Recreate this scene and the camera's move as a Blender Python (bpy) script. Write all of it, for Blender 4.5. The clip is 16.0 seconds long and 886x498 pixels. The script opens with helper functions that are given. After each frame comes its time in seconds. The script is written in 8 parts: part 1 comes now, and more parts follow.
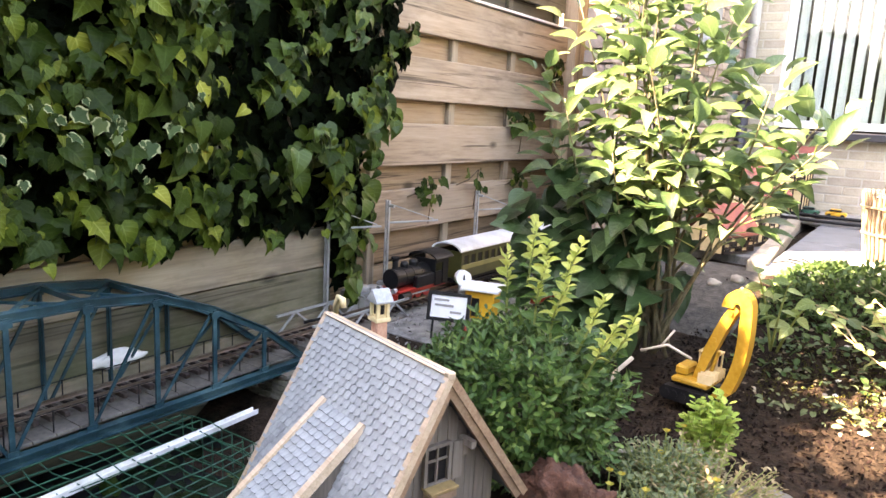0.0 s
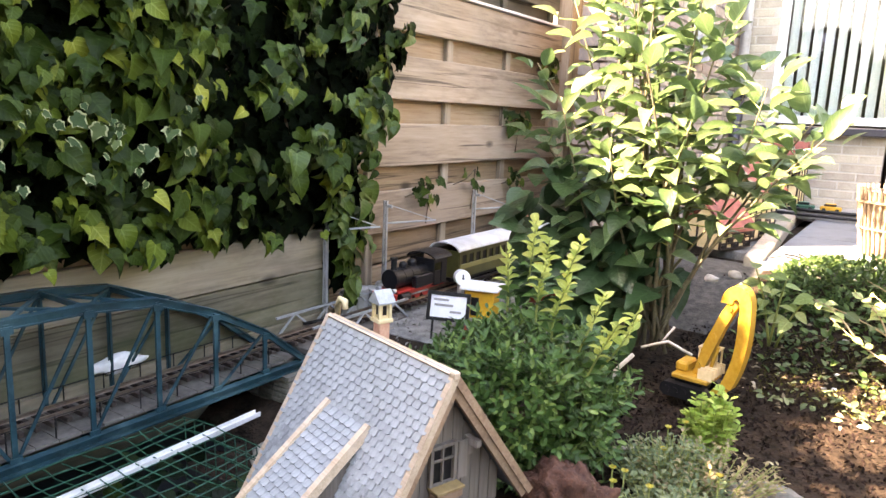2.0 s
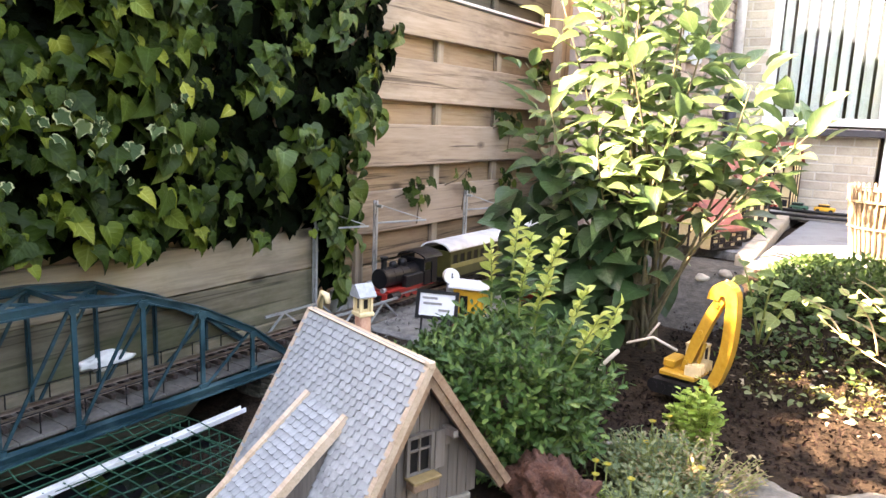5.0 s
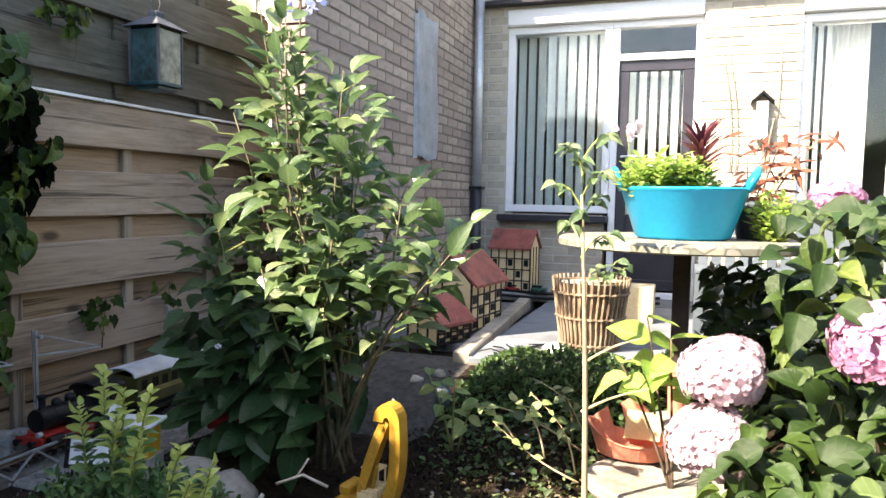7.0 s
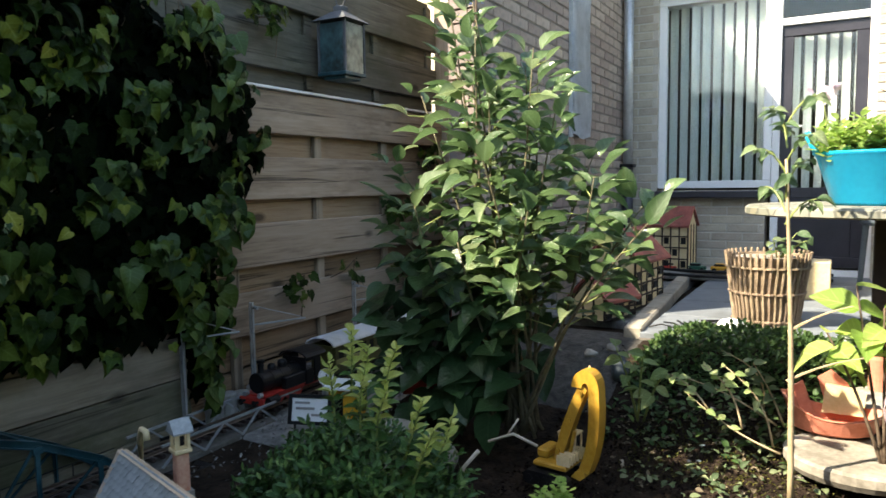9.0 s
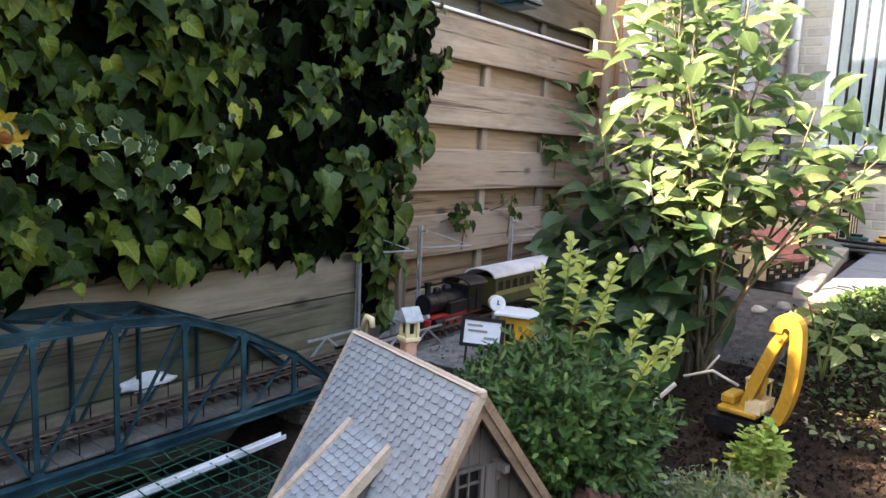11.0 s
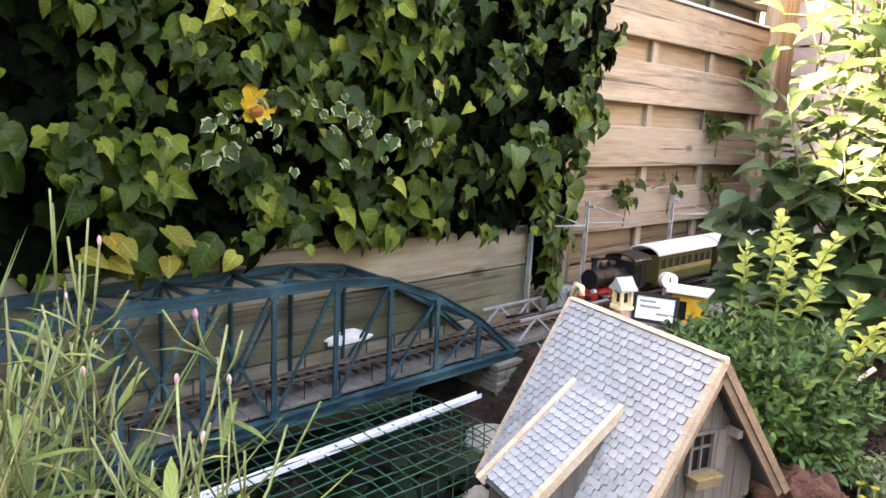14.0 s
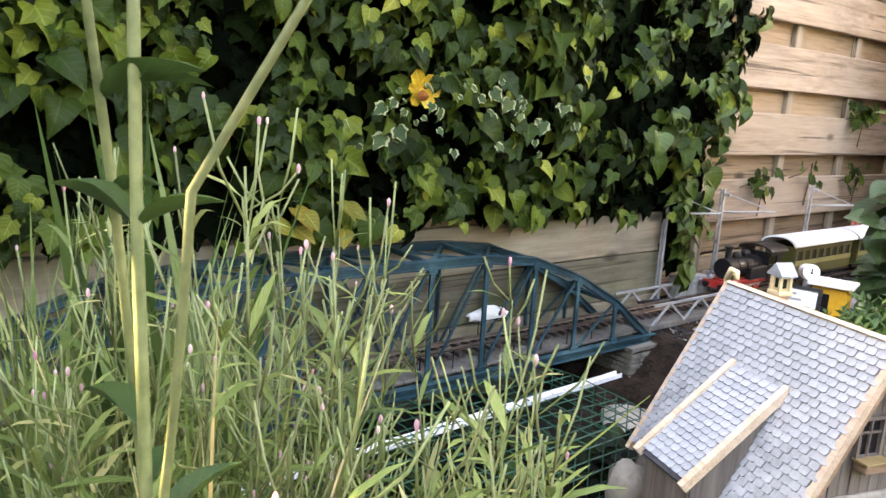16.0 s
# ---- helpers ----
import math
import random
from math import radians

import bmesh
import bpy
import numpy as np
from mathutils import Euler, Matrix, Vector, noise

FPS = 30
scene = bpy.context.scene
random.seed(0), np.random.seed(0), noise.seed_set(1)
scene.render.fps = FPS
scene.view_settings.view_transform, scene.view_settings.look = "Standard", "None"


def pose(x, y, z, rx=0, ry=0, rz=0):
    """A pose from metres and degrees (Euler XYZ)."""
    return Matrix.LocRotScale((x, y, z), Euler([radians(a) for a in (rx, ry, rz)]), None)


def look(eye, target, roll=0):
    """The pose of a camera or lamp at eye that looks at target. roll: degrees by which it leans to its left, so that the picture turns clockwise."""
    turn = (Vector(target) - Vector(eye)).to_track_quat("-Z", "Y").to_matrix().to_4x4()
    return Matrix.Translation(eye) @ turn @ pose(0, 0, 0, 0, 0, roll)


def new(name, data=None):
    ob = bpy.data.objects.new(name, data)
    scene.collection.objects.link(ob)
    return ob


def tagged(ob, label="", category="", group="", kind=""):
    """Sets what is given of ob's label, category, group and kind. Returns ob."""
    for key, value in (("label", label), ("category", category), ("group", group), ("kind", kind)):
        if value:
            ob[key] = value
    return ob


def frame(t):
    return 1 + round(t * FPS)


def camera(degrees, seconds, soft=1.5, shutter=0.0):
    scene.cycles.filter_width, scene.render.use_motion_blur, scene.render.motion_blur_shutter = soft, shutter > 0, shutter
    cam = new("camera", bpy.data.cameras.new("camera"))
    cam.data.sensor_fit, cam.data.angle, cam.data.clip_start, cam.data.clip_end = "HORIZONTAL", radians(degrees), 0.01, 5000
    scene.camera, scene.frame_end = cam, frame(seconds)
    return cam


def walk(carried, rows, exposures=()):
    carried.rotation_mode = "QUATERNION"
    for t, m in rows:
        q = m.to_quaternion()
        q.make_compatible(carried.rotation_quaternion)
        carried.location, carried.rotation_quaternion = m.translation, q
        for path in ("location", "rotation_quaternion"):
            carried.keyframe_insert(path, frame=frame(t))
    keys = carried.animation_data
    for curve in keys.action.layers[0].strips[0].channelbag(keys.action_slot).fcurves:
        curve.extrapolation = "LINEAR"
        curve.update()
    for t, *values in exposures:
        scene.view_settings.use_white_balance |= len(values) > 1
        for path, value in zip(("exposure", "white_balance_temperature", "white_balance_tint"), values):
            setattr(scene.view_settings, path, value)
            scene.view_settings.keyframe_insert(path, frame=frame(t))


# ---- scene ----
cam = camera(64.0, 16.0, shutter=0.12)
PATH = [
    (0, (0.015, -0.119, 0.547), (-1.076, 1.515, 0.174), 3.2),
    (0.5, (0.012, -0.119, 0.547), (-1.074, 1.52, 0.178), 3.1),
    (1, (0.004, -0.121, 0.539), (-1.082, 1.516, 0.166), 3.5),
    (1.5, (0.002, -0.122, 0.542), (-1.076, 1.516, 0.148), 2.6),
    (2, (0.006, -0.127, 0.548), (-1.074, 1.515, 0.174), 2.5),
    (2.5, (0.012, -0.131, 0.554), (-1.081, 1.505, 0.194), 2.5),
    (3, (0.019, -0.127, 0.559), (-1.068, 1.514, 0.203), 2.8),
    (5.3, (0.048, -0.111, 0.527), (-1.031, 1.535, 0.17), 2.1),
    (5.5, (0.057, -0.094, 0.535), (-0.984, 1.581, 0.203), 2.3),
    (6, (0.219, 0.024, 0.609), (-0.599, 1.844, 0.474), 5.8),
    (6.5, (0.36, 0.127, 0.659), (-0.291, 2.009, 0.48), 1.1),
    (7, (0.413, 0.183, 0.682), (-0.237, 2.069, 0.54), 1.0),
    (7.5, (0.445, 0.191, 0.681), (-0.154, 2.097, 0.603), 2.3),
    (8, (0.445, 0.169, 0.676), (-0.228, 2.049, 0.563), 0.1),
    (8.5, (0.382, 0.119, 0.678), (-0.385, 1.962, 0.55), -0.6),
    (9, (0.251, 0.029, 0.642), (-0.715, 1.771, 0.462), -0.8),
    (9.5, (0.148, -0.021, 0.599), (-0.938, 1.644, 0.379), 0.2),
    (10, (0.077, -0.053, 0.542), (-1.078, 1.556, 0.266), 1.8),
    (10.2, (0.056, -0.061, 0.521), (-1.113, 1.539, 0.25), 2.2),
    (12.3, (-0.049, -0.119, 0.499), (-1.28, 1.424, 0.174), 2.0),
    (12.5, (-0.058, -0.129, 0.496), (-1.319, 1.388, 0.165), 1.7),
    (13, (-0.071, -0.161, 0.482), (-1.359, 1.324, 0.116), 2.6),
    (13.5, (-0.1, -0.229, 0.487), (-1.469, 1.185, 0.129), 2.5),
    (14, (-0.105, -0.271, 0.491), (-1.514, 1.103, 0.134), 2.8),
    (14.5, (-0.106, -0.29, 0.495), (-1.534, 1.061, 0.125), 2.4),
    (15, (-0.102, -0.313, 0.495), (-1.576, 0.983, 0.111), 2.0),
    (15.5, (-0.114, -0.367, 0.486), (-1.644, 0.858, 0.089), 3.0),
    (16, (-0.128, -0.417, 0.48), (-1.703, 0.746, 0.073), 3.2),
]
EXPOSURES = [(0.0, 4.17, 9700, 24), (5.4, 4.17, 9600, 24), (6.0, 3.84, 8500, 22), (6.5, 2.92, 7600, 20), (7.0, 2.37, 7450, 15), (7.5, 1.92, 7250, 13), (8.0, 1.77, 7250, 12), (8.5, 1.77, 7250, 8), (9.0, 1.91, 7350, 7), (9.5, 2.29, 7300, 11), (10.0, 2.74, 7600, 14), (10.3, 2.94, 7800, 16), (12.2, 4.07, 9600, 25), (13.5, 4.32, 10150, 26), (14.5, 4.52, 10150, 25), (15.5, 4.49, 10150, 24), (16.0, 4.53, 10250, 24)]
walk(cam, [(t, look(eye, target, roll)) for t, eye, target, roll in PATH], EXPOSURES)

# ---------------- world and sun ----------------
SUN_DIR = Vector((-0.50, -0.55, 0.70)).normalized()   # towards the sun: over the fence, behind the camera
world = bpy.data.worlds.new("sky")
scene.world = world
world.use_nodes = True
wn = world.node_tree.nodes
wn.clear()
sky = wn.new("ShaderNodeTexSky")
sky.sky_type = "NISHITA"
sky.sun_disc = False
sky.sun_elevation = math.asin(SUN_DIR.z)
sky.sun_rotation = math.atan2(SUN_DIR.x, SUN_DIR.y)
bg = wn.new("ShaderNodeBackground")
bg.inputs["Strength"].default_value = 0.13
wo = wn.new("ShaderNodeOutputWorld")
world.node_tree.links.new(sky.outputs[0], bg.inputs[0])
world.node_tree.links.new(bg.outputs[0], wo.inputs[0])
sun_data = bpy.data.lights.new("sun", "SUN")
sun_data.energy = 4.6
sun_data.angle = radians(0.6)
sun_data.color = (1.0, 0.93, 0.82)
sun = new("sun", sun_data)
sun.matrix_basis = look(SUN_DIR * 20, (0, 0, 0))

# ---------------- materials ----------------
def nodes_of(name):
    m = bpy.data.materials.new(name)
    m.use_nodes = True
    nt = m.node_tree
    return m, nt, nt.nodes["Principled BSDF"]


def rgb(c):
    return (c[0], c[1], c[2], 1.0)


def ramp(nt, fac, stops):
    r = nt.nodes.new("ShaderNodeValToRGB")
    while len(r.color_ramp.elements) < len(stops):
        r.color_ramp.elements.new(0.5)
    for e, (p, c) in zip(r.color_ramp.elements, stops):
        e.position, e.color = p, rgb(c)
    nt.links.new(fac, r.inputs[0])
    return r.outputs[0]


def mixc(nt, fac, a, b, mode="MIX"):
    n = nt.nodes.new("ShaderNodeMix")
    n.data_type, n.blend_type = "RGBA", mode
    for sock, v in ((n.inputs[0], fac), (n.inputs[6], a), (n.inputs[7], b)):
        if isinstance(v, (int, float)):
            sock.default_value = v
        elif isinstance(v, tuple):
            sock.default_value = rgb(v)
        else:
            nt.links.new(v, sock)
    return n.outputs[2]


def noise_of(nt, scale, detail=4.0, stretch=(1, 1, 1), rough=0.55, coord="Object"):
    tc = nt.nodes.new("ShaderNodeTexCoord")
    mp = nt.nodes.new("ShaderNodeMapping")
    mp.inputs["Scale"].default_value = stretch
    n = nt.nodes.new("ShaderNodeTexNoise")
    n.inputs["Scale"].default_value = scale
    n.inputs["Detail"].default_value = detail
    n.inputs["Roughness"].default_value = rough
    nt.links.new(tc.outputs[coord], mp.inputs[0])
    nt.links.new(mp.outputs[0], n.inputs["Vector"])
    return n.outputs[0]


def math_of(nt, op, a, b):
    n = nt.nodes.new("ShaderNodeMath")
    n.operation = op
    for sock, v in zip(n.inputs, (a, b)):
        if isinstance(v, (int, float)):
            sock.default_value = v
        else:
            nt.links.new(v, sock)
    return n.outputs[0]


def bump_of(nt, bsdf, height, strength, distance=0.01):
    b = nt.nodes.new("ShaderNodeBump")
    b.inputs["Strength"].default_value = strength
    b.inputs["Distance"].default_value = distance
    nt.links.new(height, b.inputs["Height"])
    nt.links.new(b.outputs[0], bsdf.inputs["Normal"])


def surf(name, c1, c2, rough=0.7, scale=6.0, fine=70.0, bump=0.3, metal=0.0, each=0.0, island=0.0, stain=None, stretch=(1, 1, 1), depth=0.004, spec=0.5):
    """A worn surface: two colours mixed by coarse and fine noise, with each-object or each-island variation and stains."""
    m, nt, b = nodes_of(name)
    big = noise_of(nt, scale, 5, stretch)
    small = noise_of(nt, fine, 4, stretch)
    f = math_of(nt, "ADD", math_of(nt, "MULTIPLY", big, 0.65), math_of(nt, "MULTIPLY", small, 0.35))
    col = ramp(nt, f, [(0.36, c1), (0.62, c2)])
    if each or island:
        src = nt.nodes.new("ShaderNodeObjectInfo").outputs["Random"] if each else nt.nodes.new("ShaderNodeNewGeometry").outputs["Random Per Island"]
        amt = each or island
        v = nt.nodes.new("ShaderNodeHueSaturation")
        nt.links.new(math_of(nt, "ADD", math_of(nt, "MULTIPLY", src, amt), 1.0 - amt / 2), v.inputs["Value"])
        nt.links.new(math_of(nt, "ADD", math_of(nt, "MULTIPLY", src, amt * 0.06), 0.5 - amt * 0.03), v.inputs["Hue"])
        nt.links.new(col, v.inputs["Color"])
        col = v.outputs[0]
    if stain:
        s = ramp(nt, noise_of(nt, scale * 0.6, 6, stretch, 0.65), [(0.52, (0, 0, 0)), (0.66, (1, 1, 1))])
        col = mixc(nt, s, col, stain)
    nt.links.new(col, b.inputs["Base Color"])
    b.inputs["Metallic"].default_value = metal
    b.inputs["Specular IOR Level"].default_value = spec
    rr = nt.nodes.new("ShaderNodeMapRange")
    rr.inputs[3].default_value, rr.inputs[4].default_value = max(0.05, rough - 0.12), min(1.0, rough + 0.12)
    nt.links.new(small, rr.inputs[0])
    nt.links.new(rr.outputs[0], b.inputs["Roughness"])
    if bump:
        bump_of(nt, b, f, bump, depth)
    return m


def wood(name, dark, mid, light, along="Y", rough=0.8, grain=5.0, each=0.35, knots=True, bump=0.35, moss=None):
    """Sawn boards with grain along one axis, knots and grey weathering."""
    m, nt, b = nodes_of(name)
    k = 0.06
    st = {"X": (k, 1, 1), "Y": (1, k, 1), "Z": (1, 1, k)}[along]
    oi = nt.nodes.new("ShaderNodeObjectInfo").outputs["Random"]
    grain_f = noise_of(nt, 90.0 * grain / 5, 5, st, 0.6)
    band = noise_of(nt, 14.0 * grain / 5, 4, st, 0.5)
    f = math_of(nt, "ADD", math_of(nt, "MULTIPLY", grain_f, 0.5), math_of(nt, "MULTIPLY", band, 0.5))
    col = ramp(nt, f, [(0.33, dark), (0.5, mid), (0.66, light)])
    grey = noise_of(nt, 2.2, 4)
    col = mixc(nt, ramp(nt, grey, [(0.42, (0, 0, 0)), (0.68, (0.75, 0.75, 0.75))]), col, tuple(0.25 * sum(mid) / 3 + 0.75 * c for c in mid))
    # dark run-down stains, and split lines along the grain
    dirt = ramp(nt, noise_of(nt, 5.0, 6, {"X": (0.3, 1, 1), "Y": (1, 0.3, 1), "Z": (1, 1, 0.3)}[along], 0.7), [(0.50, (0, 0, 0)), (0.72, (0.7, 0.7, 0.7) if knots else (0.15, 0.15, 0.15))])
    col = mixc(nt, dirt, col, tuple(0.55 * c for c in dark))
    split = ramp(nt, noise_of(nt, 30.0 * grain / 5, 3, tuple(s * (0.4 if s < 1 else 1) for s in st), 0.5), [(0.60, (0, 0, 0)), (0.64, (0.95, 0.95, 0.95) if knots else (0.2, 0.2, 0.2)), (0.68, (0, 0, 0))])
    col = mixc(nt, split, col, tuple(0.4 * c for c in dark))
    if knots:
        tc = nt.nodes.new("ShaderNodeTexCoord")
        mp = nt.nodes.new("ShaderNodeMapping")
        mp.inputs["Scale"].default_value = {"X": (0.45, 1, 1), "Y": (1, 0.45, 1), "Z": (1, 1, 0.45)}[along]
        vo = nt.nodes.new("ShaderNodeTexVoronoi")
        vo.inputs["Scale"].default_value = 6.0
        nt.links.new(tc.outputs["Object"], mp.inputs[0])
        nt.links.new(mp.outputs[0], vo.inputs["Vector"])
        col = mixc(nt, ramp(nt, vo.outputs["Distance"], [(0.07, (0.9, 0.9, 0.9)), (0.14, (0, 0, 0))]), col, tuple(c * 0.3 for c in dark))
    if moss:
        col = mixc(nt, ramp(nt, noise_of(nt, 3.5, 6, (1, 0.5, 1), 0.7), [(0.46, (0, 0, 0)), (0.66, (0.8, 0.8, 0.8))]), col, moss)
    v = nt.nodes.new("ShaderNodeHueSaturation")
    nt.links.new(math_of(nt, "ADD", math_of(nt, "MULTIPLY", oi, each), 1.0 - each / 2), v.inputs["Value"])
    nt.links.new(col, v.inputs["Color"])
    nt.links.new(v.outputs[0], b.inputs["Base Color"])
    b.inputs["Roughness"].default_value = rough
    bump_of(nt, b, f, bump, 0.003)
    return m


def leaf_mat(name, stops, rough=0.45, trans=0.35, cream=None, spec=0.3, vein=0.35):
    """Leaves: one colour a leaf from a ramp, mottled, with light passing through."""
    m, nt, b = nodes_of(name)
    g = nt.nodes.new("ShaderNodeNewGeometry").outputs["Random Per Island"]
    oi = nt.nodes.new("ShaderNodeObjectInfo").outputs["Random"]
    f = math_of(nt, "FRACT", math_of(nt, "ADD", g, math_of(nt, "MULTIPLY", oi, 3.7)), 0.0)
    col = ramp(nt, f, stops)
    mott = noise_of(nt, 45.0, 3)
    col = mixc(nt, math_of(nt, "MULTIPLY", mott, 0.5), col, stops[len(stops) // 2][1])
    uv = nt.nodes.new("ShaderNodeUVMap")
    uv.uv_map = "leaf"
    sp = nt.nodes.new("ShaderNodeSeparateXYZ")
    nt.links.new(uv.outputs[0], sp.inputs[0])
    u = math_of(nt, "ABSOLUTE", sp.outputs[0], 0.0)
    side = math_of(nt, "SINE", math_of(nt, "MULTIPLY", math_of(nt, "SUBTRACT", sp.outputs[1], math_of(nt, "MULTIPLY", u, 0.28)), 34.0), 0.0)
    veins = math_of(nt, "MAXIMUM", math_of(nt, "LESS_THAN", u, 0.07), math_of(nt, "MULTIPLY", math_of(nt, "GREATER_THAN", side, 0.86), 0.55))
    lighter = nt.nodes.new("ShaderNodeHueSaturation")
    lighter.inputs["Value"].default_value = 1.9
    lighter.inputs["Saturation"].default_value = 0.85
    nt.links.new(col, lighter.inputs["Color"])
    if cream:
        edge = ramp(nt, math_of(nt, "ADD", math_of(nt, "MULTIPLY", u, 0.6), math_of(nt, "MULTIPLY", noise_of(nt, 60.0, 2), 0.5)), [(0.66, (0, 0, 0)), (0.72, (1, 1, 1))])
        col = mixc(nt, edge, col, cream)
    else:
        col = mixc(nt, math_of(nt, "MULTIPLY", veins, vein), col, lighter.outputs[0])
    nt.links.new(col, b.inputs["Base Color"])
    b.inputs["Roughness"].default_value = rough
    b.inputs["Specular IOR Level"].default_value = spec
    bump_of(nt, b, math_of(nt, "ADD", noise_of(nt, 70.0, 2), math_of(nt, "MULTIPLY", side, 0.12)), 0.45, 0.004)
    t = nt.nodes.new("ShaderNodeBsdfTranslucent")
    bright = nt.nodes.new("ShaderNodeHueSaturation")
    bright.inputs["Value"].default_value = 1.4
    bright.inputs["Saturation"].default_value = 0.95
    nt.links.new(col, bright.inputs["Color"])
    nt.links.new(bright.outputs[0], t.inputs[0])
    mx = nt.nodes.new("ShaderNodeMixShader")
    mx.inputs[0].default_value = trans
    nt.links.new(b.outputs[0], mx.inputs[1])
    nt.links.new(t.outputs[0], mx.inputs[2])
    nt.links.new(mx.outputs[0], nt.nodes["Material Output"].inputs[0])
    return m


M_FENCE = wood("fence wood", (0.19, 0.130, 0.088), (0.375, 0.275, 0.196), (0.48, 0.37, 0.28), "Y", bump=0.5)
M_UPPER = wood("dark weathered board", (0.055, 0.05, 0.038), (0.125, 0.112, 0.085), (0.20, 0.175, 0.135), "Y", moss=(0.05, 0.055, 0.028))
M_FENCE_BACK = wood("fence wood fresh", (0.19, 0.115, 0.062), (0.34, 0.220, 0.130), (0.44, 0.31, 0.20), "Y", bump=0.5)
M_POST = wood("fence post wood", (0.22, 0.16, 0.11), (0.36, 0.28, 0.2), (0.46, 0.37, 0.28), "Z")
M_BOARD = wood("weathered board", (0.18, 0.14, 0.095), (0.31, 0.25, 0.175), (0.42, 0.345, 0.25), "Y", moss=(0.085, 0.088, 0.042))
M_TRIM2 = wood("brown trim wood", (0.13, 0.072, 0.04), (0.27, 0.16, 0.092), (0.36, 0.24, 0.15), "X", grain=9, knots=False)
M_ROOFGAP = surf("dark roof underlay", (0.06, 0.064, 0.072), (0.11, 0.116, 0.125), 0.8, 20, 160, 0.2, spec=0.2)
M_MOSSY = wood("dark mossy board", (0.06, 0.052, 0.034), (0.13, 0.112, 0.075), (0.20, 0.172, 0.12), "Y", moss=(0.045, 0.058, 0.018))
M_TRIM = wood("pale trim wood", (0.42, 0.28, 0.17), (0.62, 0.46, 0.31), (0.72, 0.57, 0.42), "X", grain=9, knots=False)
M_MODELWALL = wood("model plank wood", (0.09, 0.070, 0.055), (0.175, 0.142, 0.115), (0.26, 0.215, 0.175), "Z", grain=9, knots=False)
M_BRICK = surf("wall brick", (0.22, 0.172, 0.145), (0.36, 0.295, 0.255), 0.85, 9, 90, 0.6, each=0.45, stain=(0.17, 0.15, 0.135))
M_BRICK_Y = surf("facade brick", (0.33, 0.285, 0.22), (0.46, 0.41, 0.33), 0.85, 9, 90, 0.4, each=0.3)
M_MORTAR = surf("mortar", (0.115, 0.100, 0.086), (0.18, 0.160, 0.138), 0.9, 8, 120, 0.3)
M_MORTAR_Y = surf("facade mortar", (0.42, 0.39, 0.33), (0.52, 0.48, 0.42), 0.9, 8, 120, 0.3)
M_SOIL = surf("soil", (0.009, 0.0062, 0.0045), (0.038, 0.026, 0.018), 0.95, 14, 70, 1.0, depth=0.03, spec=0.1)
M_GRAVEL = surf("grey gravel", (0.10, 0.095, 0.088), (0.26, 0.25, 0.23), 0.9, 25, 160, 0.8, depth=0.01)
M_SCREE = surf("stony soil", (0.020, 0.018, 0.015), (0.085, 0.078, 0.066), 0.9, 30, 140, 0.9, depth=0.012)
M_PATIO = surf("patio slab", (0.12, 0.137, 0.155), (0.18, 0.198, 0.22), 0.75, 3, 80, 0.15, each=0.12, stain=(0.10, 0.11, 0.12))
M_KERB = surf("cream kerb stone", (0.26, 0.225, 0.175), (0.36, 0.32, 0.26), 0.85, 8, 90, 0.4, each=0.15, stain=(0.20, 0.18, 0.15))
M_CONC = surf("concrete", (0.22, 0.21, 0.195), (0.36, 0.345, 0.32), 0.85, 5, 90, 0.4, each=0.2, stain=(0.14, 0.14, 0.10))
M_PLASTIC = surf("pale grey plastic sheet", (0.42, 0.45, 0.48), (0.58, 0.61, 0.64), 0.5, 5, 40, 0.3, stain=(0.34, 0.36, 0.37))
M_EDGE = surf("mossy edging stone", (0.085, 0.08, 0.065), (0.20, 0.185, 0.155), 0.9, 12, 90, 0.9, stain=(0.06, 0.065, 0.035), depth=0.01)
M_STONE = surf("garden stone", (0.17, 0.15, 0.12), (0.38, 0.34, 0.285), 0.85, 6, 60, 0.6, each=0.3)
M_REDROCK = surf("rusty rock", (0.045, 0.018, 0.012), (0.16, 0.066, 0.038), 0.95, 22, 150, 1.0, depth=0.02)
M_RUSTY = surf("rusty flower centre", (0.20, 0.05, 0.01), (0.38, 0.13, 0.02), 0.8, 40, 200, 0.5)
M_TEAL = surf("teal bridge paint", (0.003, 0.022, 0.031), (0.011, 0.058, 0.074), 0.42, 14, 120, 0.35, stain=(0.036, 0.098, 0.112), spec=0.4)
M_RAIL = surf("rail steel", (0.10, 0.065, 0.045), (0.22, 0.17, 0.13), 0.5, 20, 200, 0.2, metal=0.6)
M_SLEEPER = surf("dark sleeper", (0.014, 0.009, 0.008), (0.045, 0.028, 0.022), 0.75, 20, 120, 0.3, each=0.3)
M_DECK = surf("bridge deck", (0.07, 0.063, 0.055), (0.16, 0.145, 0.125), 0.8, 10, 80, 0.3)
M_SLATE = surf("roof slate", (0.235, 0.255, 0.258), (0.37, 0.395, 0.395), 0.6, 20, 160, 0.25, each=0.24, island=0.0)
M_SLATE_S = surf("small roof slate", (0.235, 0.255, 0.258), (0.37, 0.395, 0.395), 0.6, 20, 160, 0.25, island=0.24)
M_WHITE = surf("white paint", (0.72, 0.72, 0.70), (0.83, 0.83, 0.81), 0.4, 6, 90, 0.08)
M_PVC = surf("white plastic", (0.66, 0.66, 0.66), (0.80, 0.80, 0.79), 0.35, 8, 90, 0.1, stain=(0.5, 0.5, 0.47))
M_FRAME = surf("window frame white", (0.74, 0.75, 0.75), (0.82, 0.82, 0.82), 0.35, 5, 60, 0.05)
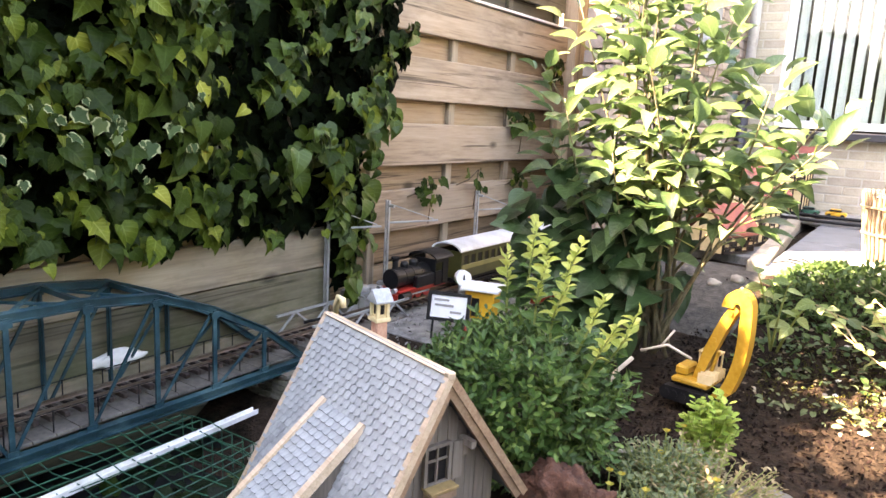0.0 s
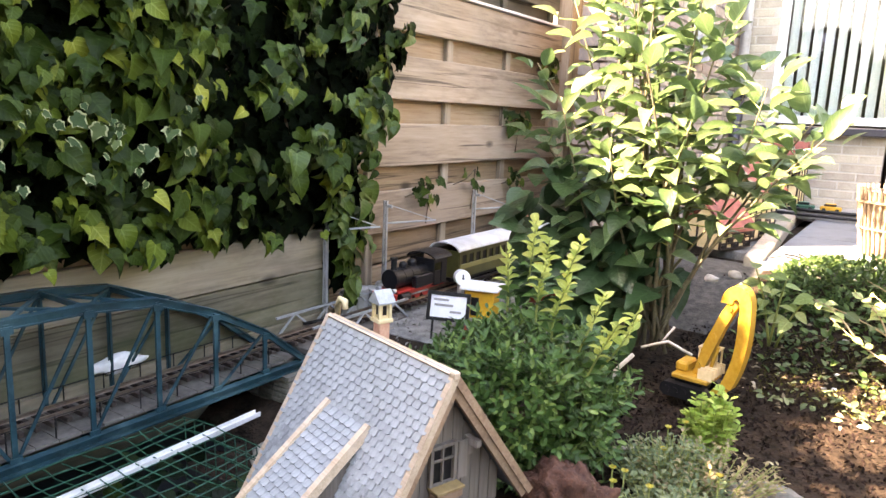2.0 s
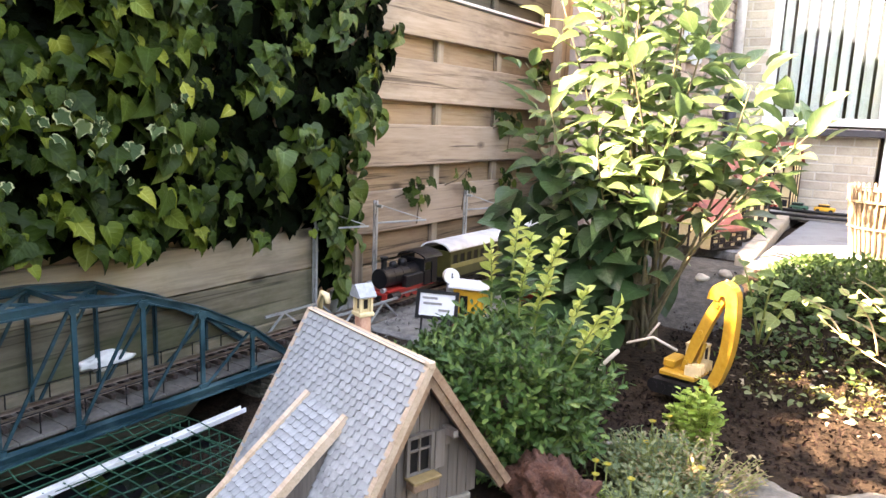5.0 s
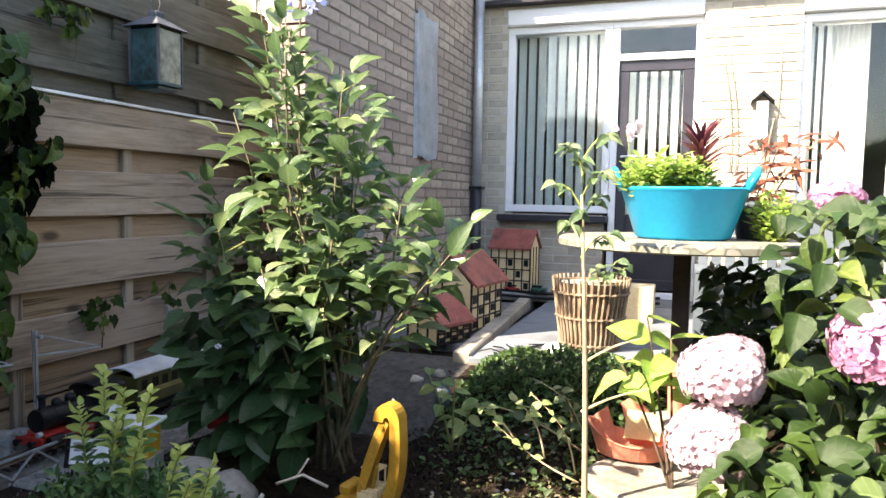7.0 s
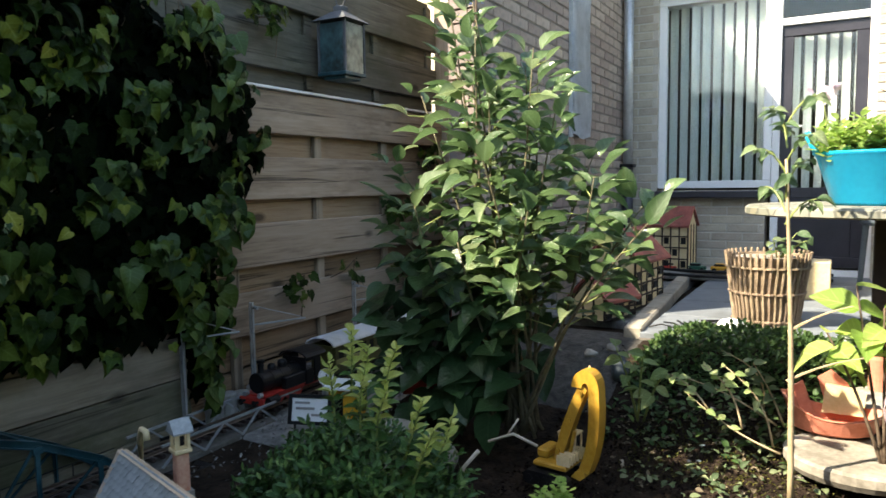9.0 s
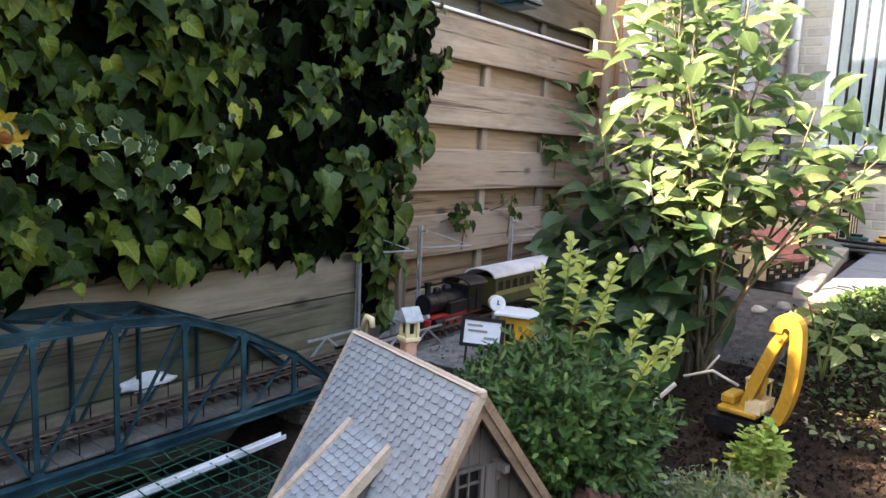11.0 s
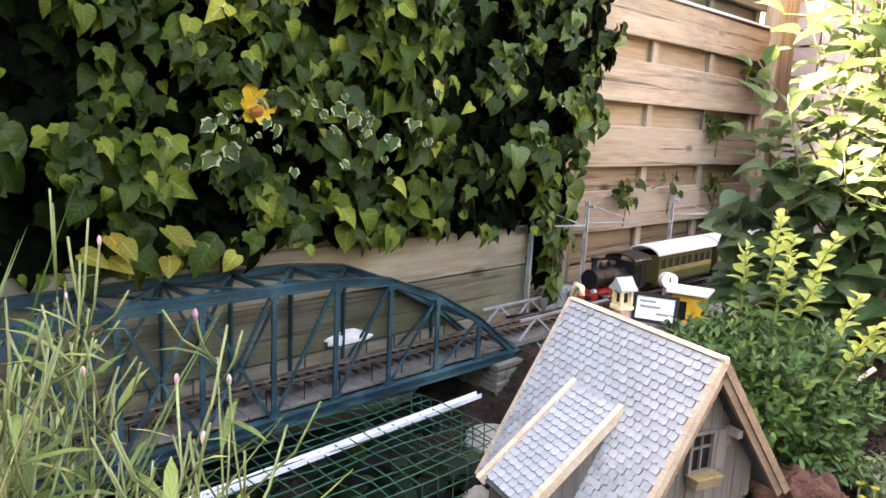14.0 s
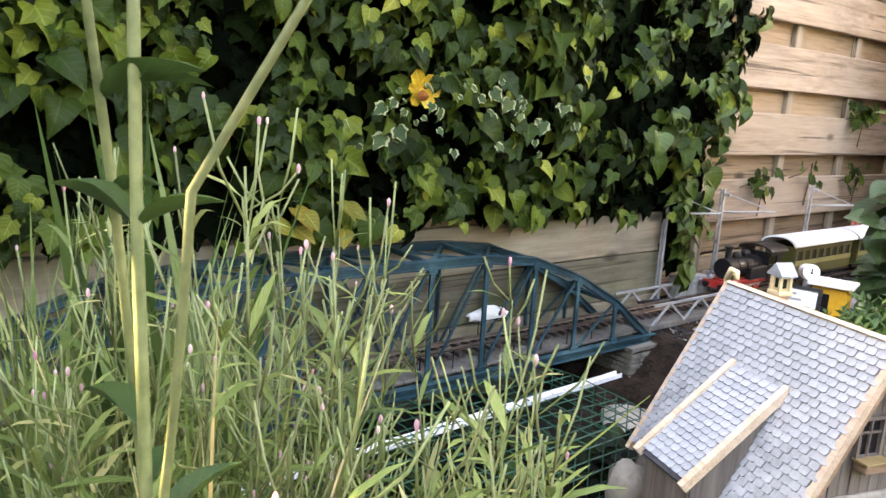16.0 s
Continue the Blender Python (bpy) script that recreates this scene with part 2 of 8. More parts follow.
M_BLACK = surf("black", (0.004, 0.004, 0.005), (0.014, 0.014, 0.015), 0.42, 12, 100, 0.1, spec=0.25)
M_DARK = surf("dark door paint", (0.016, 0.015, 0.022), (0.03, 0.028, 0.038), 0.4, 6, 60, 0.05)
M_ZINC = surf("zinc", (0.42, 0.44, 0.46), (0.58, 0.60, 0.62), 0.4, 6, 60, 0.1, metal=0.5, stain=(0.34, 0.35, 0.36))
M_GREYSTEEL = surf("galvanised mast", (0.28, 0.29, 0.29), (0.44, 0.45, 0.45), 0.5, 20, 120, 0.1, metal=0.4)
M_YELLOW = surf("yellow toy paint", (0.34, 0.175, 0.015), (0.48, 0.28, 0.045), 0.45, 9, 80, 0.12, stain=(0.28, 0.15, 0.03), spec=0.2)
M_CREAM = surf("pale plastic", (0.55, 0.42, 0.22), (0.70, 0.57, 0.34), 0.5, 9, 80, 0.08)
M_ORANGE = surf("ochre hut wall", (0.50, 0.24, 0.015), (0.66, 0.36, 0.03), 0.5, 9, 80, 0.1)
M_RED = surf("red paint", (0.38, 0.025, 0.018), (0.55, 0.05, 0.035), 0.4, 9, 80, 0.1)
M_WAGON = surf("oxide red wagon", (0.22, 0.05, 0.03), (0.33, 0.085, 0.055), 0.55, 9, 80, 0.15)
M_OLIVE = surf("olive coach paint", (0.045, 0.046, 0.014), (0.082, 0.080, 0.023), 0.4, 9, 80, 0.08)
M_COACHCREAM = surf("coach waist band", (0.19, 0.175, 0.065), (0.26, 0.235, 0.09), 0.45, 9, 80, 0.08)
M_ROOFGREY = surf("coach roof", (0.55, 0.56, 0.57), (0.70, 0.71, 0.72), 0.5, 7, 70, 0.1, stain=(0.45, 0.45, 0.44))
M_TERRA = surf("terracotta", (0.46, 0.135, 0.080), (0.60, 0.22, 0.145), 0.85, 9, 110, 0.4, stain=(0.54, 0.30, 0.23))
M_ROOFRED = surf("red model roof", (0.20, 0.050, 0.038), (0.33, 0.095, 0.070), 0.75, 12, 90, 0.4, stain=(0.13, 0.045, 0.036))
M_TUB = surf("turquoise plastic", (0.0, 0.28, 0.50), (0.0, 0.34, 0.58), 0.35, 4, 60, 0.05, spec=0.25)
M_WICKER = surf("wicker", (0.15, 0.105, 0.065), (0.34, 0.25, 0.17), 0.75, 12, 120, 0.4, each=0.3)
M_WIRE = surf("green wire coating", (0.005, 0.052, 0.032), (0.014, 0.095, 0.056), 0.4, 12, 100, 0.05)
M_CHAIR = surf("grey blue plastic", (0.060, 0.078, 0.090), (0.10, 0.122, 0.138), 0.5, 6, 60, 0.05)
M_BARK = surf("bark", (0.055, 0.035, 0.022), (0.15, 0.105, 0.07), 0.9, 30, 150, 0.5)
M_SHRUBSTEM = surf("shrub stem", (0.06, 0.050, 0.028), (0.17, 0.145, 0.08), 0.8, 25, 140, 0.4)
M_STEM = surf("pale stem", (0.30, 0.22, 0.12), (0.46, 0.36, 0.22), 0.8, 25, 140, 0.3)
M_GSTEM = surf("green stem", (0.16, 0.20, 0.05), (0.30, 0.34, 0.11), 0.6, 25, 140, 0.2)
M_WEEDSTEM = surf("weed stem", (0.07, 0.10, 0.03), (0.21, 0.24, 0.09), 0.6, 18, 120, 0.3, each=0.5)
M_TWIG = surf("bleached twig", (0.40, 0.33, 0.25), (0.58, 0.50, 0.41), 0.85, 25, 140, 0.3)
M_GLASSY = surf("lantern glass", (0.05, 0.07, 0.06), (0.22, 0.25, 0.21), 0.12, 16, 60, 0.05, stain=(0.045, 0.06, 0.05))
M_VERDIGRIS = surf("verdigris metal", (0.008, 0.018, 0.020), (0.045, 0.105, 0.115), 0.4, 16, 60, 0.2, stain=(0.008, 0.011, 0.011))
M_BLIND = surf("blind fabric", (0.66, 0.70, 0.68), (0.76, 0.79, 0.77), 0.8, 3, 60, 0.05, each=0.1)
M_NEIGHBOUR = surf("cream render", (0.58, 0.50, 0.36), (0.68, 0.60, 0.46), 0.85, 3, 60, 0.1)
M_ROOM = surf("dark room", (0.05, 0.045, 0.04), (0.09, 0.085, 0.08), 0.9, 2, 20, 0.05)
M_BOXRIM = surf("ochre box rim", (0.20, 0.13, 0.05), (0.33, 0.23, 0.10), 0.6, 12, 90, 0.2)
M_CHIM = surf("model chimney brick", (0.42, 0.16, 0.10), (0.56, 0.33, 0.22), 0.8, 30, 160, 0.3)

L_IVY = leaf_mat("ivy leaf", [(0.0, (0.003, 0.009, 0.002)), (0.38, (0.010, 0.024, 0.004)), (0.66, (0.030, 0.055, 0.007)), (0.88, (0.078, 0.110, 0.012)), (1.0, (0.15, 0.165, 0.02))], 0.45, 0.06, spec=0.10, vein=0.5)
# lightened ivy green: the brighter light at one hedge end, put into colour
L_IVYM = leaf_mat("lightened ivy leaf", [(0.0, (0.022, 0.048, 0.010)), (0.6, (0.048, 0.085, 0.015)), (1.0, (0.11, 0.15, 0.024))], 0.40, 0.08, spec=0.25, vein=0.45)
# near-black on purpose: shade between the ivy leaves is put into this colour
L_IVYIN = leaf_mat("gap-shaded ivy leaf", [(0.0, (0.0006, 0.0012, 0.0006)), (0.6, (0.0018, 0.004, 0.0012)), (1.0, (0.006, 0.013, 0.003))], 0.8, 0.0, spec=0.03)
L_IVYV = leaf_mat("variegated ivy leaf", [(0.0, (0.03, 0.055, 0.02)), (0.5, (0.04, 0.075, 0.03)), (1.0, (0.09, 0.12, 0.04))], 0.5, 0.1, cream=(0.30, 0.31, 0.16), spec=0.1)
L_YEL = leaf_mat("yellowing leaf", [(0.0, (0.22, 0.24, 0.04)), (0.5, (0.36, 0.30, 0.04)), (1.0, (0.50, 0.33, 0.03))], 0.5, 0.3)
L_IVYY = leaf_mat("lime ivy leaf", [(0.0, (0.10, 0.15, 0.015)), (0.6, (0.17, 0.20, 0.025)), (1.0, (0.26, 0.24, 0.03))], 0.5, 0.15, spec=0.2, vein=0.6)
L_TREE = leaf_mat("shrub leaf", [(0.0, (0.024, 0.062, 0.021)), (0.5, (0.064, 0.124, 0.044)), (0.85, (0.135, 0.200, 0.080)), (1.0, (0.25, 0.29, 0.15))], 0.28, 0.34, spec=0.6, vein=0.45)
# darker copy of the shrub leaf, with the shade low down in its colour
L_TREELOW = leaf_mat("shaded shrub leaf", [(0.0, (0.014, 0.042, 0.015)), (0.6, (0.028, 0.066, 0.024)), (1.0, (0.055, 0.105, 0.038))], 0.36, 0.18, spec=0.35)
L_BOX = leaf_mat("boxwood leaf", [(0.0, (0.014, 0.046, 0.012)), (0.6, (0.052, 0.125, 0.028)), (1.0, (0.20, 0.29, 0.075))], 0.34, 0.2, spec=0.35)
L_BOXY = leaf_mat("fresh boxwood leaf", [(0.0, (0.28, 0.36, 0.07)), (1.0, (0.50, 0.53, 0.16))], 0.45, 0.4)
L_LIME = leaf_mat("lime leaf", [(0.0, (0.16, 0.28, 0.05)), (0.6, (0.30, 0.42, 0.09)), (1.0, (0.46, 0.52, 0.16))], 0.5, 0.4)
L_HERB = leaf_mat("herb leaf", [(0.0, (0.05, 0.085, 0.04)), (0.6, (0.13, 0.175, 0.085)), (1.0, (0.26, 0.28, 0.15))], 0.6, 0.3)
L_SILVER = leaf_mat("pale trailing leaf", [(0.0, (0.14, 0.22, 0.07)), (0.6, (0.27, 0.35, 0.13)), (1.0, (0.40, 0.45, 0.21))], 0.45, 0.38, vein=0.5)
L_TAN = leaf_mat("dry herb leaf", [(0.0, (0.16, 0.12, 0.06)), (0.6, (0.26, 0.21, 0.12)), (1.0, (0.38, 0.33, 0.20))], 0.7, 0.2, spec=0.1)
L_MOSSY = leaf_mat("moss leaf", [(0.0, (0.028, 0.034, 0.008)), (0.6, (0.062, 0.062, 0.015)), (1.0, (0.12, 0.105, 0.03))], 0.7, 0.2, spec=0.1)
# shade beneath the cage is put into these near-black leaf greens
L_POND = leaf_mat("shaded pond leaf", [(0.0, (0.002, 0.006, 0.002)), (0.8, (0.006, 0.016, 0.005)), (1.0, (0.045, 0.085, 0.02))], 0.5, 0.1, spec=0.15)
L_VINE = leaf_mat("olive vine leaf", [(0.0, (0.08, 0.08, 0.012)), (0.6, (0.13, 0.115, 0.016)), (1.0, (0.17, 0.11, 0.015))], 0.5, 0.1, spec=0.1, vein=0.6)
L_COVER = leaf_mat("ground cover leaf", [(0.0, (0.018, 0.045, 0.013)), (0.7, (0.055, 0.110, 0.030)), (1.0, (0.13, 0.19, 0.06))], 0.5, 0.28)
L_HYD = leaf_mat("hydrangea leaf", [(0.0, (0.006, 0.020, 0.005)), (0.55, (0.018, 0.044, 0.009)), (0.9, (0.052, 0.090, 0.016)), (1.0, (0.11, 0.15, 0.026))], 0.36, 0.15, spec=0.4, vein=0.6)
L_PINK = leaf_mat("hydrangea petal", [(0.0, (0.40, 0.16, 0.28)), (0.5, (0.52, 0.25, 0.40)), (1.0, (0.64, 0.40, 0.50))], 0.6, 0.3, vein=0.1)
L_PALE = leaf_mat("pale hydrangea petal", [(0.0, (0.50, 0.36, 0.42)), (0.5, (0.63, 0.49, 0.54)), (1.0, (0.72, 0.62, 0.63))], 0.6, 0.3, vein=0.1)
L_PURPLE = leaf_mat("dark red leaf", [(0.0, (0.035, 0.010, 0.016)), (0.6, (0.09, 0.022, 0.032)), (1.0, (0.22, 0.06, 0.05))], 0.5, 0.3)
L_RUST = leaf_mat("rusty red leaf", [(0.0, (0.10, 0.03, 0.02)), (1.0, (0.24, 0.085, 0.045))], 0.5, 0.3)
L_GRASS = leaf_mat("grass blade", [(0.0, (0.030, 0.070, 0.014)), (0.5, (0.085, 0.140, 0.030)), (0.85, (0.19, 0.245, 0.065)), (1.0, (0.36, 0.32, 0.14))], 0.45, 0.25, vein=0.15)
L_BLADE = leaf_mat("broad dark blade", [(0.0, (0.016, 0.045, 0.010)), (0.6, (0.036, 0.085, 0.018)), (1.0, (0.075, 0.13, 0.030))], 0.4, 0.2, spec=0.3, vein=0.2)
L_STRAW = leaf_mat("straw blade", [(0.0, (0.30, 0.22, 0.09)), (1.0, (0.46, 0.36, 0.18))], 0.5, 0.2, vein=0.1)
L_BUD = leaf_mat("pink bud", [(0.0, (0.34, 0.14, 0.18)), (0.5, (0.46, 0.27, 0.30)), (1.0, (0.58, 0.46, 0.44))], 0.6, 0.3)
L_LAV = leaf_mat("blue flower", [(0.0, (0.28, 0.34, 0.66)), (1.0, (0.50, 0.54, 0.78))], 0.6, 0.3)
L_DRY = leaf_mat("dry petal litter", [(0.0, (0.04, 0.029, 0.018)), (0.6, (0.12, 0.088, 0.055)), (0.9, (0.24, 0.20, 0.13)), (1.0, (0.46, 0.41, 0.32))], 0.7, 0.1)


def glass_mat():
    m, nt, b = nodes_of("window glass")
    b.inputs["Base Color"].default_value = (0.9, 0.95, 0.93, 1)
    b.inputs["Roughness"].default_value = 0.03
    b.inputs["Transmission Weight"].default_value = 1.0
    b.inputs["IOR"].default_value = 1.45
    return m


M_GLASS = glass_mat()


def mosaic_mat():
    """Broken stone pieces set in a table top."""
    m, nt, b = nodes_of("stone mosaic")
    tc = nt.nodes.new("ShaderNodeTexCoord")
    vo = nt.nodes.new("ShaderNodeTexVoronoi")
    vo.inputs["Scale"].default_value = 16.0
    ed = nt.nodes.new("ShaderNodeTexVoronoi")
    ed.feature = "DISTANCE_TO_EDGE"
    ed.inputs["Scale"].default_value = 16.0
    for n in (vo, ed):
        nt.links.new(tc.outputs["Object"], n.inputs["Vector"])
    sep = nt.nodes.new("ShaderNodeSeparateColor")
    nt.links.new(vo.outputs["Color"], sep.inputs[0])
    col = ramp(nt, sep.outputs[0], [(0.0, (0.13, 0.14, 0.11)), (0.4, (0.26, 0.25, 0.21)), (0.75, (0.36, 0.33, 0.28)), (1.0, (0.22, 0.20, 0.14))])
    col = mixc(nt, ramp(nt, ed.outputs["Distance"], [(0.03, (1, 1, 1)), (0.07, (0, 0, 0))]), col, (0.10, 0.10, 0.085))
    col = mixc(nt, math_of(nt, "MULTIPLY", noise_of(nt, 9.0, 5), 0.5), col, (0.14, 0.15, 0.10))
    nt.links.new(col, b.inputs["Base Color"])
    b.inputs["Roughness"].default_value = 0.7
    bump_of(nt, b, ed.outputs["Distance"], 0.4, 0.004)
    return m


M_MOSAIC = mosaic_mat()

# ---------------- builders ----------------
def world_of(o):
    m = o.matrix_basis.copy()
    return world_of(o.parent) @ o.matrix_parent_inverse @ m if o.parent else m


def under(ob, parent):
    ob.parent = parent
    ob.matrix_parent_inverse = world_of(parent).inverted()
    return ob


def thing(name, label, category, group="", kind=""):
    return tagged(new(name), label, category, group, kind)


def part(name, bm, material, parent=None, label="", smooth=False):
    """Links a bmesh as one mesh object under a thing or a part."""
    me = bpy.data.meshes.new(name)
    bmesh.ops.recalc_face_normals(bm, faces=bm.faces)
    bm.to_mesh(me)
    bm.free()
    me.materials.append(material)
    if smooth:
        me.shade_smooth()
    ob = new(name, me)
    if parent:
        under(ob, parent)
    return tagged(ob, label)


def raw(name, verts, faces, material, parent=None, label="", smooth=False):
    me = bpy.data.meshes.new(name)
    me.from_pydata([tuple(v) for v in verts], [], faces)
    me.materials.append(material)
    if smooth:
        me.shade_smooth()
    ob = new(name, me)
    if parent:
        under(ob, parent)
    return tagged(ob, label)


def shared(name, mesh, matrix, parent):
    ob = new(name, mesh)
    ob.parent = parent
    ob.matrix_parent_inverse = world_of(parent).inverted()
    ob.matrix_basis = matrix
    return ob


def box(bm, c, s, rot=(0, 0, 0), bevel=0.0):
    m = pose(c[0], c[1], c[2], *rot) @ Matrix.Diagonal((s[0], s[1], s[2], 1))
    r = bmesh.ops.create_cube(bm, size=1.0, matrix=m)
    if bevel:
        es = list({e for v in r["verts"] for e in v.link_edges})
        bmesh.ops.bevel(bm, geom=es, offset=bevel, segments=1, affect="EDGES")
    return bm


def boxes(*items, bevel=0.0):
    bm = bmesh.new()
    for c, s, *r in items:
        box(bm, c, s, r[0] if r else (0, 0, 0), bevel)
    return bm


def rod(bm, a, b, r0, r1=None, seg=8):
    a, b = Vector(a), Vector(b)
    d = b - a
    m = Matrix.Translation((a + b) / 2) @ d.to_track_quat("Z", "Y").to_matrix().to_4x4()
    bmesh.ops.create_cone(bm, cap_ends=True, segments=seg, radius1=r0, radius2=r0 if r1 is None else r1, depth=d.length, matrix=m)
    return bm


def beam(bm, a, b, w, h, side=(1, 0, 0)):
    """A bar from a to b, w wide along side and h the other way."""
    a, b = Vector(a), Vector(b)
    d = (b - a).normalized()
    x = Vector(side)
    x = (x - d * x.dot(d)).normalized()
    y = d.cross(x)
    vs = [bm.verts.new(p + x * (w / 2 * i) + y * (h / 2 * j)) for p in (a, b) for i, j in ((-1, -1), (1, -1), (1, 1), (-1, 1))]
    for f in ((0, 1, 2, 3), (7, 6, 5, 4), (0, 4, 5, 1), (1, 5, 6, 2), (2, 6, 7, 3), (3, 7, 4, 0)):
        bm.faces.new([vs[i] for i in f])
    return bm


def ribbon(bm, pts, w, h):
    """A bar of one piece, w wide along x and h thick, along points of a plane x = const."""
    rings = []
    n = len(pts)
    for i, p in enumerate(pts):
        d = (Vector(pts[min(i + 1, n - 1)]) - Vector(pts[max(i - 1, 0)])).normalized()
        up = Vector((0, -d.z, d.y))
        rings.append([bm.verts.new(Vector(p) + Vector((w / 2 * a, 0, 0)) + up * (h / 2 * b)) for a, b in ((-1, -1), (1, -1), (1, 1), (-1, 1))])
    for a, b in zip(rings, rings[1:]):
        for k in range(4):
            bm.faces.new((a[k], a[(k + 1) % 4], b[(k + 1) % 4], b[k]))
    bm.faces.new(rings[0][::-1])
    bm.faces.new(rings[-1])
    return bm


def tube(bm, pts, radii, seg=6):
    """A tapering tube along points."""
    rings = []
    n = len(pts)
    for i, p in enumerate(pts):
        p = Vector(p)
        d = (Vector(pts[min(i + 1, n - 1)]) - Vector(pts[max(i - 1, 0)])).normalized()
        q = d.to_track_quat("Z", "Y")
        r = radii[i] if isinstance(radii, (list, tuple)) else radii
        rings.append([bm.verts.new(p + q @ Vector((r * math.cos(k * math.tau / seg), r * math.sin(k * math.tau / seg), 0))) for k in range(seg)])
    for a, b in zip(rings, rings[1:]):
        for k in range(seg):
            bm.faces.new((a[k], a[(k + 1) % seg], b[(k + 1) % seg], b[k]))
    bm.faces.new(rings[0][::-1])
    bm.faces.new(rings[-1])
    return bm


def lathe(bm, profile, seg=32, centre=(0, 0, 0), squash=(1, 1)):
    """Turns (radius, height) pairs round the z axis."""
    rings = [[bm.verts.new((centre[0] + r * squash[0] * math.cos(k * math.tau / seg), centre[1] + r * squash[1] * math.sin(k * math.tau / seg), centre[2] + z)) for k in range(seg)] for r, z in profile]
    for a, b in zip(rings, rings[1:]):
        for k in range(seg):
            bm.faces.new((a[k], a[(k + 1) % seg], b[(k + 1) % seg], b[k]))
    bm.faces.new(rings[0][::-1])
    bm.faces.new(rings[-1])
    return bm


def prism(bm, poly, p0, ux, uy, uz, thick):
    """An outline poly (in ux, uy from p0) given thickness along uz."""
    p0, ux, uy, uz = Vector(p0), Vector(ux), Vector(uy), Vector(uz)
    a = [bm.verts.new(p0 + ux * x + uy * y) for x, y in poly]
    b = [bm.verts.new(p0 + ux * x + uy * y + uz * thick) for x, y in poly]
    bm.faces.new(a[::-1])
    bm.faces.new(b)
    n = len(poly)
    for i in range(n):
        bm.faces.new((a[i], a[(i + 1) % n], b[(i + 1) % n], b[i]))
    return bm


def rock(bm, c, s, seed, rough=0.25, sub=3):
    r = bmesh.ops.create_icosphere(bm, subdivisions=sub, radius=1.0)
    off = Vector((seed * 7.3, seed * 3.1, seed * 1.7))
    for v in r["verts"]:
        p = v.co.copy()
        k = 1 + rough * noise.noise(p * 1.2 + off) + rough * 0.45 * noise.noise(p * 3.5 + off) + rough * 0.28 * noise.noise(p * 8.5 + off)
        v.co = Vector((c[0] + p.x * k * s[0], c[1] + p.y * k * s[1], c[2] + p.z * k * s[2]))
    return bm


# leaf outlines: along +y from the stalk, folded a little on the middle rib
def outline(rib, droop, edge):
    """A leaf from the heights of its middle rib, the tip's droop, and the margin's points (out, along, up) of one side."""
    vs = [(0, v, -droop * v * v) for v in rib]
    k, n = len(rib), len(edge)
    vs += [(x, v, z) for x, v, z in edge] + [(-x, v, z) for x, v, z in edge]
    fs = []
    for i in range(n - 1):
        fs += [(i, k + i, k + i + 1, i + 1), (i, i + 1, k + n + i + 1, k + n + i)]
    fs += [(n - 1, k + n - 1, k - 1), (n - 1, k - 1, k + 2 * n - 1)]
    return vs, fs


LEAF = {
    "ivy": outline((0, 0.08, 0.20, 0.34, 0.50, 0.66, 0.84, 1.0), 0.16, ((0.16, -0.16, 0.0), (0.36, -0.10, 0.03), (0.45, 0.04, 0.05), (0.43, 0.17, 0.05), (0.55, 0.36, -0.02), (0.33, 0.47, 0.05), (0.20, 0.70, 0.0))),
    "heart": outline((0, 0.10, 0.26, 0.44, 0.62, 0.80, 1.0), 0.16, ((0.20, -0.13, 0.0), (0.38, -0.03, 0.04), (0.46, 0.15, 0.07), (0.43, 0.36, 0.06), (0.33, 0.58, 0.02), (0.17, 0.80, -0.05))),
    "ovate": outline((0, 0.12, 0.28, 0.46, 0.64, 0.82, 1.0), 0.18, ((0.06, 0.03, 0.01), (0.19, 0.12, 0.05), (0.28, 0.28, 0.08), (0.30, 0.48, 0.07), (0.24, 0.67, 0.01), (0.12, 0.85, -0.08))),
    "small": ([(0, 0, 0), (0, 0.5, -0.05), (0, 1.0, 0), (0.19, 0.22, 0.04), (0.26, 0.55, 0.06), (0.15, 0.86, 0.03), (-0.19, 0.22, 0.04), (-0.26, 0.55, 0.06), (-0.15, 0.86, 0.03)], [(0, 3, 4, 1), (1, 4, 5, 2), (0, 1, 7, 6), (1, 2, 8, 7)]),
    "petal": ([(0, 0, 0), (0.38, 0.30, 0.06), (0.34, 0.85, 0.0), (0, 1.0, -0.06), (-0.34, 0.85, 0.0), (-0.38, 0.30, 0.06)], [(0, 1, 2, 3), (0, 3, 4, 5)]),
    "lance": ([(0, 0, 0), (0.07, 0.35, 0.02), (0.06, 0.7, -0.04), (0, 1.0, -0.18), (-0.06, 0.7, -0.04), (-0.07, 0.35, 0.02)], [(0, 1, 5), (1, 2, 4, 5), (2, 3, 4)]),
}


def leaf_frame(pos, ahead, up, size, curl=1.0):
    y = Vector(ahead).normalized()
    z = Vector(up)
    z = z - y * z.dot(y)
    z = z.normalized() if z.length > 1e-4 else y.orthogonal().normalized()
    x = y.cross(z)
    return Matrix(((x.x * size, y.x * size, z.x * size * curl, pos[0]), (x.y * size, y.y * size, z.y * size * curl, pos[1]), (x.z * size, y.z * size, z.z * size * curl, pos[2]), (0, 0, 0, 1)))


def leaf_uv(me, shape, n):
    """u runs from the middle rib to the margin, v from stalk to tip."""
    v0, f0 = LEAF[shape]
    one = np.array([((v0[i][0] > 0) - (v0[i][0] < 0), v0[i][1]) for f in f0 for i in f], dtype=np.float32)
    lay = me.uv_layers.new(name="leaf")
    lay.data.foreach_set("uv", np.tile(one, (n, 1)).ravel())


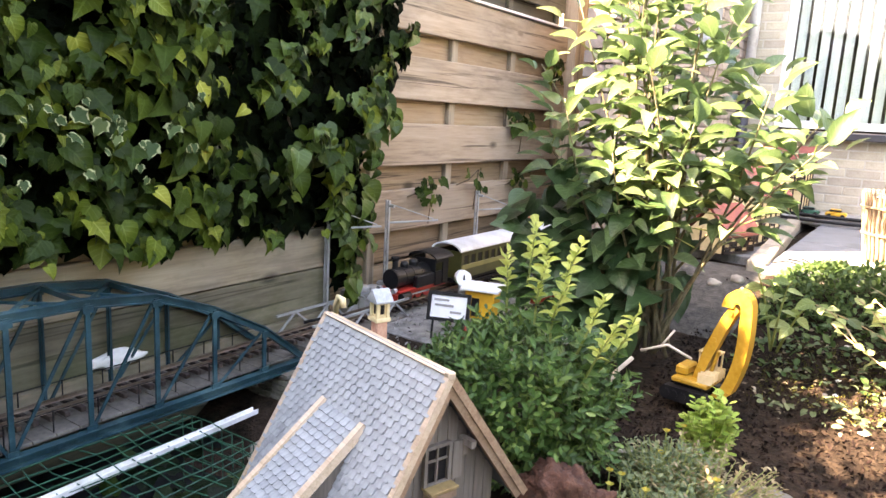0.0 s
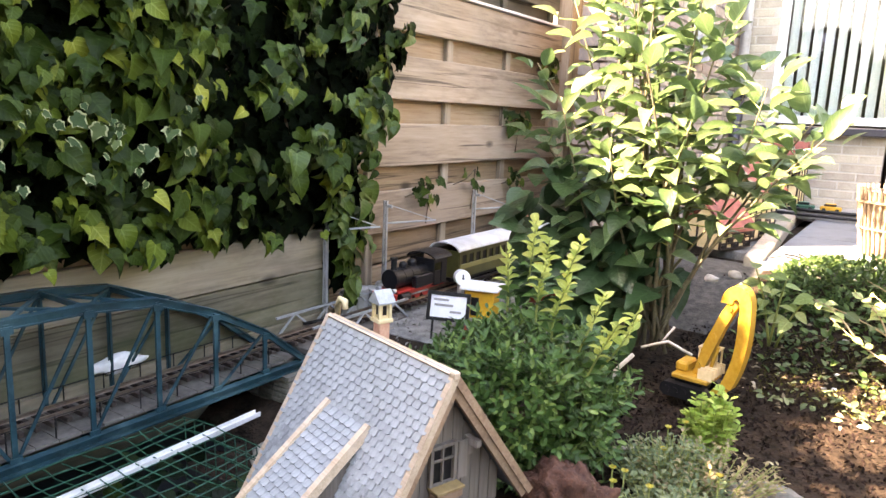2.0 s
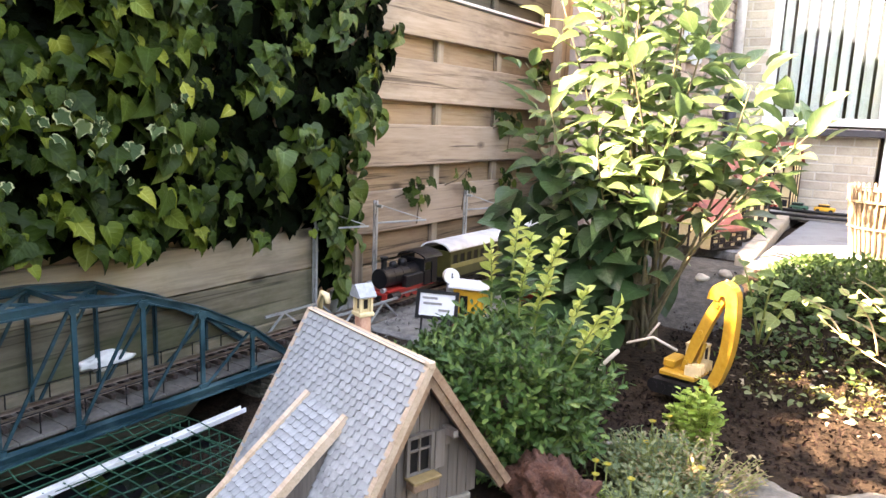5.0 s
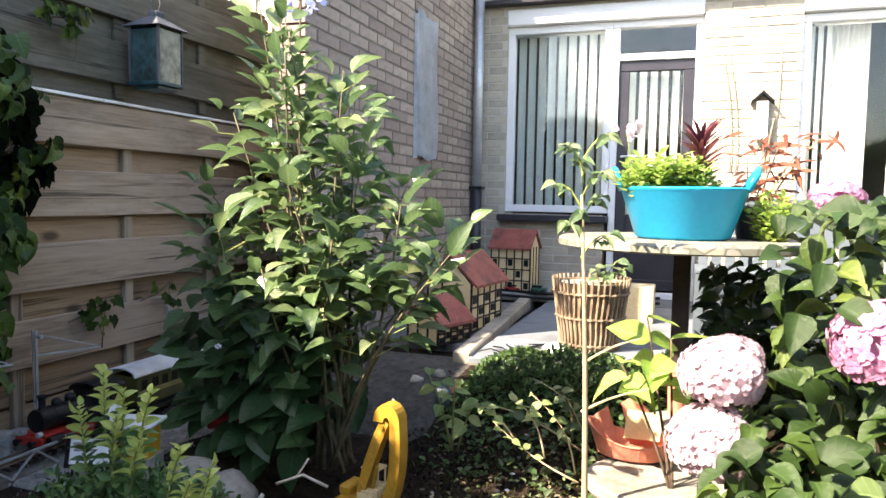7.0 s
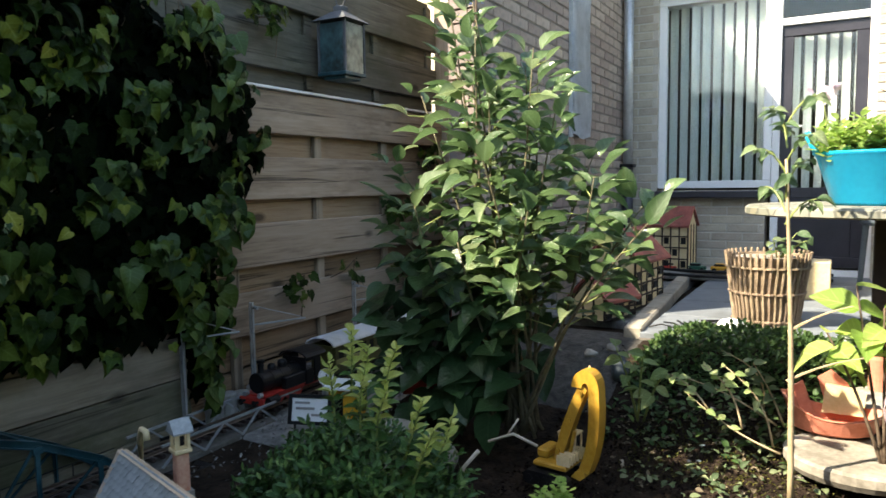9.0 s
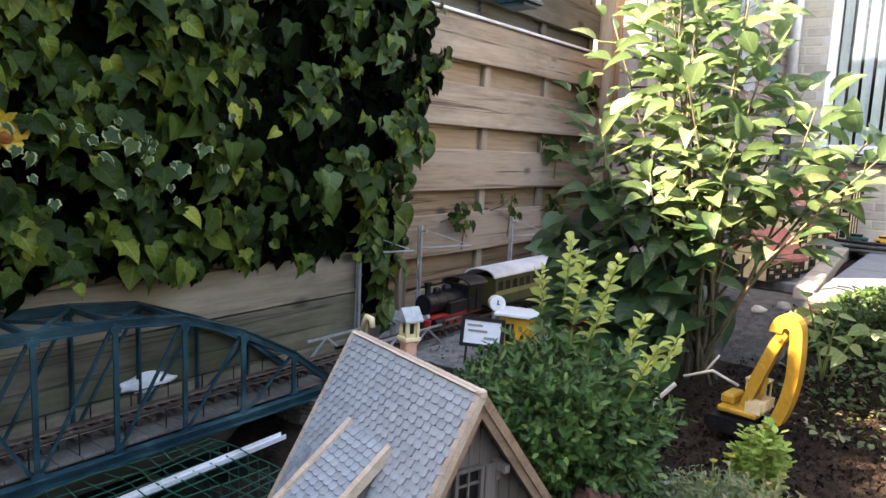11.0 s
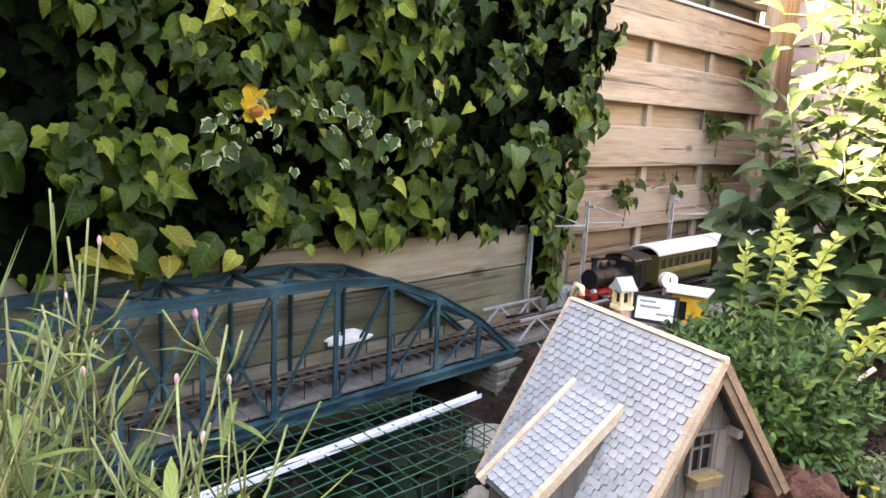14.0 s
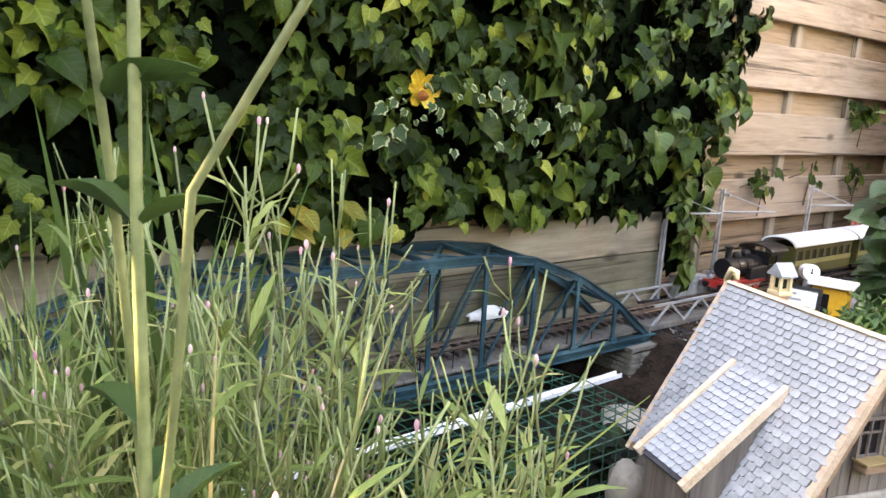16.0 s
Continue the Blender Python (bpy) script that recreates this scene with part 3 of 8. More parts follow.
def leaves(name, frames, shape, material, parent=None, label="", kind="stuff"):
    """Many leaves joined in one mesh."""
    v0, f0 = LEAF[shape]
    tv = np.array([(*v, 1.0) for v in v0])
    mats = np.array([[list(r) for r in m] for m in frames])
    vs = np.einsum("nij,kj->nki", mats, tv)[..., :3].reshape(-1, 3)
    k = len(v0)
    fs = [tuple(i + n * k for i in f) for n in range(len(frames)) for f in f0]
    ob = raw(name, vs.tolist(), fs, material, parent, label, True)
    leaf_uv(ob.data, shape, len(frames))
    if kind:
        tagged(ob, kind=kind)
    return ob


def leaf_mesh(name, shape, material):
    me = bpy.data.meshes.new(name)
    me.from_pydata(LEAF[shape][0], [], LEAF[shape][1])
    me.materials.append(material)
    me.shade_smooth()
    leaf_uv(me, shape, 1)
    return me


def rnd(a, b):
    return random.uniform(a, b)


def rvec(s=1.0):
    return Vector((rnd(-s, s), rnd(-s, s), rnd(-s, s)))

# ---------------- ground ----------------
def smooth(a, b, t):
    t = min(1.0, max(0.0, (t - a) / (b - a)))
    return t * t * (3 - 2 * t)


def ground_z(x, y):
    z = -0.295 + 0.215 * smooth(2.3, 3.25, y)
    low = smooth(-0.80, -1.0, x) * smooth(1.22, 1.08, y)
    z += (-0.37 - z) * low
    shelf = smooth(-0.90, -1.06, x) * smooth(1.22, 1.36, y)
    z += (max(z, -0.185) - z) * shelf
    z += 0.018 * noise.noise(Vector((x * 2.1, y * 2.1, 0.3))) * smooth(3.6, 3.2, y)
    z += 0.010 * noise.noise(Vector((x * 9, y * 9, 1.3))) * smooth(3.6, 3.2, y)
    return z - 0.03 * smooth(3.3, 3.5, y)


gx = [-300, -80, -20, -6] + [-3 + 0.05 * i for i in range(121)] + [4, 6, 20, 80, 300]
gy = [-300, -80, -20, -6] + [-2 + 0.05 * i for i in range(121)] + [4.6, 6, 20, 80, 300]
gv = [(x, y, ground_z(x, y)) for y in gy for x in gx]
nx = len(gx)
gf = [(j * nx + i, j * nx + i + 1, (j + 1) * nx + i + 1, (j + 1) * nx + i) for j in range(len(gy) - 1) for i in range(nx - 1)]
ground = tagged(raw("ground", gv, gf, M_SOIL, smooth=True), "dark crumbly garden soil", "ground", kind="structure")

# crumbs of soil and bark over the open bed
frames = []
for i in range(19000):
    x, y = (rnd(-0.65, 0.75), rnd(1.3, 2.7)) if i < 16000 else (rnd(-0.9, 1.3), rnd(1.0, 3.2))
    s = 0.0025 + 0.008 * random.random() ** 2
    frames.append(leaf_frame((x, y, ground_z(x, y) + s * 0.2), rvec(), rvec(), s * 2, 2.5))
M_CRUMB = surf("soil crumbs", (0.006, 0.004, 0.0033), (0.034, 0.022, 0.0175), 0.95, 20, 120, 0.5, island=1.2, spec=0.1)
crumbs = leaves("soil_crumbs", frames, "small", M_CRUMB)
tagged(crumbs, "dark brown soil crumbs and bark bits", "soil", kind="stuff")

# patio of large slabs
patio = tagged(new("patio"), "blue-grey concrete slab patio before the house", "patio", kind="structure")
part("patio_bed", boxes(((1.98, 4.45, -0.10), (5.0, 2.4, 0.07))), M_MORTAR, patio)
bm = bmesh.new()
box(bm, (0, 0, 0), (0.492, 0.492, 0.04), bevel=0.004)
slab_me = bpy.data.meshes.new("slab")
bm.to_mesh(slab_me)
bm.free()
slab_me.materials.append(M_PATIO)
PZ = -0.04   # top of the paving
for i in range(9):
    for j in range(5):
        shared("slab", slab_me, pose(-0.27 + 0.5 * i, 3.50 + 0.5 * j, PZ - 0.02 + rnd(-0.002, 0.002)), patio)
side_path = tagged(part("side_path", boxes(((-0.92, 4.62, -0.11), (0.58, 2.0, 0.09)), bevel=0.006), M_GRAVEL), "grey gravel strip between wall and kerb", "path", kind="structure")
gp = [(-1.10 + 0.05 * i, 2.62 + 0.05 * j) for j in range(17) for i in range(13)]
tagged(raw("gravel_bed", [(x, y, ground_z(x, y) + 0.014 * min(1.0, (x + 1.10) * 8, (-0.50 - x) * 8, (y - 2.62) * 8)) for x, y in gp], [(j * 13 + i, j * 13 + i + 1, (j + 1) * 13 + i + 1, (j + 1) * 13 + i) for j in range(16) for i in range(12)], M_SCREE, smooth=True), "dark stony soil behind the shrub", "gravel", kind="structure")
kerb = tagged(new("kerb"), "pale cream edging stones beside the patio", "kerb", kind="structure")
for i in range(4):
    part("kerb_stone", boxes(((-0.565 - 0.035 * i, 3.52 + 0.535 * i, -0.055), (0.085, 0.53, 0.075), (0, 0, 3.7)), bevel=0.008), M_KERB, kerb)

# ---------------- fence ----------------
FX = -1.66
fence = thing("fence", "weathered timber fence of overlapping horizontal boards on posts", "fence")


def board(name, y0, y1, z0, z1, x, mat, parent, label="", thick=0.022):
    bm = bmesh.new()
    n = 10
    rows = []
    ph = rnd(0, 10)
    for i in range(n + 1):
        y = y0 + (y1 - y0) * i / n
        w0, w1 = (0.004 * noise.noise(Vector((y * 1.7, ph, k))) for k in (0, 5))
        dx = 0.004 * noise.noise(Vector((y * 1.1, ph, 9)))
        rows.append([bm.verts.new(p) for p in ((x + dx, y, z0 + w0 + 0.003), (x - 0.003 + dx, y, z0 + w0), (x - thick + dx, y, z0 + w0), (x - thick + dx, y, z1 + w1), (x - 0.003 + dx, y, z1 + w1), (x + dx, y, z1 + w1 - 0.003))])
    for a, b in zip(rows, rows[1:]):
        for k in range(6):
            bm.faces.new((a[k], a[(k + 1) % 6], b[(k + 1) % 6], b[k]))
    bm.faces.new(rows[0][::-1])
    bm.faces.new(rows[-1])
    return part(name, bm, mat, parent, label)


BAYS = [(-1.92, -0.125), (-0.12, 1.675), (1.68, 3.475)]
for y0, y1 in BAYS:
    for k in range(4):
        z = 0.088 + 0.254 * k
        board("board", y0, y1, z, z + 0.163, FX, M_FENCE, fence)
        board("back_board", y0, y1, z - 0.125, z + 0.035, FX - 0.045, M_FENCE_BACK, fence, "fresh orange-brown recessed board")
    board("back_board", y0, y1, -0.34, -0.05, FX - 0.045, M_FENCE_BACK, fence)
    for k in range(2):
        z = 1.105 + 0.254 * k
        board("board", y0, y1, z, z + 0.16, FX - 0.03, M_UPPER, fence)
        board("back_board", y0, y1, z - 0.125, z + 0.035, FX - 0.075, M_UPPER, fence)
    board("top_board", y0, y1, 1.488, 1.625, FX - 0.075, M_UPPER, fence)
    for f in (0.14, 0.42, 0.70, 0.985):
        y = y0 + (y1 - y0) * f
        part("batten", boxes(((FX - 0.034, y, 0.34), (0.022, 0.045, 1.38)), bevel=0.003), M_POST, fence, "grey vertical batten")
        part("batten", boxes(((FX - 0.066, y, 1.325), (0.020, 0.045, 0.55)), bevel=0.003), M_UPPER, fence)
    part("post", boxes(((FX - 0.11, y1, 0.60), (0.07, 0.07, 2.0)), bevel=0.004), M_POST, fence)
# unseen panels added behind the boards to stop sun leaking through the gaps
part("backing", boxes(((FX - 0.155, -0.12, 0.57), (0.012, 3.6, 2.0))), M_BOARD, fence)
part("backing", boxes(((FX - 0.155, 2.59, 0.57), (0.012, 1.8, 2.0))), M_BOARD, fence)
board("lower_board", -1.9, 1.66, 0.014, 0.148, FX + 0.026, M_BOARD, fence, "grey weathered wide board")
# the two lowest boards are darker and greener than the one above
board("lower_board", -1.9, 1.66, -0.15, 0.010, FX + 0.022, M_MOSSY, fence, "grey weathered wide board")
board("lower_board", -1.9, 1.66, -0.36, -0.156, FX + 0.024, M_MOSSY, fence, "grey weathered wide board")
part("corner_post", boxes(((FX - 0.0, 3.64, 0.61), (0.09, 0.31, 2.03)), bevel=0.004), M_POST, fence)
for i in range(3):
    part("capping_strip", boxes(((FX - 0.006, 1.98 + 0.595 * i, 1.022), (0.045, 0.593, 0.011)), bevel=0.002), M_PVC, fence, "pale metal capping strip")

# ---------------- brick walls ----------------
def brick_mesh(length, mat):
    bm = bmesh.new()
    box(bm, (0, 0, 0), (length, 0.03, 0.053), bevel=0.003)
    me = bpy.data.meshes.new("brick")
    bm.to_mesh(me)
    bm.free()
    me.materials.append(mat)
    return me


def brick_face(parent, origin, ux, length, z0, z1, holes, mat, limit, key):
    """Lays bricks over a face that runs length along ux from origin; holes are (u0, u1, z0, z1). key picks those that stay single parts."""
    ux = Vector(ux)
    nrm = Vector((ux.y, -ux.x, 0))
    ang = math.degrees(math.atan2(ux.y, ux.x))
    found = []
    row = 0
    z = z0
    while z + 0.053 < z1:
        u = -0.11 if row % 2 else 0.0
        while u < length:
            spans = [(max(u, 0.0), min(u + 0.21, length))]
            for h0, h1, hz0, hz1 in holes:
                if hz0 < z + 0.03 < hz1:
                    nxt = []
                    for a, b in spans:
                        if h0 > a:
                            nxt.append((a, min(b, h0)))
                        if h1 < b:
                            nxt.append((max(a, h1), b))
                    spans = nxt
            for a, b in spans:
                if b - a > 0.03:
                    found.append((a, b, z + 0.0265))
            u += 0.22
        z += 0.0635
        row += 1
    found.sort(key=key)
    cache = {}
    loose_v, loose_f = [], []
    for i, (a, b, zc) in enumerate(found):
        p = Vector(origin) + ux * ((a + b) / 2) + nrm * rnd(-0.0025, 0.0015)
        if i < limit:
            ln = round(b - a, 2)
            if ln not in cache:
                cache[ln] = brick_mesh(b - a, mat)
            shared("brick", cache[ln], pose(p.x, p.y, zc, rnd(-0.6, 0.6), rnd(-0.5, 0.5), ang), parent)
        else:
            k = len(loose_v)
            for d in (-0.015, 0.015):
                for e, h in ((-1, -1), (1, -1), (1, 1), (-1, 1)):
                    q = p + ux * (e * (b - a) / 2) + nrm * d
                    loose_v.append((q.x, q.y, zc + h * 0.0265))
            loose_f += [tuple(k + j for j in f) for f in ((0, 1, 2, 3), (7, 6, 5, 4), (0, 4, 5, 1), (1, 5, 6, 2), (2, 6, 7, 3), (3, 7, 4, 0))]
    if loose_v:
        tagged(raw("bricks", loose_v, loose_f, mat, parent), kind="stuff")


SX, FY = -1.22, 5.67
SY0 = 3.0
wall_side = tagged(new("wall_west"), "brown-red brick side wall of the house", "wall", kind="structure")
part("wall_core", boxes(((SX - 0.058, (SY0 + FY) / 2 + 0.012, 1.1), (0.11, FY - SY0 - 0.03, 3.0)), ((-1.47, 3.80, 1.1), (0.36, 0.1, 3.0))), M_MORTAR, wall_side)
wall_back = tagged(new("wall_north"), "yellow-brown brick facade with windows and door", "wall", kind="structure")
W1 = (-0.97, 0.47, 0.56, 2.15)
DR = (-0.20, 0.47, -0.05, 2.15)
W2 = (1.11, 3.40, 0.56, 2.12)
X0, X1 = SX - 0.45, 6.5
cores = [((X0 + W1[0]) / 2, W1[0] - X0, -0.3, 2.75), ((W1[0] + DR[0]) / 2, DR[0] - W1[0], -0.3, W1[2]), ((W1[0] + W1[1]) / 2, W1[1] - W1[0], W1[3], 2.75),
         ((W1[1] + W2[0]) / 2, W2[0] - W1[1], -0.3, 2.75), ((W2[0] + W2[1]) / 2, W2[1] - W2[0], -0.3, W2[2]), ((W2[0] + W2[1]) / 2, W2[1] - W2[0], W2[3], 2.75), ((W2[1] + X1) / 2, X1 - W2[1], -0.3, 2.75)]
part("wall_core", boxes(*[((c, FY + 0.116, (a + b) / 2), (w, 0.25, b - a)) for c, w, a, b in cores]), M_MORTAR_Y, wall_back)
tagged(part("roof", boxes(((2.5, FY + 2.5, 2.72), (8.4, 5.4, 0.1)), ((SX - 0.06, 4.22, 2.63), (0.20, 2.5, 0.06))), M_CONC), "flat roof edge of the house", "roof", kind="structure")
room = tagged(part("wall_room", boxes(((2.5, FY + 3.2, 1.2), (8.0, 0.1, 3.0)), ((-1.3, FY + 1.7, 1.2), (0.1, 2.9, 3.0)), ((6.4, FY + 1.7, 1.2), (0.1, 2.9, 3.0)), ((2.5, FY + 1.7, -0.06), (8.0, 2.9, 0.1))), M_ROOM), "plain dim room behind the windows", "room", kind="structure")


# windows and door
def frame_bars(x0, x1, z0, z1, w, y, d, verts=(), horiz=()):
    items = [(((x0 + x1) / 2, y, z0 + w / 2), (x1 - x0, d, w)), (((x0 + x1) / 2, y, z1 - w / 2), (x1 - x0, d, w)),
             ((x0 + w / 2, y, (z0 + z1) / 2), (w, d - 0.004, z1 - z0 - 2 * w)), ((x1 - w / 2, y, (z0 + z1) / 2), (w, d - 0.004, z1 - z0 - 2 * w))]
    items += [((v, y, (z0 + z1) / 2), (w, d - 0.006, z1 - z0 - 2 * w)) for v in verts]
    items += [(((a + b) / 2, y, h), (b - a, d - 0.008, w)) for a, b, h in horiz]
    return boxes(*items, bevel=0.004)


def pane(name, x0, x1, z0, z1, y, parent):
    ob = part(name, boxes((((x0 + x1) / 2, y, (z0 + z1) / 2), (x1 - x0, 0.008, z1 - z0))), M_GLASS, parent)
    ob.visible_shadow = False
    return ob


def slats(parent, xs, y, z0, z1, width, turn, mat):
    bm = bmesh.new()
    n = 5
    pts = [(width * (i / (n - 1) - 0.5), 0.006 * (1 - (2 * i / (n - 1) - 1) ** 2)) for i in range(n)]
    vs = [[bm.verts.new((px, py + s, z)) for px, py in pts] for z in (z0, z1) for s in (0, 0.0015)]
    for a, b in ((0, 2), (1, 3)):
        for i in range(n - 1):
            bm.faces.new((vs[a][i], vs[a][i + 1], vs[b][i + 1], vs[b][i]))
    me = bpy.data.meshes.new("slat")
    bm.to_mesh(me)
    bm.free()
    me.materials.append(mat)
    for x in xs:
        shared("slat", me, pose(x, y, 0, 0, 0, turn + rnd(-3, 3)), parent)


WY = FY + 0.06
window_1 = tagged(new("window_1"), "white framed window with open vertical blinds", "window", kind="structure")
part("window_frame", frame_bars(W1[0], -0.17, W1[2] + 0.03, 2.02, 0.055, WY, 0.075), M_FRAME, window_1)
pane("pane", W1[0] + 0.055, -0.225, W1[2] + 0.085, 1.965, WY + 0.005, window_1)
part("window_sill", boxes(((-0.58, FY - 0.03, W1[2] - 0.015), (0.84, 0.20, 0.05)), bevel=0.006), M_DARK, window_1, "dark stone sill")
part("shutter_box", boxes((((W1[0] + W1[1]) / 2, FY + 0.035, 2.085), (W1[1] - W1[0], 0.13, 0.125)), bevel=0.008), M_FRAME, window_1, "white roller shutter box")
blind_1 = thing("vertical_blind", "pale grey-green vertical blind slats hanging open", "blind", "vertical blinds")
part("headrail", boxes(((-0.57, FY + 0.17, 1.99), (0.76, 0.05, 0.04)), bevel=0.004), M_WHITE, blind_1)
slats(blind_1, [-0.885 + 0.079 * i for i in range(9)], FY + 0.17, 0.64, 1.97, 0.060, 24, M_BLIND)

door_1 = tagged(new("door_1"), "dark painted glazed back door with white frame and transom", "door", kind="structure")
part("door_frame", frame_bars(-0.168, W1[1], -0.045, 2.02, 0.05, WY, 0.075, (), [(-0.118, 0.42, 1.755)]), M_FRAME, door_1)
part("leaf", frame_bars(-0.117, 0.419, 0.02, 1.728, 0.075, WY + 0.01, 0.045, (), [(-0.04, 0.345, 0.55)]), M_DARK, door_1)
part("panel", boxes(((0.151, WY + 0.014, 0.3), (0.40, 0.03, 0.46)), bevel=0.01), M_DARK, door_1)
pane("pane", -0.042, 0.344, 0.585, 1.655, WY + 0.012, door_1)
pane("transom_pane", -0.118, 0.42, 1.78, 1.97, WY + 0.006, door_1)
handle = bmesh.new()
rod(handle, (-0.08, WY - 0.015, 1.02), (-0.08, WY - 0.06, 1.02), 0.009)
rod(handle, (-0.08, WY - 0.055, 1.02), (0.03, WY - 0.055, 1.02), 0.008)
part("door_handle", handle, M_ZINC, door_1)
blind_2 = thing("vertical_blind", "pale grey vertical blind slats behind the door glass", "blind", "vertical blinds")
part("headrail", boxes(((0.15, FY + 0.19, 1.72), (0.52, 0.05, 0.04)), bevel=0.004), M_WHITE, blind_2)
slats(blind_2, [-0.03 + 0.079 * i for i in range(6)], FY + 0.19, 0.1, 1.70, 0.056, 24, M_BLIND)

window_2 = tagged(new("window_2"), "white framed sunlit window with curtain and blinds", "window", kind="structure")
part("window_frame", frame_bars(W2[0], W2[1], W2[2] + 0.03, 1.99, 0.055, WY, 0.075, (1.70, 2.5)), M_FRAME, window_2)
pane("pane", W2[0] + 0.055, 1.672, W2[2] + 0.085, 1.935, WY + 0.005, window_2)
pane("pane", 1.728, 2.472, W2[2] + 0.085, 1.935, WY + 0.005, window_2)
pane("pane", 2.528, W2[1] - 0.055, W2[2] + 0.085, 1.935, WY + 0.005, window_2)
part("window_sill", boxes((((W2[0] + W2[1]) / 2, FY - 0.03, W2[2] - 0.015), (W2[1] - W2[0], 0.20, 0.05)), bevel=0.006), M_DARK, window_2, "dark stone sill")
part("shutter_box", boxes((((W2[0] + W2[1]) / 2, FY + 0.035, 2.057), (W2[1] - W2[0], 0.13, 0.12)), bevel=0.008), M_FRAME, window_2, "white roller shutter box")
blind_3 = thing("vertical_blind", "white vertical blind slats drawn to one side", "blind", "vertical blinds")
part("headrail", boxes(((1.9, FY + 0.17, 1.96), (1.4, 0.05, 0.04)), bevel=0.004), M_WHITE, blind_3)
slats(blind_3, [1.19, 1.245, 1.30], FY + 0.17, 0.64, 1.94, 0.05, 40, M_BLIND)
curtain = bmesh.new()
cv = []
for i in range(61):
    x = 1.33 + 0.24 * i / 60
    y = FY + 0.24 + 0.018 * math.sin(i * 0.75)
    cv.append((curtain.verts.new((x, y, 0.62)), curtain.verts.new((x, y, 1.95))))
for a, b in zip(cv, cv[1:]):
    curtain.faces.new((a[0], b[0], b[1], a[1]))
tagged(part("curtain", curtain, M_WHITE, None, smooth=True), "white curtain hanging in folds behind the window", "curtain")

# gutter, fascia and downpipe
gutter = thing("gutter", "white roof gutter along the facade top", "gutter")
g = bmesh.new()
prof = [(0.0, 0.0), (-0.10, 0.0), (-0.13, 0.03), (-0.13, 0.12), (-0.12, 0.12), (-0.12, 0.035), (-0.095, 0.01), (0.0, 0.01)]
prism(g, prof, (SX + 0.04, FY - 0.01, 2.205), (0, 1, 0), (0, 0, 1), (1, 0, 0), 7.4)
part("channel", g, M_FRAME, gutter)
part("fascia", boxes(((2.5, FY - 0.02, 2.38), (7.4, 0.03, 0.26)), bevel=0.003), M_FRAME, gutter)
# dark line along the gutter's underside, drawn as a thin strip
part("soffit_strip", boxes(((2.5, FY - 0.055, 2.187), (7.4, 0.11, 0.028)), bevel=0.003), M_DARK, gutter, "dark strip under the gutter")
pipe = thing("downpipe", "grey metal rain downpipe in the house corner", "pipe")
p = bmesh.new()
rod(p, (SX + 0.055, FY - 0.13, 0.78), (SX + 0.055, FY - 0.13, 2.32), 0.036, seg=14)
part("pipe", p, M_ZINC, pipe, smooth=True)
p = bmesh.new()
rod(p, (SX + 0.055, FY - 0.13, -0.05), (SX + 0.055, FY - 0.13, 0.76), 0.042, seg=14)
part("lower_pipe", p, M_DARK, pipe, "dark lower pipe", True)
part("bracket", boxes(((SX + 0.045, FY - 0.12, 0.77), (0.12, 0.10, 0.025)), bevel=0.003), M_BLACK, pipe)

brick_face(wall_side, (SX - 0.012, SY0, 0), (0, 1, 0), FY - SY0, -0.2, 2.58, [], M_BRICK, 300, lambda t: abs(t[2] - 1.2) + abs(t[0] - 1.2) * 0.7)
brick_face(wall_side, (SX - 0.132, SY0 + 0.014, 0), (1, 0, 0), 0.13, -0.2, 2.58, [], M_BRICK, 0, lambda t: 0)
holes = [(W1[0] - SX, W1[1] - SX, W1[2], W1[3]), (DR[0] - SX, DR[1] - SX, DR[2], DR[3]), (W2[0] - SX, W2[1] - SX, W2[2], W2[3])]
brick_face(wall_back, (SX, FY + 0.0, 0), (1, 0, 0), 5.2, -0.05, 2.70, holes, M_BRICK_Y, 300, lambda t: t[0] + 0.3 * (t[2] > 2.2))

# the neighbours' house seen over the fence
nb = thing("neighbour_house", "cream rendered house with white slatted blind beyond the fence", "house")
part("wall", boxes(((-3.25, 7.15, 2.2), (1.64, 0.3, 5.0)), ((-6.0, 7.15, 2.2), (2.2, 0.3, 5.0)), ((-4.485, 7.15, 0.9), (0.83, 0.3, 2.4))), M_NEIGHBOUR, nb)
nbw = part("window", boxes(((-4.485, 7.10, 2.12), (0.83, 0.06, 0.05)), ((-4.88, 7.10, 3.4), (0.05, 0.06, 2.5)), ((-4.09, 7.10, 3.4), (0.05, 0.06, 2.5))), M_DARK, nb, "dark window frame")
for i in range(9):
    part("slat", boxes(((-4.80 + 0.085 * i, 7.16, 3.35), (0.045, 0.012, 2.4), (0, 0, 12))), M_BLIND, nbw)
part("dark_room", boxes(((-4.485, 7.45, 3.3), (1.2, 0.05, 2.8))), M_ROOM, nb)

# plain fences and hedge, unseen behind and beside the camera, block low sky light
fence_b = thing("sky_block_fence", "plain dark timber fence out of view, added to block sky light", "fence", "far fences")
part("panel", boxes(((1.0, -3.2, 0.65), (7.0, 0.05, 2.2))), M_BOARD, fence_b)
fence_c = thing("sky_block_fence", "plain dark timber fence unseen at the side, added to block sky light", "fence", "far fences")
part("panel", boxes(((4.2, 1.2, 0.65), (0.05, 8.8, 2.2))), M_BOARD, fence_c)
hedge = []
for i in range(2600):
    x = rnd(-2.2, 4.1)
    hedge.append(leaf_frame((x, -2.95 + rnd(-0.2, 0.25), rnd(-0.3, 1.9)), rvec(), (rnd(-.5, .5), 1, rnd(-.3, .8)), rnd(0.12, 0.2)))
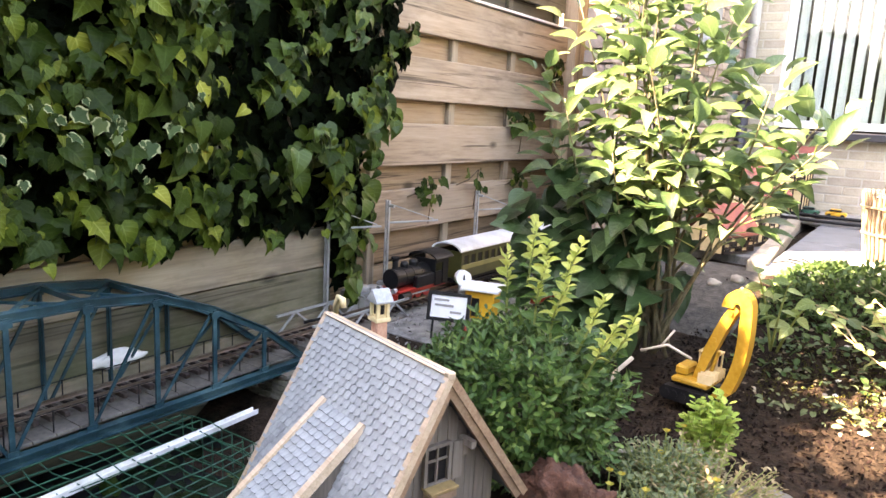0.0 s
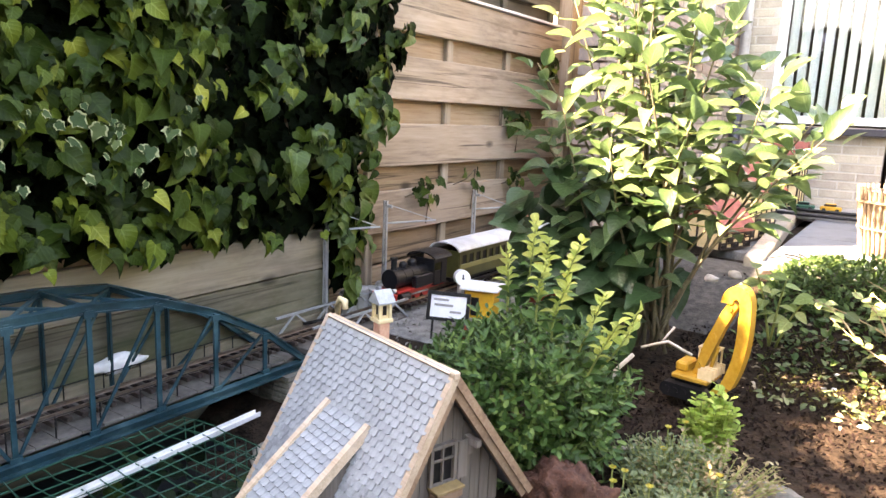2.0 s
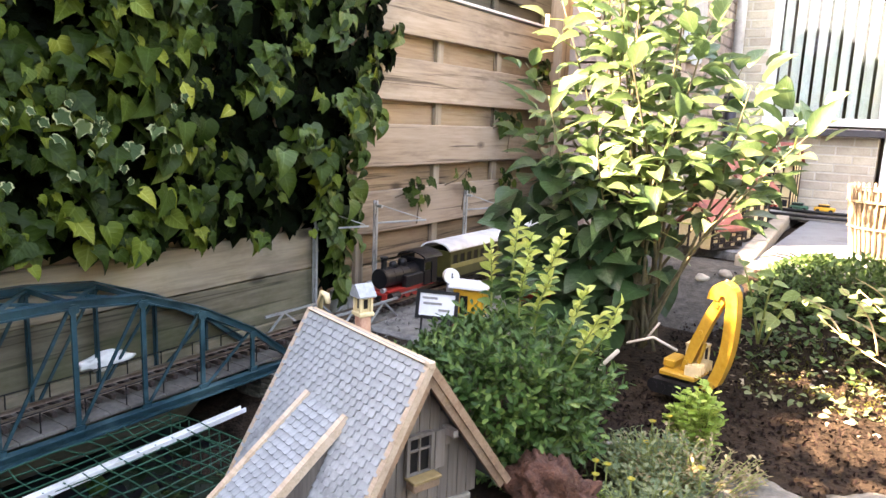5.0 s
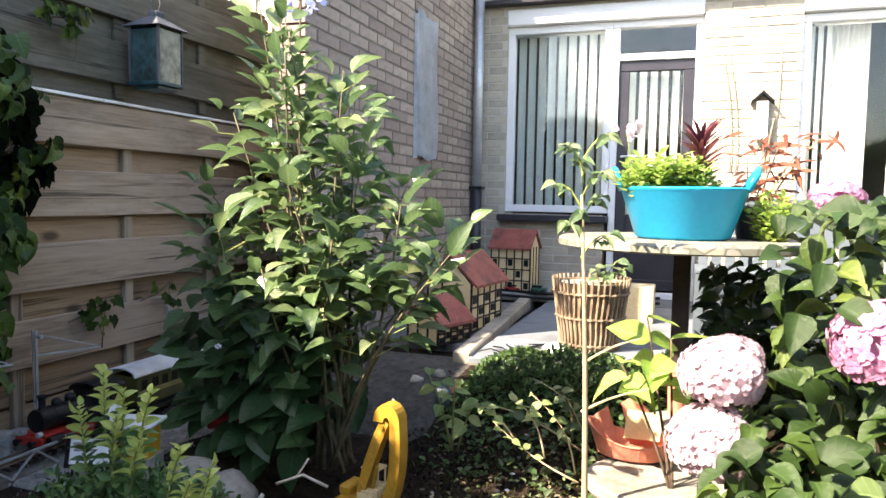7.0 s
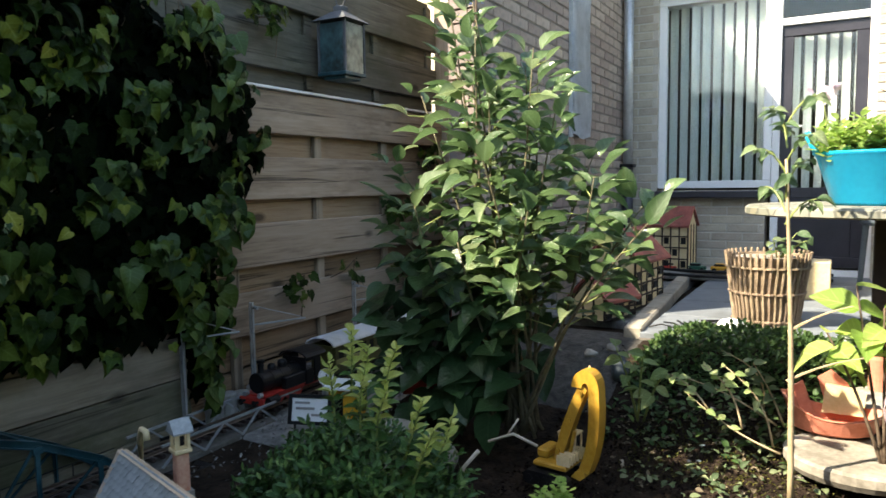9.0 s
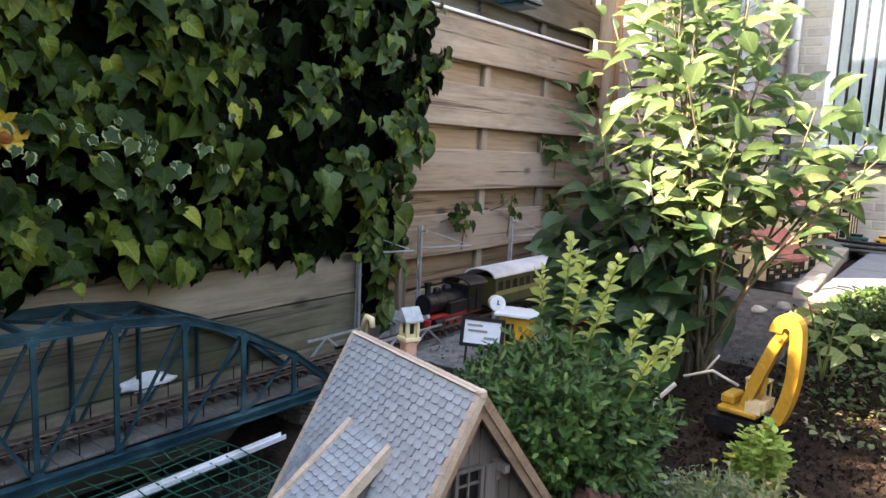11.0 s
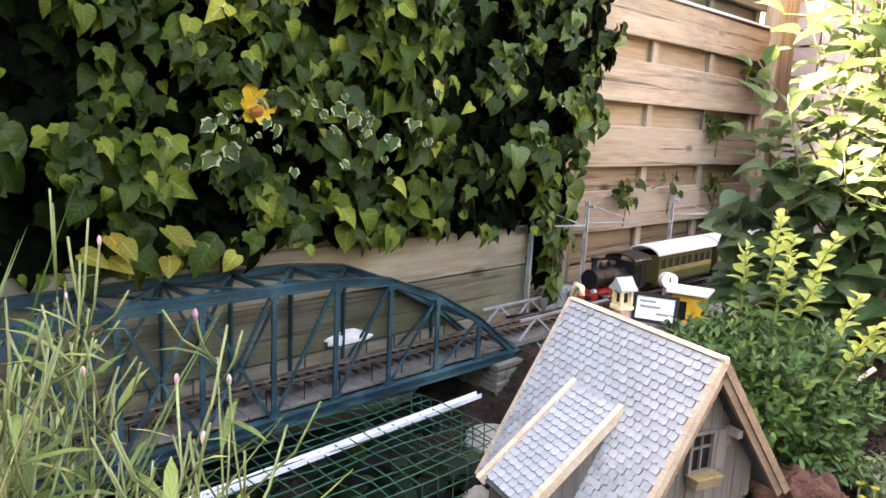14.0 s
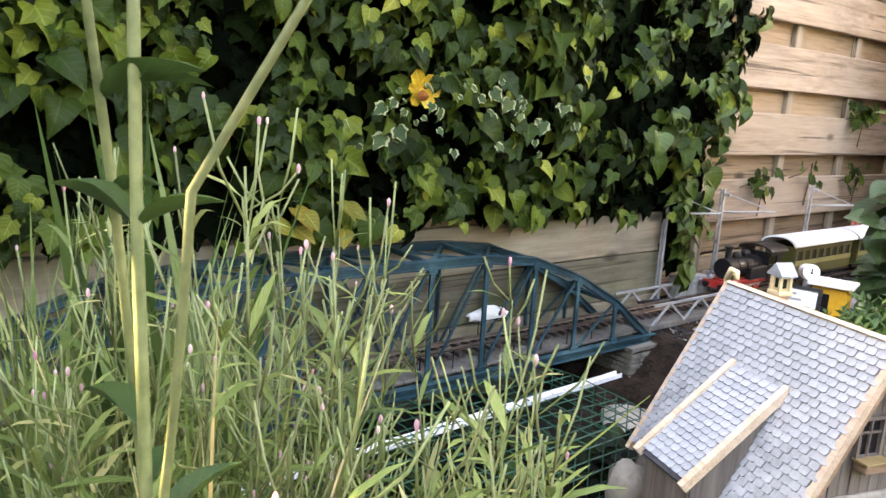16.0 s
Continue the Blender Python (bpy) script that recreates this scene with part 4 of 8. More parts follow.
for i in range(2600):
    y = rnd(-2.8, 5.2)
    hedge.append(leaf_frame((3.95 + rnd(-0.25, 0.2), y, rnd(-0.3, 1.9)), rvec(), (-1, rnd(-.5, .5), rnd(-.3, .8)), rnd(0.12, 0.2)))
tagged(leaves("hedge", hedge, "ovate", L_COVER), "dark green hedge out of view, added to block sky light", "hedge", kind="stuff")

# ---------------- bridge, track and train ----------------
TX, RAILZ = -1.52, -0.135


def arch_bridge():
    root = thing("arch_bridge", "teal painted model truss arch bridge on brick piers", "bridge")
    y0, dy, zb, n = -0.645, 0.165, -0.19, 12
    ln = n * dy
    rise = (0.0, 0.128, 0.218, 0.280, 0.298, 0.300, 0.302)
    hs = [rise[min(k, n - k)] for k in range(n + 1)]
    tops = []
    for sx in (-1.425, -1.615):
        s = 1 if sx > -1.5 else -1
        low = bmesh.new()
        beam(low, (sx, y0 - 0.02, zb), (sx, y0 + ln + 0.02, zb), 0.012, 0.018)
        part("bottom_chord", low, M_TEAL, root)
        low = bmesh.new()
        beam(low, (sx + s * 0.008, y0 - 0.02, zb + 0.009), (sx + s * 0.008, y0 + ln + 0.02, zb + 0.009), 0.022, 0.004)
        part("chord_flange", low, M_TEAL, root)
        low = bmesh.new()
        beam(low, (sx + s * 0.008, y0 - 0.02, zb - 0.011), (sx + s * 0.008, y0 + ln + 0.02, zb - 0.011), 0.022, 0.004)
        part("chord_flange", low, M_TEAL, root)
        top = bmesh.new()
        pts = [(sx, y0 + dy * k, zb + hs[k]) for k in range(n + 1)]
        ribbon(top, pts, 0.010, 0.014)
        part("top_chord", top, M_TEAL, root)
        for dz in (0.009, -0.009):
            fl = bmesh.new()
            ribbon(fl, [(a, b, c + dz) for a, b, c in pts], 0.022, 0.003)
            part("chord_flange", fl, M_TEAL, root)
        for k in range(1, n):
            y = y0 + dy * k
            v = bmesh.new()
            beam(v, (sx, y, zb), (sx, y, zb + hs[k]), 0.005, 0.006)
            beam(v, (sx + s * 0.006, y, zb), (sx + s * 0.006, y, zb + hs[k]), 0.003, 0.011)
            part("post", v, M_TEAL, root)
            part("gusset", boxes(((sx + s * 0.009, y, zb + hs[k] - 0.012), (0.003, 0.024, 0.016))), M_TEAL, root)
            part("gusset", boxes(((sx + s * 0.009, y, zb + 0.014), (0.003, 0.024, 0.016))), M_TEAL, root)
        for k in range(n):
            if 1 <= k <= n - 2:
                if k >= 5:
                    d = bmesh.new()
                    beam(d, (sx, y0 + dy * k, zb), (sx, y0 + dy * (k + 1), zb + hs[k + 1]), 0.004, 0.007)
                    part("diagonal", d, M_TEAL, root)
                if k <= 6:
                    d = bmesh.new()
                    beam(d, (sx, y0 + dy * (k + 1), zb), (sx, y0 + dy * k, zb + hs[k]), 0.004, 0.007)
                    part("diagonal", d, M_TEAL, root)
                if k in (3, 4):
                    d = bmesh.new()
                    beam(d, (sx + 0.004, y0 + dy * k, zb), (sx + 0.004, y0 + dy * (k + 1), zb + hs[k + 1]), 0.006, 0.012)
                    part("diagonal", d, M_TEAL, root)
        tops.append(sx)
    for k in range(1, n):
        y, z = y0 + dy * k, zb + hs[k]
        c = bmesh.new()
        beam(c, (tops[0], y, z), (tops[1], y, z), 0.008, 0.012, (0, 1, 0))
        part("cross_strut", c, M_TEAL, root)
        if k < n - 1:
            y2, z2 = y + dy, zb + hs[k + 1]
            c = bmesh.new()
            beam(c, (tops[0], y, z), (tops[1], y2, z2), 0.006, 0.008, (0, 0, 1))
            part("wind_brace", c, M_TEAL, root)
            c = bmesh.new()
            beam(c, (tops[1], y, z - 0.003), (tops[0], y2, z2 - 0.003), 0.006, 0.008, (0, 0, 1))
            part("wind_brace", c, M_TEAL, root)
    for i in range(39):
        y = y0 + 0.025 + i * 0.05
        part("deck_plank", boxes(((-1.52, y, -0.172), (0.176, 0.0485, 0.008)), bevel=0.001), M_DECK, root, "" if i else "pale grey deck plank")
    for k in range(n + 1):
        y = y0 + dy * k
        part("floor_beam", boxes(((-1.52, y, -0.186), (0.178, 0.012, 0.018))), M_TEAL, root)
    for sx in (-1.444, -1.596):
        for k in range(19):
            y = y0 + 0.05 + 0.1 * k
            s = bmesh.new()
            rod(s, (sx, y, -0.168), (sx, y, -0.118), 0.0018, seg=6)
            part("stanchion", s, M_BLACK, root)
        h = bmesh.new()
        rod(h, (sx, y0, -0.120), (sx, y0 + ln, -0.120), 0.0016, seg=6)
        part("handrail", h, M_BLACK, root)
    return root


arch_bridge()

# brick pier under the bridge end: thin stacked stones
pier = thing("bridge_pier", "grey stacked stone pier carrying the bridge end", "pier")
bm = bmesh.new()
box(bm, (0, 0, 0), (0.060, 0.045, 0.0145), bevel=0.002)
pier_me = bpy.data.meshes.new("stone")
bm.to_mesh(pier_me)
bm.free()
pier_me.materials.append(M_EDGE)
for r in range(10):
    z = -0.212 - 0.0165 * r
    for i in range(4):
        for j in range(3):
            if i in (0, 3) or j in (0, 2):
                shared("stone", pier_me, pose(-1.605 + 0.0625 * i + (0.004 if r % 2 else 0), 1.245 + 0.047 * j, z, 0, 0, rnd(-1, 1)), pier)
part("core", boxes(((-1.505, 1.292, -0.30), (0.20, 0.10, 0.19)), ((-1.508, 1.292, -0.206), (0.252, 0.145, 0.010))), M_EDGE, pier)
tagged(part("bridge_pier", boxes(((-1.50, 1.45, -0.30), (0.26, 0.13, 0.22)), bevel=0.008), M_BLACK), "dark block pier under the approach span", "pier")

# small approach span with lattice railing
span = thing("approach_span", "small grey approach bridge with triangular lattice railing", "bridge")
part("girder", boxes(((TX, 1.62, -0.180), (0.15, 0.50, 0.020)), bevel=0.003), M_DECK, span)
for sx in (TX + 0.078, TX - 0.078):
    r = bmesh.new()
    beam(r, (sx, 1.38, -0.105), (sx, 1.86, -0.105), 0.007, 0.007)
    part("top_rail", r, M_GREYSTEEL, span)
    for k in range(6):
        y = 1.38 + 0.08 * k
        a, b = (-0.17, -0.105) if k % 2 == 0 else (-0.105, -0.17)
        d = bmesh.new()
        beam(d, (sx, y, a), (sx, y + 0.08, b), 0.006, 0.006)
        part("lattice_bar", d, M_GREYSTEEL, span)

# ballast shelf beyond the bridge
tagged(part("ballast", boxes(((-1.42, 2.72, -0.20), (0.44, 2.04, 0.05)), bevel=0.012), M_GRAVEL), "grey gravel railway ballast along the fence", "ballast", kind="structure")
frames = []
for i in range(1500):
    x, y = rnd(-1.64, -1.0), rnd(1.4, 3.35)
    z = -0.173 if -1.635 < x < -1.205 and y > 1.71 else ground_z(x, y)
    frames.append(leaf_frame((x, y, z), rvec(), rvec(), rnd(0.008, 0.018), 3))
M_PEB = surf("gravel stones", (0.14, 0.135, 0.125), (0.30, 0.29, 0.27), 0.85, 20, 120, 0.3, island=0.6)
tagged(leaves("gravel", frames, "small", M_PEB), "loose grey gravel stones beside the track", "gravel", kind="stuff")

track = thing("railway_track", "rusty garden railway track on dark sleepers", "track")
for dx in (-0.0235, 0.0235):
    for y0, y1 in ((-1.2, 0.33), (0.33, 1.86), (1.86, 3.72)):
        r = bmesh.new()
        prism(r, [(-0.004, 0), (0.004, 0), (0.0015, 0.002), (0.0015, 0.006), (0.0025, 0.007), (0.0025, 0.010), (-0.0025, 0.010), (-0.0025, 0.007), (-0.0015, 0.006), (-0.0015, 0.002)], (TX + dx, y0, RAILZ - 0.010), (1, 0, 0), (0, 0, 1), (0, 1, 0), y1 - y0)
        part("rail", r, M_RAIL, track)
bm = bmesh.new()
box(bm, (0, 0, 0), (0.092, 0.013, 0.012), bevel=0.0015)
sl_me = bpy.data.meshes.new("sleeper")
bm.to_mesh(sl_me)
bm.free()
sl_me.materials.append(M_SLEEPER)
for i in range(133):
    shared("sleeper", sl_me, pose(TX, -0.9 + 0.0345 * i, RAILZ - 0.0162, 0, 0, rnd(-1, 1)), track)
tagged(part("track_bed", boxes(((TX, -0.90, -0.178), (0.16, 0.64, 0.02)), ((TX, -0.9, -0.28), (0.12, 0.6, 0.19))), M_CONC), "concrete ledge under the track before the bridge", "ledge", kind="structure")


def wheel(parent, x, y, r, mat):
    w = bmesh.new()
    rod(w, (x - 0.004, y, RAILZ + r), (x + 0.004, y, RAILZ + r), r, seg=18)
    p = part("wheel", w, mat, parent)
    h = bmesh.new()
    sgn = 1 if x > TX else -1
    rod(h, (x + sgn * 0.004, y, RAILZ + r), (x + sgn * 0.008, y, RAILZ + r), r * 0.35, seg=10)
    part("hub", h, M_BLACK, p)


def coach(y0):
    """A four-wheeled coach, built where it stands, from y0 on."""
    ln = 0.450
    root = thing("passenger_coach", "olive green model railway coach with grey arched roof", "coach", "coaches of the train")
    body = bmesh.new()
    zc0, zc1 = -0.098, 0.012
    for sx in (-1, 1):
        x = TX + sx * 0.058
        box(body, (x, y0 + ln / 2, zc0 + 0.0275), (0.006, ln, 0.055))
        box(body, (x, y0 + ln / 2, zc1 - 0.009), (0.006, ln, 0.018))
        for k in range(9):
            box(body, (x, y0 + 0.012 + (ln - 0.024) * k / 8, -0.0245), (0.006, 0.020, 0.037))
    for y in (y0 + 0.003, y0 + ln - 0.003):
        box(body, (TX, y, -0.043), (0.11, 0.006, 0.11))
    part("body", body, M_OLIVE, root)
    for sx in (-1, 1):
        part("waist_band", boxes(((TX + sx * 0.062, y0 + ln / 2, -0.052), (0.003, ln - 0.01, 0.018))), M_COACHCREAM, root, "cream waist band")
        for k in range(8):
            part("window", boxes(((TX + sx * 0.0565, y0 + 0.012 + (ln - 0.024) * (k + 0.5) / 8, -0.0245), (0.002, 0.034, 0.036))), M_BLACK, root, "dark window pane" if k == 0 else "")
    rf = bmesh.new()
    prof = [(0.072 * math.sin(a), 0.034 * math.cos(a) + 0.014) for a in [(-1.5 + 3.0 * i / 12) for i in range(13)]]
    prof = prof + [(x * 0.93, z - 0.005) for x, z in reversed(prof)]
    prism(rf, prof, (TX, y0 - 0.022, 0.0), (1, 0, 0), (0, 0, 1), (0, 1, 0), ln + 0.044)
    part("roof", rf, M_ROOFGREY, root, "grey arched roof")
    part("underframe", boxes(((TX, y0 + ln / 2, -0.107), (0.10, ln + 0.01, 0.014))), M_BLACK, root)
    for sx in (-1, 1):
        part("footboard", boxes(((TX + sx * 0.062, y0 + ln / 2, -0.118), (0.012, ln * 0.9, 0.004))), M_BLACK, root)
        for y in (y0 + 0.10, y0 + ln - 0.10):
            wheel(root, TX + sx * 0.0235, y, 0.015, M_BLACK)
            b = bmesh.new()
            box(b, (TX + sx * 0.045, y, -0.112), (0.008, 0.05, 0.016))
            part("axle_box", b, M_BLACK, root)
    for y, d in ((y0, -1), (y0 + ln, 1)):
        for sx in (-0.03, 0.03):
            bf = bmesh.new()
            rod(bf, (TX + sx, y, -0.104), (TX + sx, y + d * 0.018, -0.104), 0.004)
            rod(bf, (TX + sx, y + d * 0.018, -0.104), (TX + sx, y + d * 0.021, -0.104), 0.009, seg=12)
            part("buffer", bf, M_BLACK, root)
    return root


def locomotive(y0):
    root = thing("steam_locomotive", "black model steam locomotive with red frame and wheels", "locomotive")
    b = bmesh.new()
    rod(b, (TX, y0 + 0.03, -0.048), (TX, y0 + 0.24, -0.048), 0.036, seg=24)
    for k in range(5):
        rg = bmesh.new()
        rod(rg, (TX, y0 + 0.035 + 0.048 * k, -0.048), (TX, y0 + 0.039 + 0.048 * k, -0.048), 0.0375, seg=24)
        part("boiler_band", rg, M_BLACK, root)
    part("boiler", b, M_BLACK, root, smooth=False)
    c = bmesh.new()
    lathe(c, [(0.013, 0.0), (0.011, 0.008), (0.011, 0.034), (0.015, 0.040), (0.015, 0.046), (0.011, 0.046)], 16, (TX, y0 + 0.055, -0.015))
    part("chimney", c, M_BLACK, root)
    for y, r, h in ((0.11, 0.016, 0.024), (0.165, 0.018, 0.028)):
        d = bmesh.new()
        lathe(d, [(r, 0), (r, h * 0.6), (r * 0.75, h * 0.9), (r * 0.3, h)], 16, (TX, y0 + y, -0.016))
        part("dome", d, M_BLACK, root)
    cab = boxes(((TX - 0.055, y0 + 0.275, -0.045), (0.005, 0.085, 0.10)), ((TX + 0.055, y0 + 0.255, -0.068), (0.005, 0.04, 0.055)), ((TX + 0.055, y0 + 0.30, -0.045), (0.005, 0.035, 0.10)),
                ((TX, y0 + 0.234, -0.045), (0.11, 0.005, 0.10)), ((TX + 0.055, y0 + 0.26, -0.002), (0.005, 0.05, 0.014)))
    part("cab", cab, M_BLACK, root)
    rf = bmesh.new()
    prof = [(0.068 * math.sin(a), 0.026 * math.cos(a) + 0.004) for a in [(-1.4 + 2.8 * i / 10) for i in range(11)]]
    prof = prof + [(x * 0.94, z - 0.004) for x, z in reversed(prof)]
    prism(rf, prof, (TX, y0 + 0.222, 0.0), (1, 0, 0), (0, 0, 1), (0, 1, 0), 0.118)
    part("cab_roof", rf, M_BLACK, root)
    part("frame", boxes(((TX, y0 + 0.17, -0.100), (0.07, 0.33, 0.016)), ((TX, y0 + 0.17, -0.088), (0.105, 0.30, 0.005))), M_RED, root, "red frame")
    for sx in (-1, 1):
        part("side_tank", boxes(((TX + sx * 0.045, y0 + 0.175, -0.065), (0.022, 0.11, 0.045)), bevel=0.003), M_BLACK, root)
        cyl = bmesh.new()
        rod(cyl, (TX + sx * 0.048, y0 + 0.035, -0.108), (TX + sx * 0.048, y0 + 0.085, -0.108), 0.014, seg=14)
        part("cylinder", cyl, M_BLACK, root)
        for y in (0.12, 0.17, 0.22):
            wheel(root, TX + sx * 0.0235, y0 + y, 0.024, M_RED)
        rod_b = bmesh.new()
        beam(rod_b, (TX + sx * 0.036, y0 + 0.08, -0.112), (TX + sx * 0.036, y0 + 0.225, -0.112), 0.003, 0.006)
        part("coupling_rod", rod_b, M_GREYSTEEL, root)
        lam = bmesh.new()
        rod(lam, (TX + sx * 0.034, y0 + 0.004, -0.082), (TX + sx * 0.034, y0 + 0.02, -0.082), 0.009, seg=12)
        part("lamp", lam, M_GREYSTEEL, root)
        bf = bmesh.new()
        rod(bf, (TX + sx * 0.03, y0 + 0.004, -0.104), (TX + sx * 0.03, y0 - 0.016, -0.104), 0.005)
        rod(bf, (TX + sx * 0.03, y0 - 0.016, -0.104), (TX + sx * 0.03, y0 - 0.019, -0.104), 0.011, seg=12)
        part("buffer", bf, M_BLACK, root)
    part("buffer_beam", boxes(((TX, y0 + 0.006, -0.104), (0.11, 0.008, 0.024)), bevel=0.001), M_RED, root, "red buffer beam")
    return root


locomotive(1.82)
coach(2.225)
coach(2.735)


def gondola(y0):
    ln = 0.43
    root = thing("goods_wagon", "oxide red open goods wagon on the track", "wagon")
    part("body", boxes(((TX - 0.057, y0 + ln / 2, -0.055), (0.006, ln, 0.085)), ((TX + 0.057, y0 + ln / 2, -0.055), (0.006, ln, 0.085)), ((TX, y0 + 0.003, -0.055), (0.108, 0.006, 0.085)), ((TX, y0 + ln - 0.003, -0.055), (0.108, 0.006, 0.085)), ((TX, y0 + ln / 2, -0.095), (0.108, ln - 0.012, 0.006))), M_WAGON, root)
    for sx in (-1, 1):
        for k in range(8):
            part("rib", boxes(((TX + sx * 0.062, y0 + 0.01 + (ln - 0.02) * k / 7, -0.055), (0.005, 0.008, 0.085))), M_WAGON, root)
        part("rim", boxes(((TX + sx * 0.058, y0 + ln / 2, -0.0105), (0.012, ln, 0.005))), M_WAGON, root)
        for y in (y0 + 0.1, y0 + ln - 0.1):
            wheel(root, TX + sx * 0.0235, y, 0.015, M_BLACK)
    part("underframe", boxes(((TX, y0 + ln / 2, -0.106), (0.09, ln, 0.014))), M_BLACK, root)
    return root


gondola(3.24)

# catenary masts
def mast(x, y, base, h, arm_y):
    root = thing("catenary_mast", "grey metal railway catenary mast with bracket arm", "mast", "catenary masts")
    m = bmesh.new()
    for dx in (-0.006, 0.006):
        beam(m, (x + dx, y, base), (x + dx, y, base + h), 0.004, 0.010)
    for k in range(9):
        z = base + 0.02 + (h - 0.04) * k / 8
        beam(m, (x - 0.006, y, z), (x + 0.006, y, z + 0.018), 0.003, 0.006, (0, 1, 0))
    part("pole", m, M_GREYSTEEL, root)
    a = bmesh.new()
    rod(a, (x, y, base + h - 0.085), (TX + 0.03, y + arm_y, base + h - 0.075), 0.0035, seg=6)
    rod(a, (x, y, base + h - 0.012), (TX + 0.01, y + arm_y, base + h - 0.072), 0.002, seg=6)
    part("bracket_arm", a, M_GREYSTEEL, root)
    i = bmesh.new()
    rod(i, (x + 0.01, y, base + h - 0.02), (x + 0.03, y, base + h - 0.02), 0.006, seg=8)
    part("insulator", i, M_GREYSTEEL, root)
    part("foot", boxes(((x, y, base + 0.006), (0.03, 0.03, 0.012)), bevel=0.002), M_CONC, root)
    return root


mast(-1.608, 1.61, -0.34, 0.575, 0.14)
mast(-1.608, 1.93, -0.175, 0.40, 0.16)
mast(-1.600, 2.55, -0.175, 0.40, 0.16)

# log-roll edging along the fence foot
bm = bmesh.new()
rod(bm, (0, 0, -0.06), (0, 0, 0.055), 0.032, seg=12)
rod(bm, (0, 0, 0.055), (0, 0, 0.062), 0.032, 0.026, seg=12)
log_me = bpy.data.meshes.new("palisade")
bm.to_mesh(log_me)
bm.free()
log_me.materials.append(M_CONC)
edging = thing("palisade_edging", "grey concrete palisade edging along the fence foot", "edging")
for i in range(26):
    shared("palisade", log_me, pose(-1.625, 1.75 + 0.066 * i, -0.155 + rnd(-0.01, 0.01), rnd(-2, 2), rnd(-2, 2), 0), edging)
cable = bmesh.new()
tube(cable, [(-1.60 + 0.05 * math.sin(i * 0.9) + 0.012 * i, 1.5 + 0.09 * i, -0.150 + 0.012 * math.sin(i * 1.3)) for i in range(20)], 0.006, 6)
tagged(part("cable", cable, M_BLACK, smooth=True), "black cable lying along the track", "cable")

# ---------------- model house ----------------
def model_house():
    """Local axes: x along the ridge from its far end, y away from the roof slope that faces the pond, z up from the ridge."""
    root = thing("model_house", "timber model cottage with grey shingle roof and dormer", "model house")
    L, slope = 0.366, radians(60.5)
    slope_b = radians(53.4)
    run_f, run_b = 0.185, 0.178
    ct, st = math.cos(slope), math.sin(slope)
    cb, sb = math.cos(slope_b), math.sin(slope_b)

    def roof_pt(x, d, up=0.0, side=-1):
        c, s = (ct, st) if side < 0 else (cb, sb)
        return Vector((x, side * (d * c + up * s), -d * s + up * c))
    len_f, len_b = run_f / ct, run_b / cb
    deck = bmesh.new()
    for side, ln in ((-1, len_f), (1, len_b)):
        a = [roof_pt(x, d, u, side) for u in (-0.012, 0.0) for x, d in ((0.004, 0), (L - 0.004, 0), (L - 0.004, ln), (0.004, ln))]
        vs = [deck.verts.new(p) for p in a]
        for f in ((0, 1, 2, 3), (7, 6, 5, 4), (0, 4, 5, 1), (1, 5, 6, 2), (2, 6, 7, 3), (3, 7, 4, 0)):
            deck.faces.new([vs[i] for i in f])
    part("roof_deck", deck, M_ROOFGAP, root)
    # shingles with rounded ends
    tw, th = 0.0185, 0.0140
    out = [(-0.48, -0.35), (0.48, -0.35), (0.48, 0.76), (0.43, 0.92), (0.30, 0.99), (-0.30, 0.99), (-0.43, 0.92), (-0.48, 0.76)]

    def shingle_mesh(mat):
        bm = bmesh.new()
        prism(bm, [(x * tw, y * th) for x, y in out], (0, 0, 0), (1, 0, 0), (0, -1, 0), (0, 0, 1), 0.0036)
        me = bpy.data.meshes.new("shingle")
        bmesh.ops.recalc_face_normals(bm, faces=bm.faces)
        bm.to_mesh(me)
        bm.free()
        me.materials.append(mat)
        return me
    me = shingle_mesh(M_SLATE)
    co = np.array([v.co[:] for v in me.vertices])
    polys = [tuple(p.vertices) for p in me.polygons]

    def lay(x0, x1, d1, matrix_of, limit):
        lv, lf = [], []
        n = 0
        rows = int(d1 / th)
        for r in range(rows):
            x = x0 + (0.0 if r % 2 else tw * 0.5)
            while x < x1:
                m = matrix_of(x + rnd(-0.0006, 0.0006), r * th)
                if m is not None:
                    if n < limit:
                        shared("shingle", me, m, root)
                    else:
                        k = len(lv)
                        lv.extend([tuple(m @ Vector(c)) for c in co])
                        lf.extend([tuple(i + k for i in p) for p in polys])
                    n += 1
                x += tw
        if lv:
            tagged(raw("shingles", lv, lf, M_SLATE_S, root), kind="stuff")

    def on_roof(side):
        def f(x, d):
            p = roof_pt(x, d, 0.0015, side)
            tilt = pose(0, 0, 0, math.degrees(slope) * (1 if side < 0 else -1) - (10.0 if side < 0 else -10.0), 0, 0)
            m = Matrix.Translation(p) @ tilt
            if side > 0:
                m = Matrix.Translation(p) @ pose(0, 0, 0, 0, 0, 180) @ pose(0, 0, 0, math.degrees(slope_b) - 10.0, 0, 0)
            return m @ pose(0, 0, 0, 0, 0, rnd(-1.5, 1.5))
        return f
    lay(0.0015, L + 0.0005, len_f - 0.004, on_roof(-1), 300)
    lay(0.0015, L + 0.0005, len_b - 0.004, on_roof(1), 0)
    # ridge cap and barge boards
    cap = bmesh.new()
    for k in range(20):
        x = L * (k + 0.5) / 20
        for s in (-1, 1):
            beam(cap, (x - L / 42, s * 0.004, 0.003), (x + L / 42, s * 0.004, 0.003), 0.010, 0.004, (0, 1, s * 1.2))
